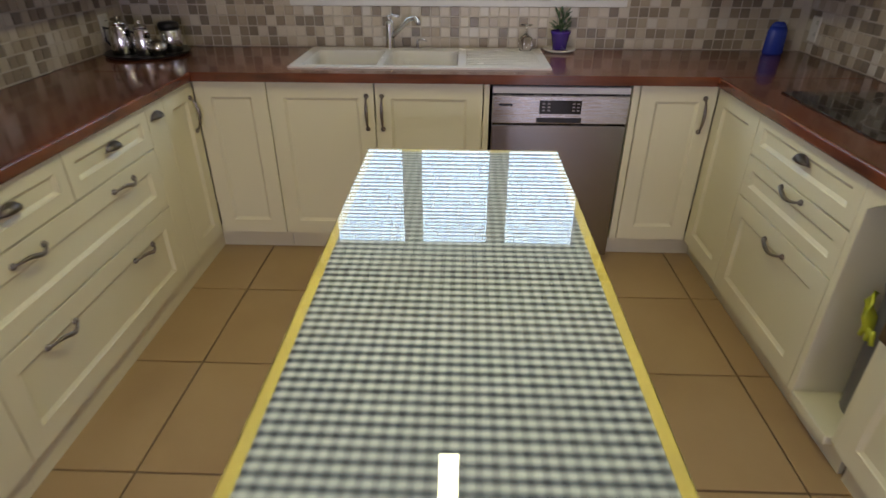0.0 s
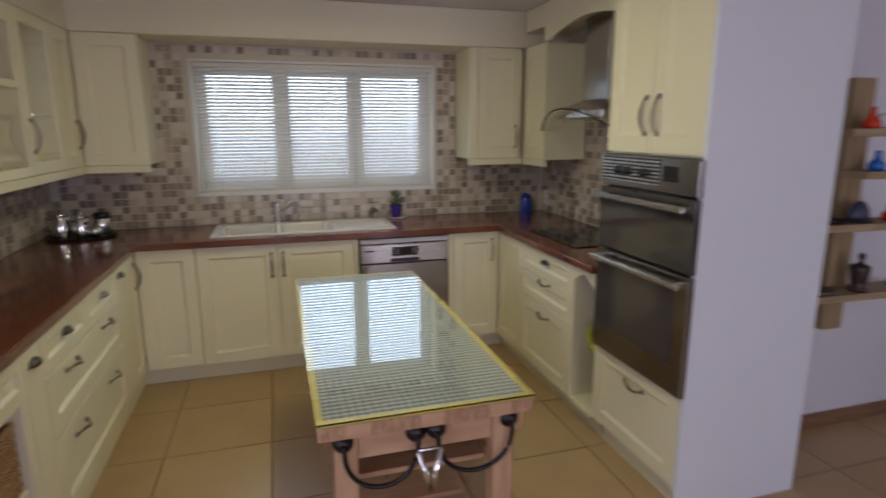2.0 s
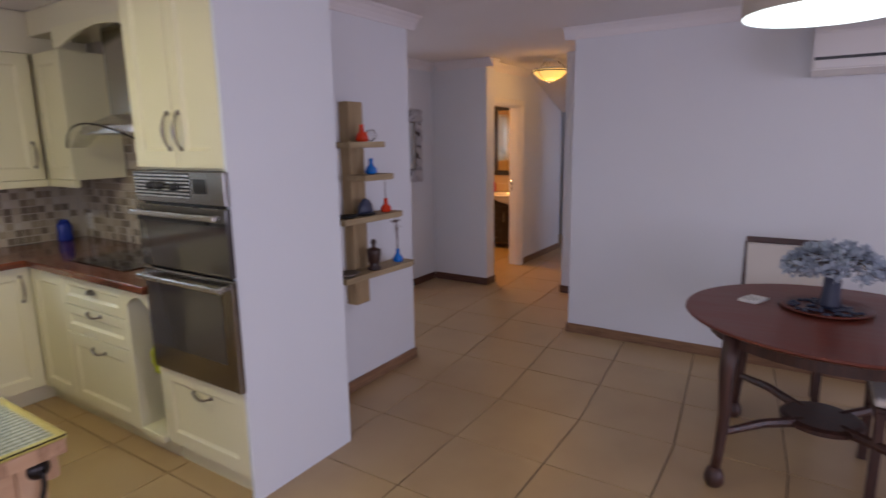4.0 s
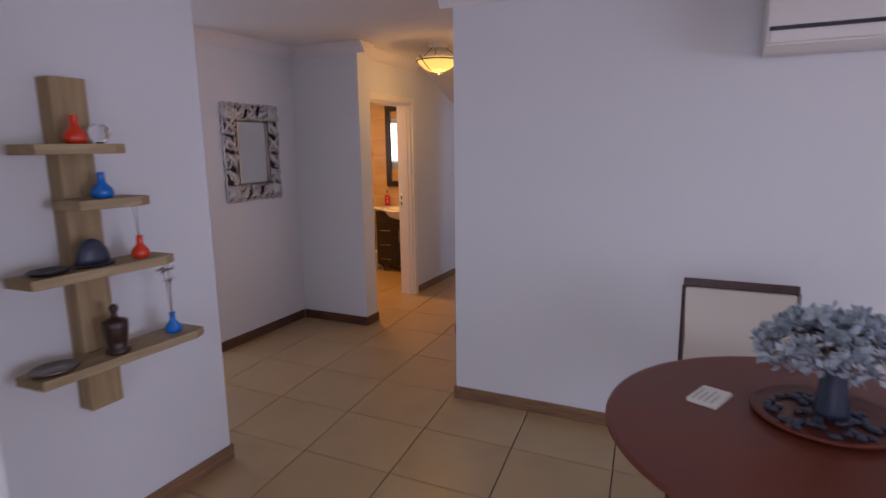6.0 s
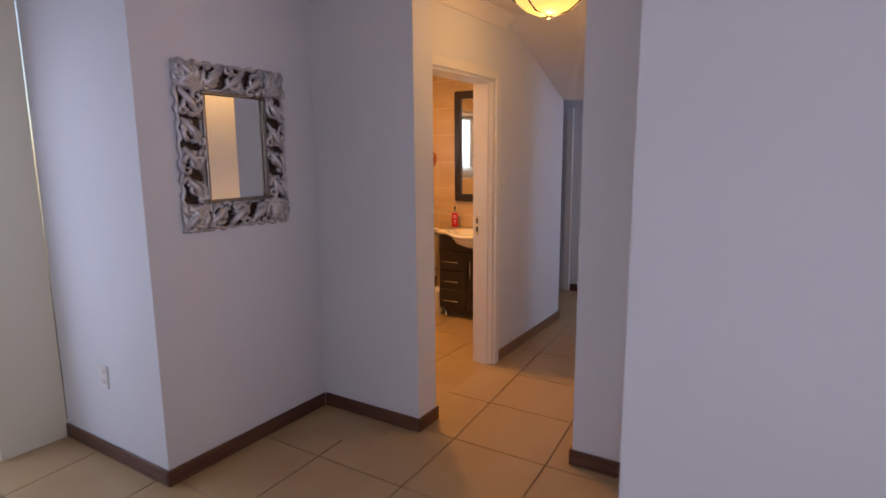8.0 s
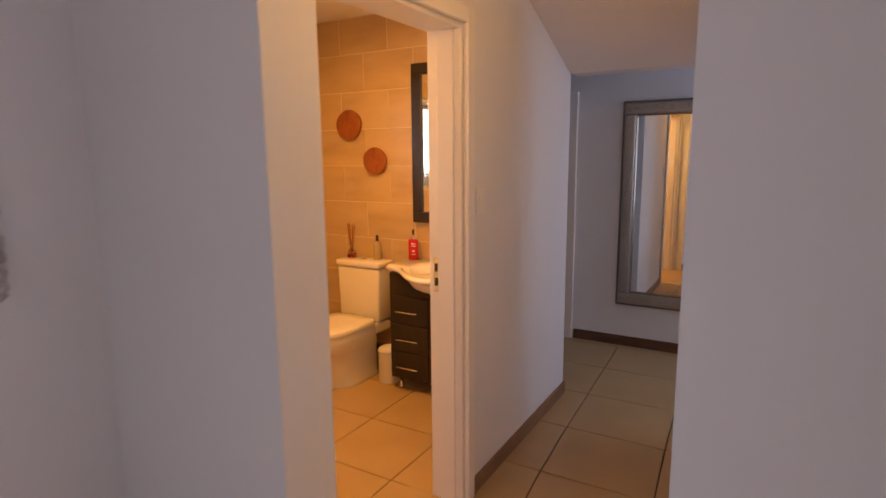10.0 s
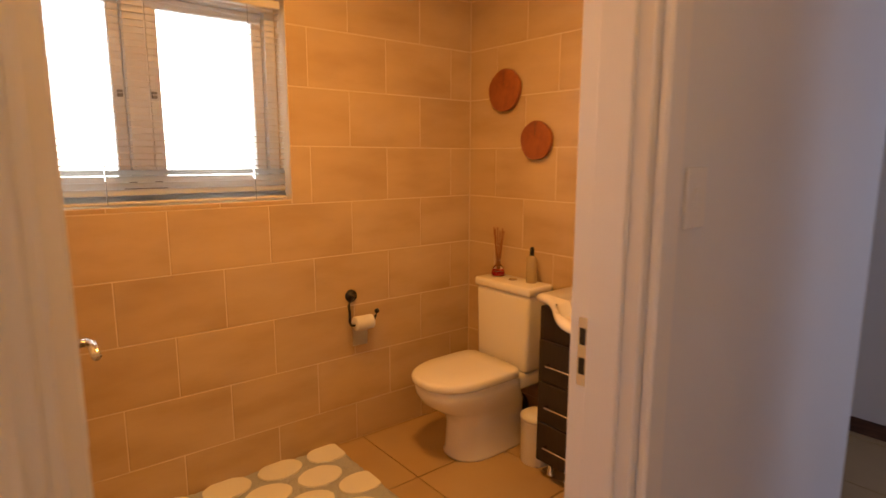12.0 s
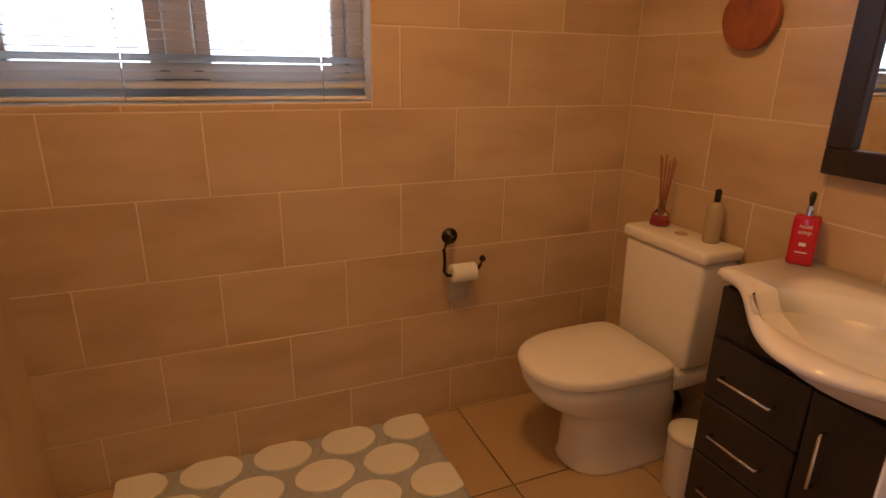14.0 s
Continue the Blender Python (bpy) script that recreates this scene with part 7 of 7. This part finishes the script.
# kitchen mosaic
MP = 0.0505
mos = tile_mesh("mosaic_tile", MP, MP, 0.006, 0.0065, 0.0016, M_MOS)
splash = {}
for nm, b in (("splashback_north", box(XW + 0.004, XE - 0.004, YN - 0.0035, YN - 0.0012, WT1, BZ)), ("splashback_west", box(XW + 0.0012, XW + 0.0035, 1.845, YN - 0.004, WT1, 1.42)), ("splashback_east", box(XE - 0.0035, XE - 0.0012, 2.002, YN - 0.004, WT1, BZ + 0.1))):
    if nm == "splashback_north":
        b.free()
        b = box(XW + 0.004, WX0, YN - 0.0035, YN - 0.0012, WT1, BZ)
        box(WX1, XE - 0.004, YN - 0.0035, YN - 0.0012, WT1, BZ, bm=b)
        box(WX0, WX1, YN - 0.0035, YN - 0.0012, WT1, WZ0, bm=b)
        box(WX0, WX1, YN - 0.0035, YN - 0.0012, WZ1, BZ, bm=b)
    splash[nm] = single(nm, b, M_GROUT, "brown and cream stone mosaic splashback", "splashback", kind="structure")


def mosaic_wall(parent, u0, u1, v0, v1, to_world, skip, near):
    """Tiles inside near() are pieces of their own, the others one joined sheet."""
    verts, faces = [], []
    src_v = [v.co.copy() for v in mos.vertices]
    src_f = [tuple(p.vertices) for p in mos.polygons]
    nu, nv = int((u1 - u0) / MP), int((v1 - v0) / MP) + 1
    for i in range(nu):
        for j in range(nv):
            u, v = u0 + i * MP, v0 + j * MP
            if v + MP > v1 + 0.02 or skip(u + MP / 2, v + MP / 2):
                continue
            m = to_world(u, v) @ pose(0, 0, random.uniform(-0.0006, 0.0006), random.uniform(-1, 1), random.uniform(-1, 1), random.uniform(-0.8, 0.8))
            if near(u + MP / 2, v + MP / 2):
                piece("mosaic_tile", mos, parent, m)
            else:
                k = len(verts)
                verts.extend((m @ p)[:] for p in src_v)
                faces.extend(tuple(q + k for q in f) for f in src_f)
    if verts:
        me = bpy.data.meshes.new("mosaic_sheet")
        me.from_pydata(verts, [], faces)
        me.materials.append(M_MOSJ)
        o = new("mosaic_sheet", me)
        o.parent = parent
        tagged(o, kind="stuff")


mosaic_wall(splash["splashback_north"], XW + 0.01, XE - 0.01, WT1 + 0.002, BZ, lambda u, v: Matrix.Translation((u, YN - 0.0033, v)) @ pose(0, 0, 0, 90, 0, 0),
            lambda u, v: (WX0 - 0.035 < u < WX1 + 0.035 and WZ0 - 0.045 < v < WZ1 + 0.03) or (v > 1.40 and (u < -0.48 or u > 1.66)),
            lambda u, v: v < 1.14 and -0.45 < u < 1.75)
mosaic_wall(splash["splashback_west"], 1.85, YN - 0.01, WT1 + 0.002, 1.37, lambda u, v: Matrix.Translation((XW + 0.0033, u, v)) @ pose(0, 0, 0, 90, 0, 90),
            lambda u, v: False, lambda u, v: u < 2.9 and v < 1.22)
mosaic_wall(splash["splashback_east"], 2.01, YN - 0.01, WT1 + 0.002, BZ, lambda u, v: Matrix.Translation((XE - 0.0033, u + MP, v)) @ pose(0, 0, 0, 90, 0, -90),
            lambda u, v: (v > 1.40 and u > 3.2), lambda u, v: u > 3.15 and v < 1.35)
